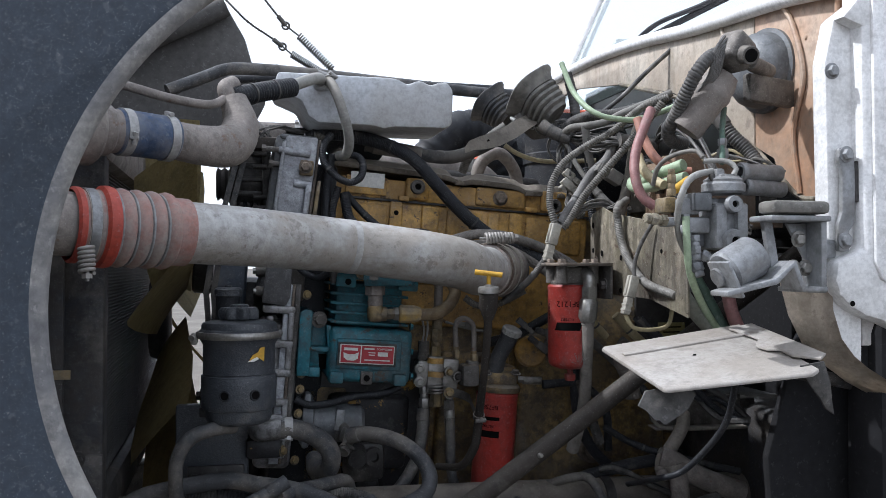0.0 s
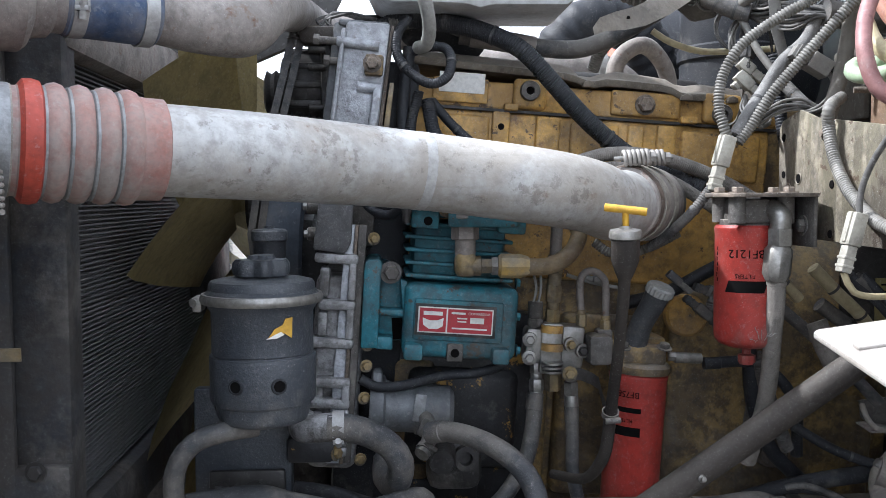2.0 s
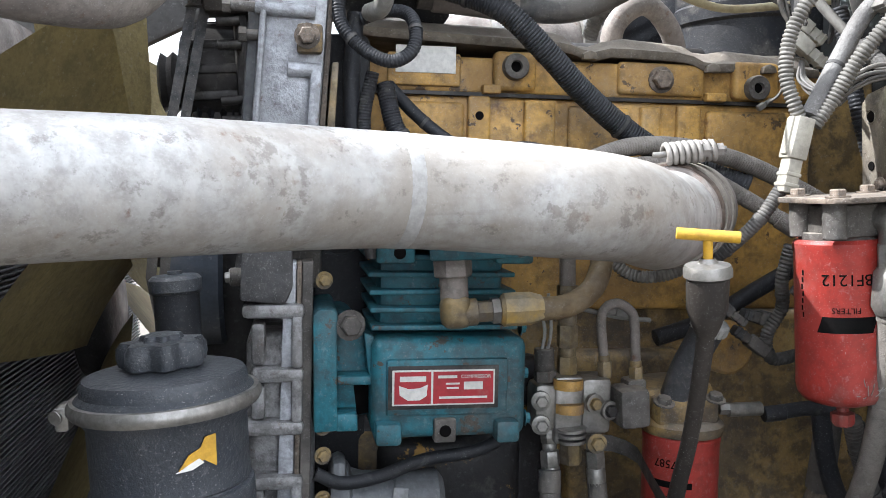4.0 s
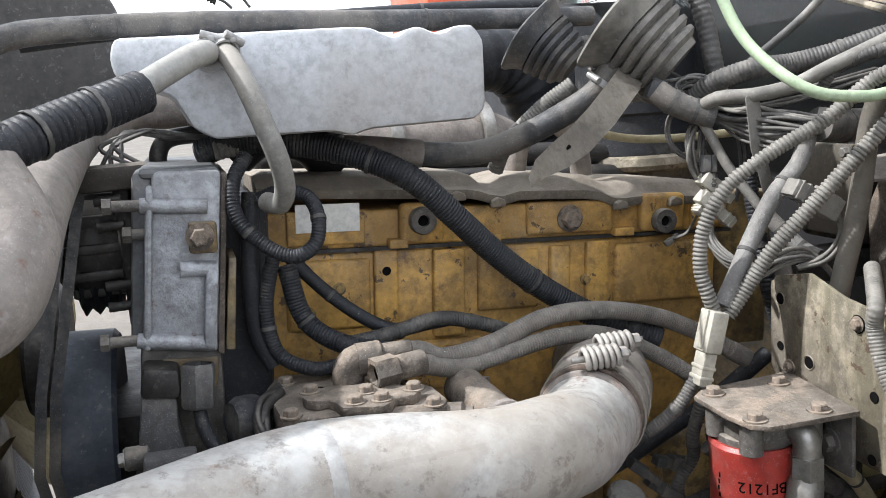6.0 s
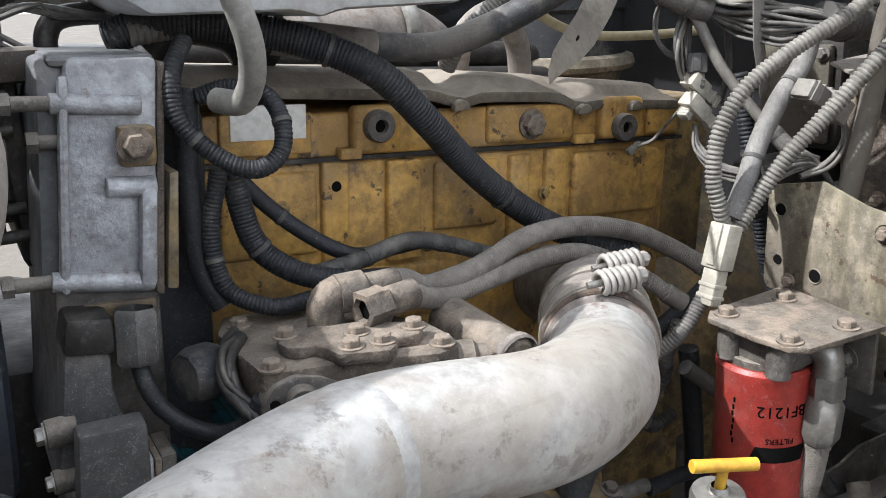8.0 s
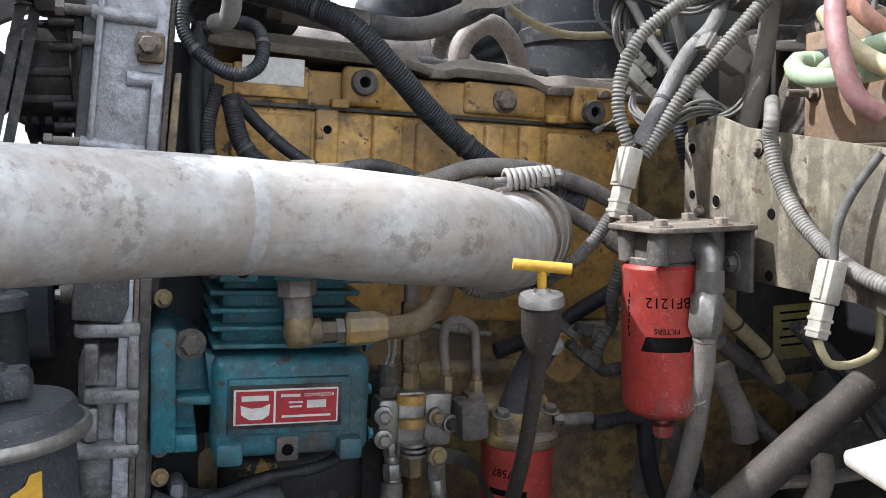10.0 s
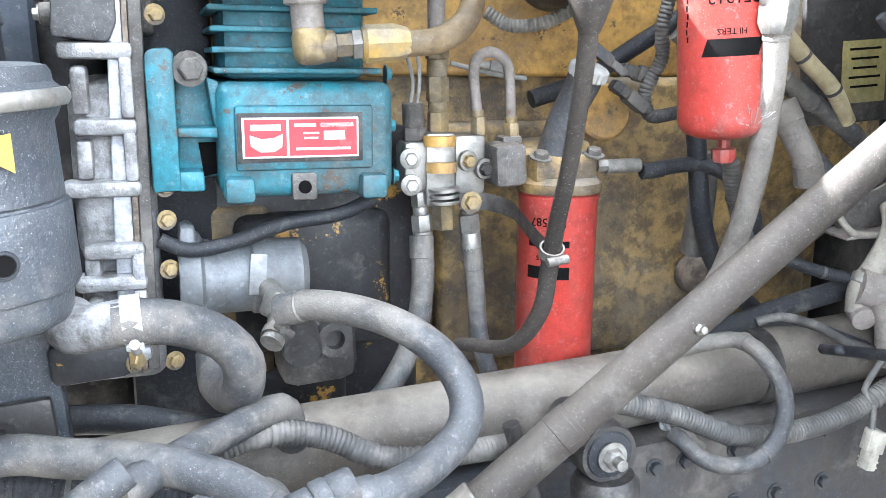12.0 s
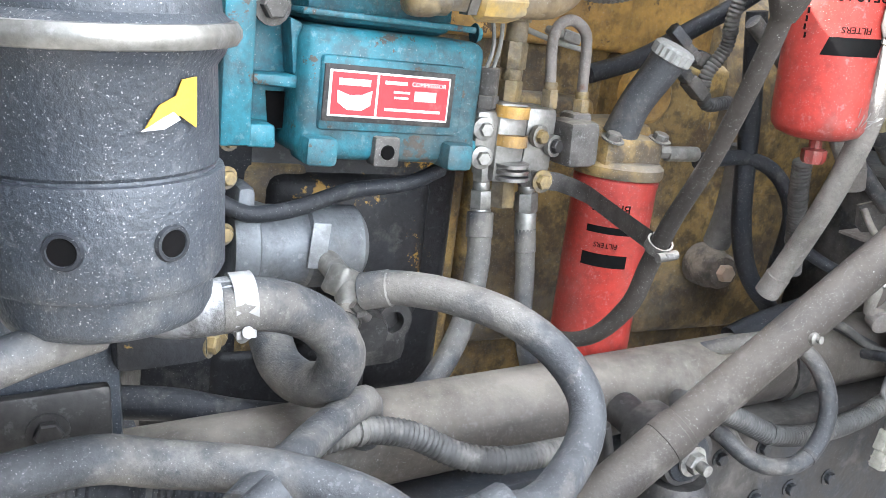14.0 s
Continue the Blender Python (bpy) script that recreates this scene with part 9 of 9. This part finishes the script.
hose("air_hose", "green air hose down the firewall", 0.013, GREEN_DARK, [(0.975, 1.64, 1.593), (1.001, 1.63, 1.528), (1.023, 1.6, 1.465), (1.048, 1.58, 1.402), (1.073, 1.57, 1.358)])
hose("air_hose", "pink air hose down the firewall", 0.013, PINK, [(1.035, 1.55, 1.495), (1.043, 1.55, 1.45), (1.056, 1.54, 1.407), (1.08, 1.54, 1.363)])
hose("wiring_loom", "corrugated loom to a white connector", 0.0085, LOOM, [(0.93, 1.765, 1.672), (0.884, 1.71, 1.652), (0.884, 1.711, 1.626), (0.884, 1.696, 1.585), (0.884, 1.666, 1.547), (0.884, 1.62, 1.515), (0.884, 1.573, 1.496), (0.9, 1.5, 1.478)], pitch=0.0038, amp=0.0009)
hose("wire", "cream wire looped from a white connector", 0.0042, CREAM_LINE, [(0.848, 1.60, 1.440), (0.862, 1.60, 1.415), (0.904, 1.61, 1.408), (0.953, 1.63, 1.415), (0.974, 1.65, 1.450)])
hose("wire", "thin dark wires up from a white connector", 0.004, WIRE, [(0.866, 1.60, 1.508), (0.868, 1.60, 1.54), (0.876, 1.59, 1.575), (0.889, 1.57, 1.612)])
hose("wire", "black cable hanging under the splash panel", 0.006, BLACK_RUBBER, [(0.96, 1.4, 1.344), (0.983, 1.45, 1.294), (0.986, 1.48, 1.244), (0.971, 1.52, 1.191), (0.944, 1.56, 1.143), (0.914, 1.6, 1.122), (0.948, 1.8, 1.061)])
hose("wiring_loom", "dusty corrugated conduit clipped along the firewall", 0.0125, LOOM_DARK, [(0.88, 2.02, 1.845), (0.889, 1.985, 1.868), (0.923, 1.95, 1.883), (0.971, 1.94, 1.886), (1.011, 1.92, 1.894), (1.049, 1.9, 1.906), (1.095, 1.88, 1.918)], pitch=0.0046, amp=0.0012)
hose("rubber_hose", "dark ribbed hose rising to the cowl", 0.0125, LOOM_DARK, [(0.925, 2.02, 1.856), (0.918, 2.02, 1.895), (0.916, 2.03, 1.938), (0.911, 2.04, 1.974), (0.903, 2.04, 2.002)], pitch=0.008, amp=0.001)
hose("wiring_loom", "thick taped loom end behind the wires", 0.0155, RUBBER, [(0.823, 2.0, 1.866), (0.839, 1.99, 1.851), (0.864, 1.98, 1.838), (0.885, 1.97, 1.831)])
hose("wiring_loom", "grey cable sweeping over the wires", 0.0085, LOOM, [(0.868, 1.985, 1.838), (0.876, 1.95, 1.852), (0.9, 1.92, 1.853), (0.939, 1.9, 1.86), (0.976, 1.88, 1.879), (1.034, 1.86, 1.904), (1.08, 1.85, 1.925)])
hose("wiring_loom", "thin corrugated loom below the cowl", 0.0075, LOOM_DARK, [(0.978, 1.9, 1.843), (0.979, 1.89, 1.865), (0.992, 1.88, 1.88), (1.012, 1.86, 1.89), (1.055, 1.84, 1.901)], pitch=0.0038, amp=0.0009)
hose("coolant_hose", "pale yellow hose bent behind the pink one", 0.0095, CREAM_LINE, [(0.905, 1.660, 1.753), (0.901, 1.641, 1.733), (0.904, 1.622, 1.712), (0.914, 1.604, 1.697), (0.921, 1.585, 1.688)])
hose("air_line", "thin grey line arching over the brake valve", 0.0042, LOOM, [(0.855, 1.5, 1.679), (0.853, 1.48, 1.706), (0.862, 1.46, 1.723), (0.882, 1.44, 1.732), (0.898, 1.42, 1.732), (0.903, 1.41, 1.72)])
hose("air_line", "pale tube looping over the valve cap", 0.0046, PALE_RUBBER, [(0.905, 1.41, 1.713), (0.921, 1.4, 1.714), (0.94, 1.39, 1.711), (0.949, 1.38, 1.698), (0.943, 1.38, 1.687)])
hose("air_line", "grey tube curving down from the valve cap", 0.0058, PALE_RUBBER, [(0.915, 1.4, 1.695), (0.882, 1.39, 1.688), (0.858, 1.38, 1.675), (0.845, 1.38, 1.649), (0.849, 1.4, 1.614), (0.864, 1.42, 1.581), (0.892, 1.44, 1.546)])
hose("air_line", "pale blue-green nylon tube below the valve", 0.0065, GREEN_LINE, [(0.859, 1.39, 1.616), (0.861, 1.39, 1.573), (0.87, 1.4, 1.532), (0.892, 1.42, 1.497), (0.937, 1.46, 1.452), (0.988, 1.5, 1.411)])
hose("air_line", "pale green nylon air line over the harness", 0.0062, GREEN_LINE, [(0.835, 1.90, 1.99), (0.850, 1.861, 1.914), (0.872, 1.80, 1.862), (0.92, 1.785, 1.848), (0.975, 1.78, 1.852), (1.06, 1.75, 1.89), (1.12, 1.70, 1.97)])
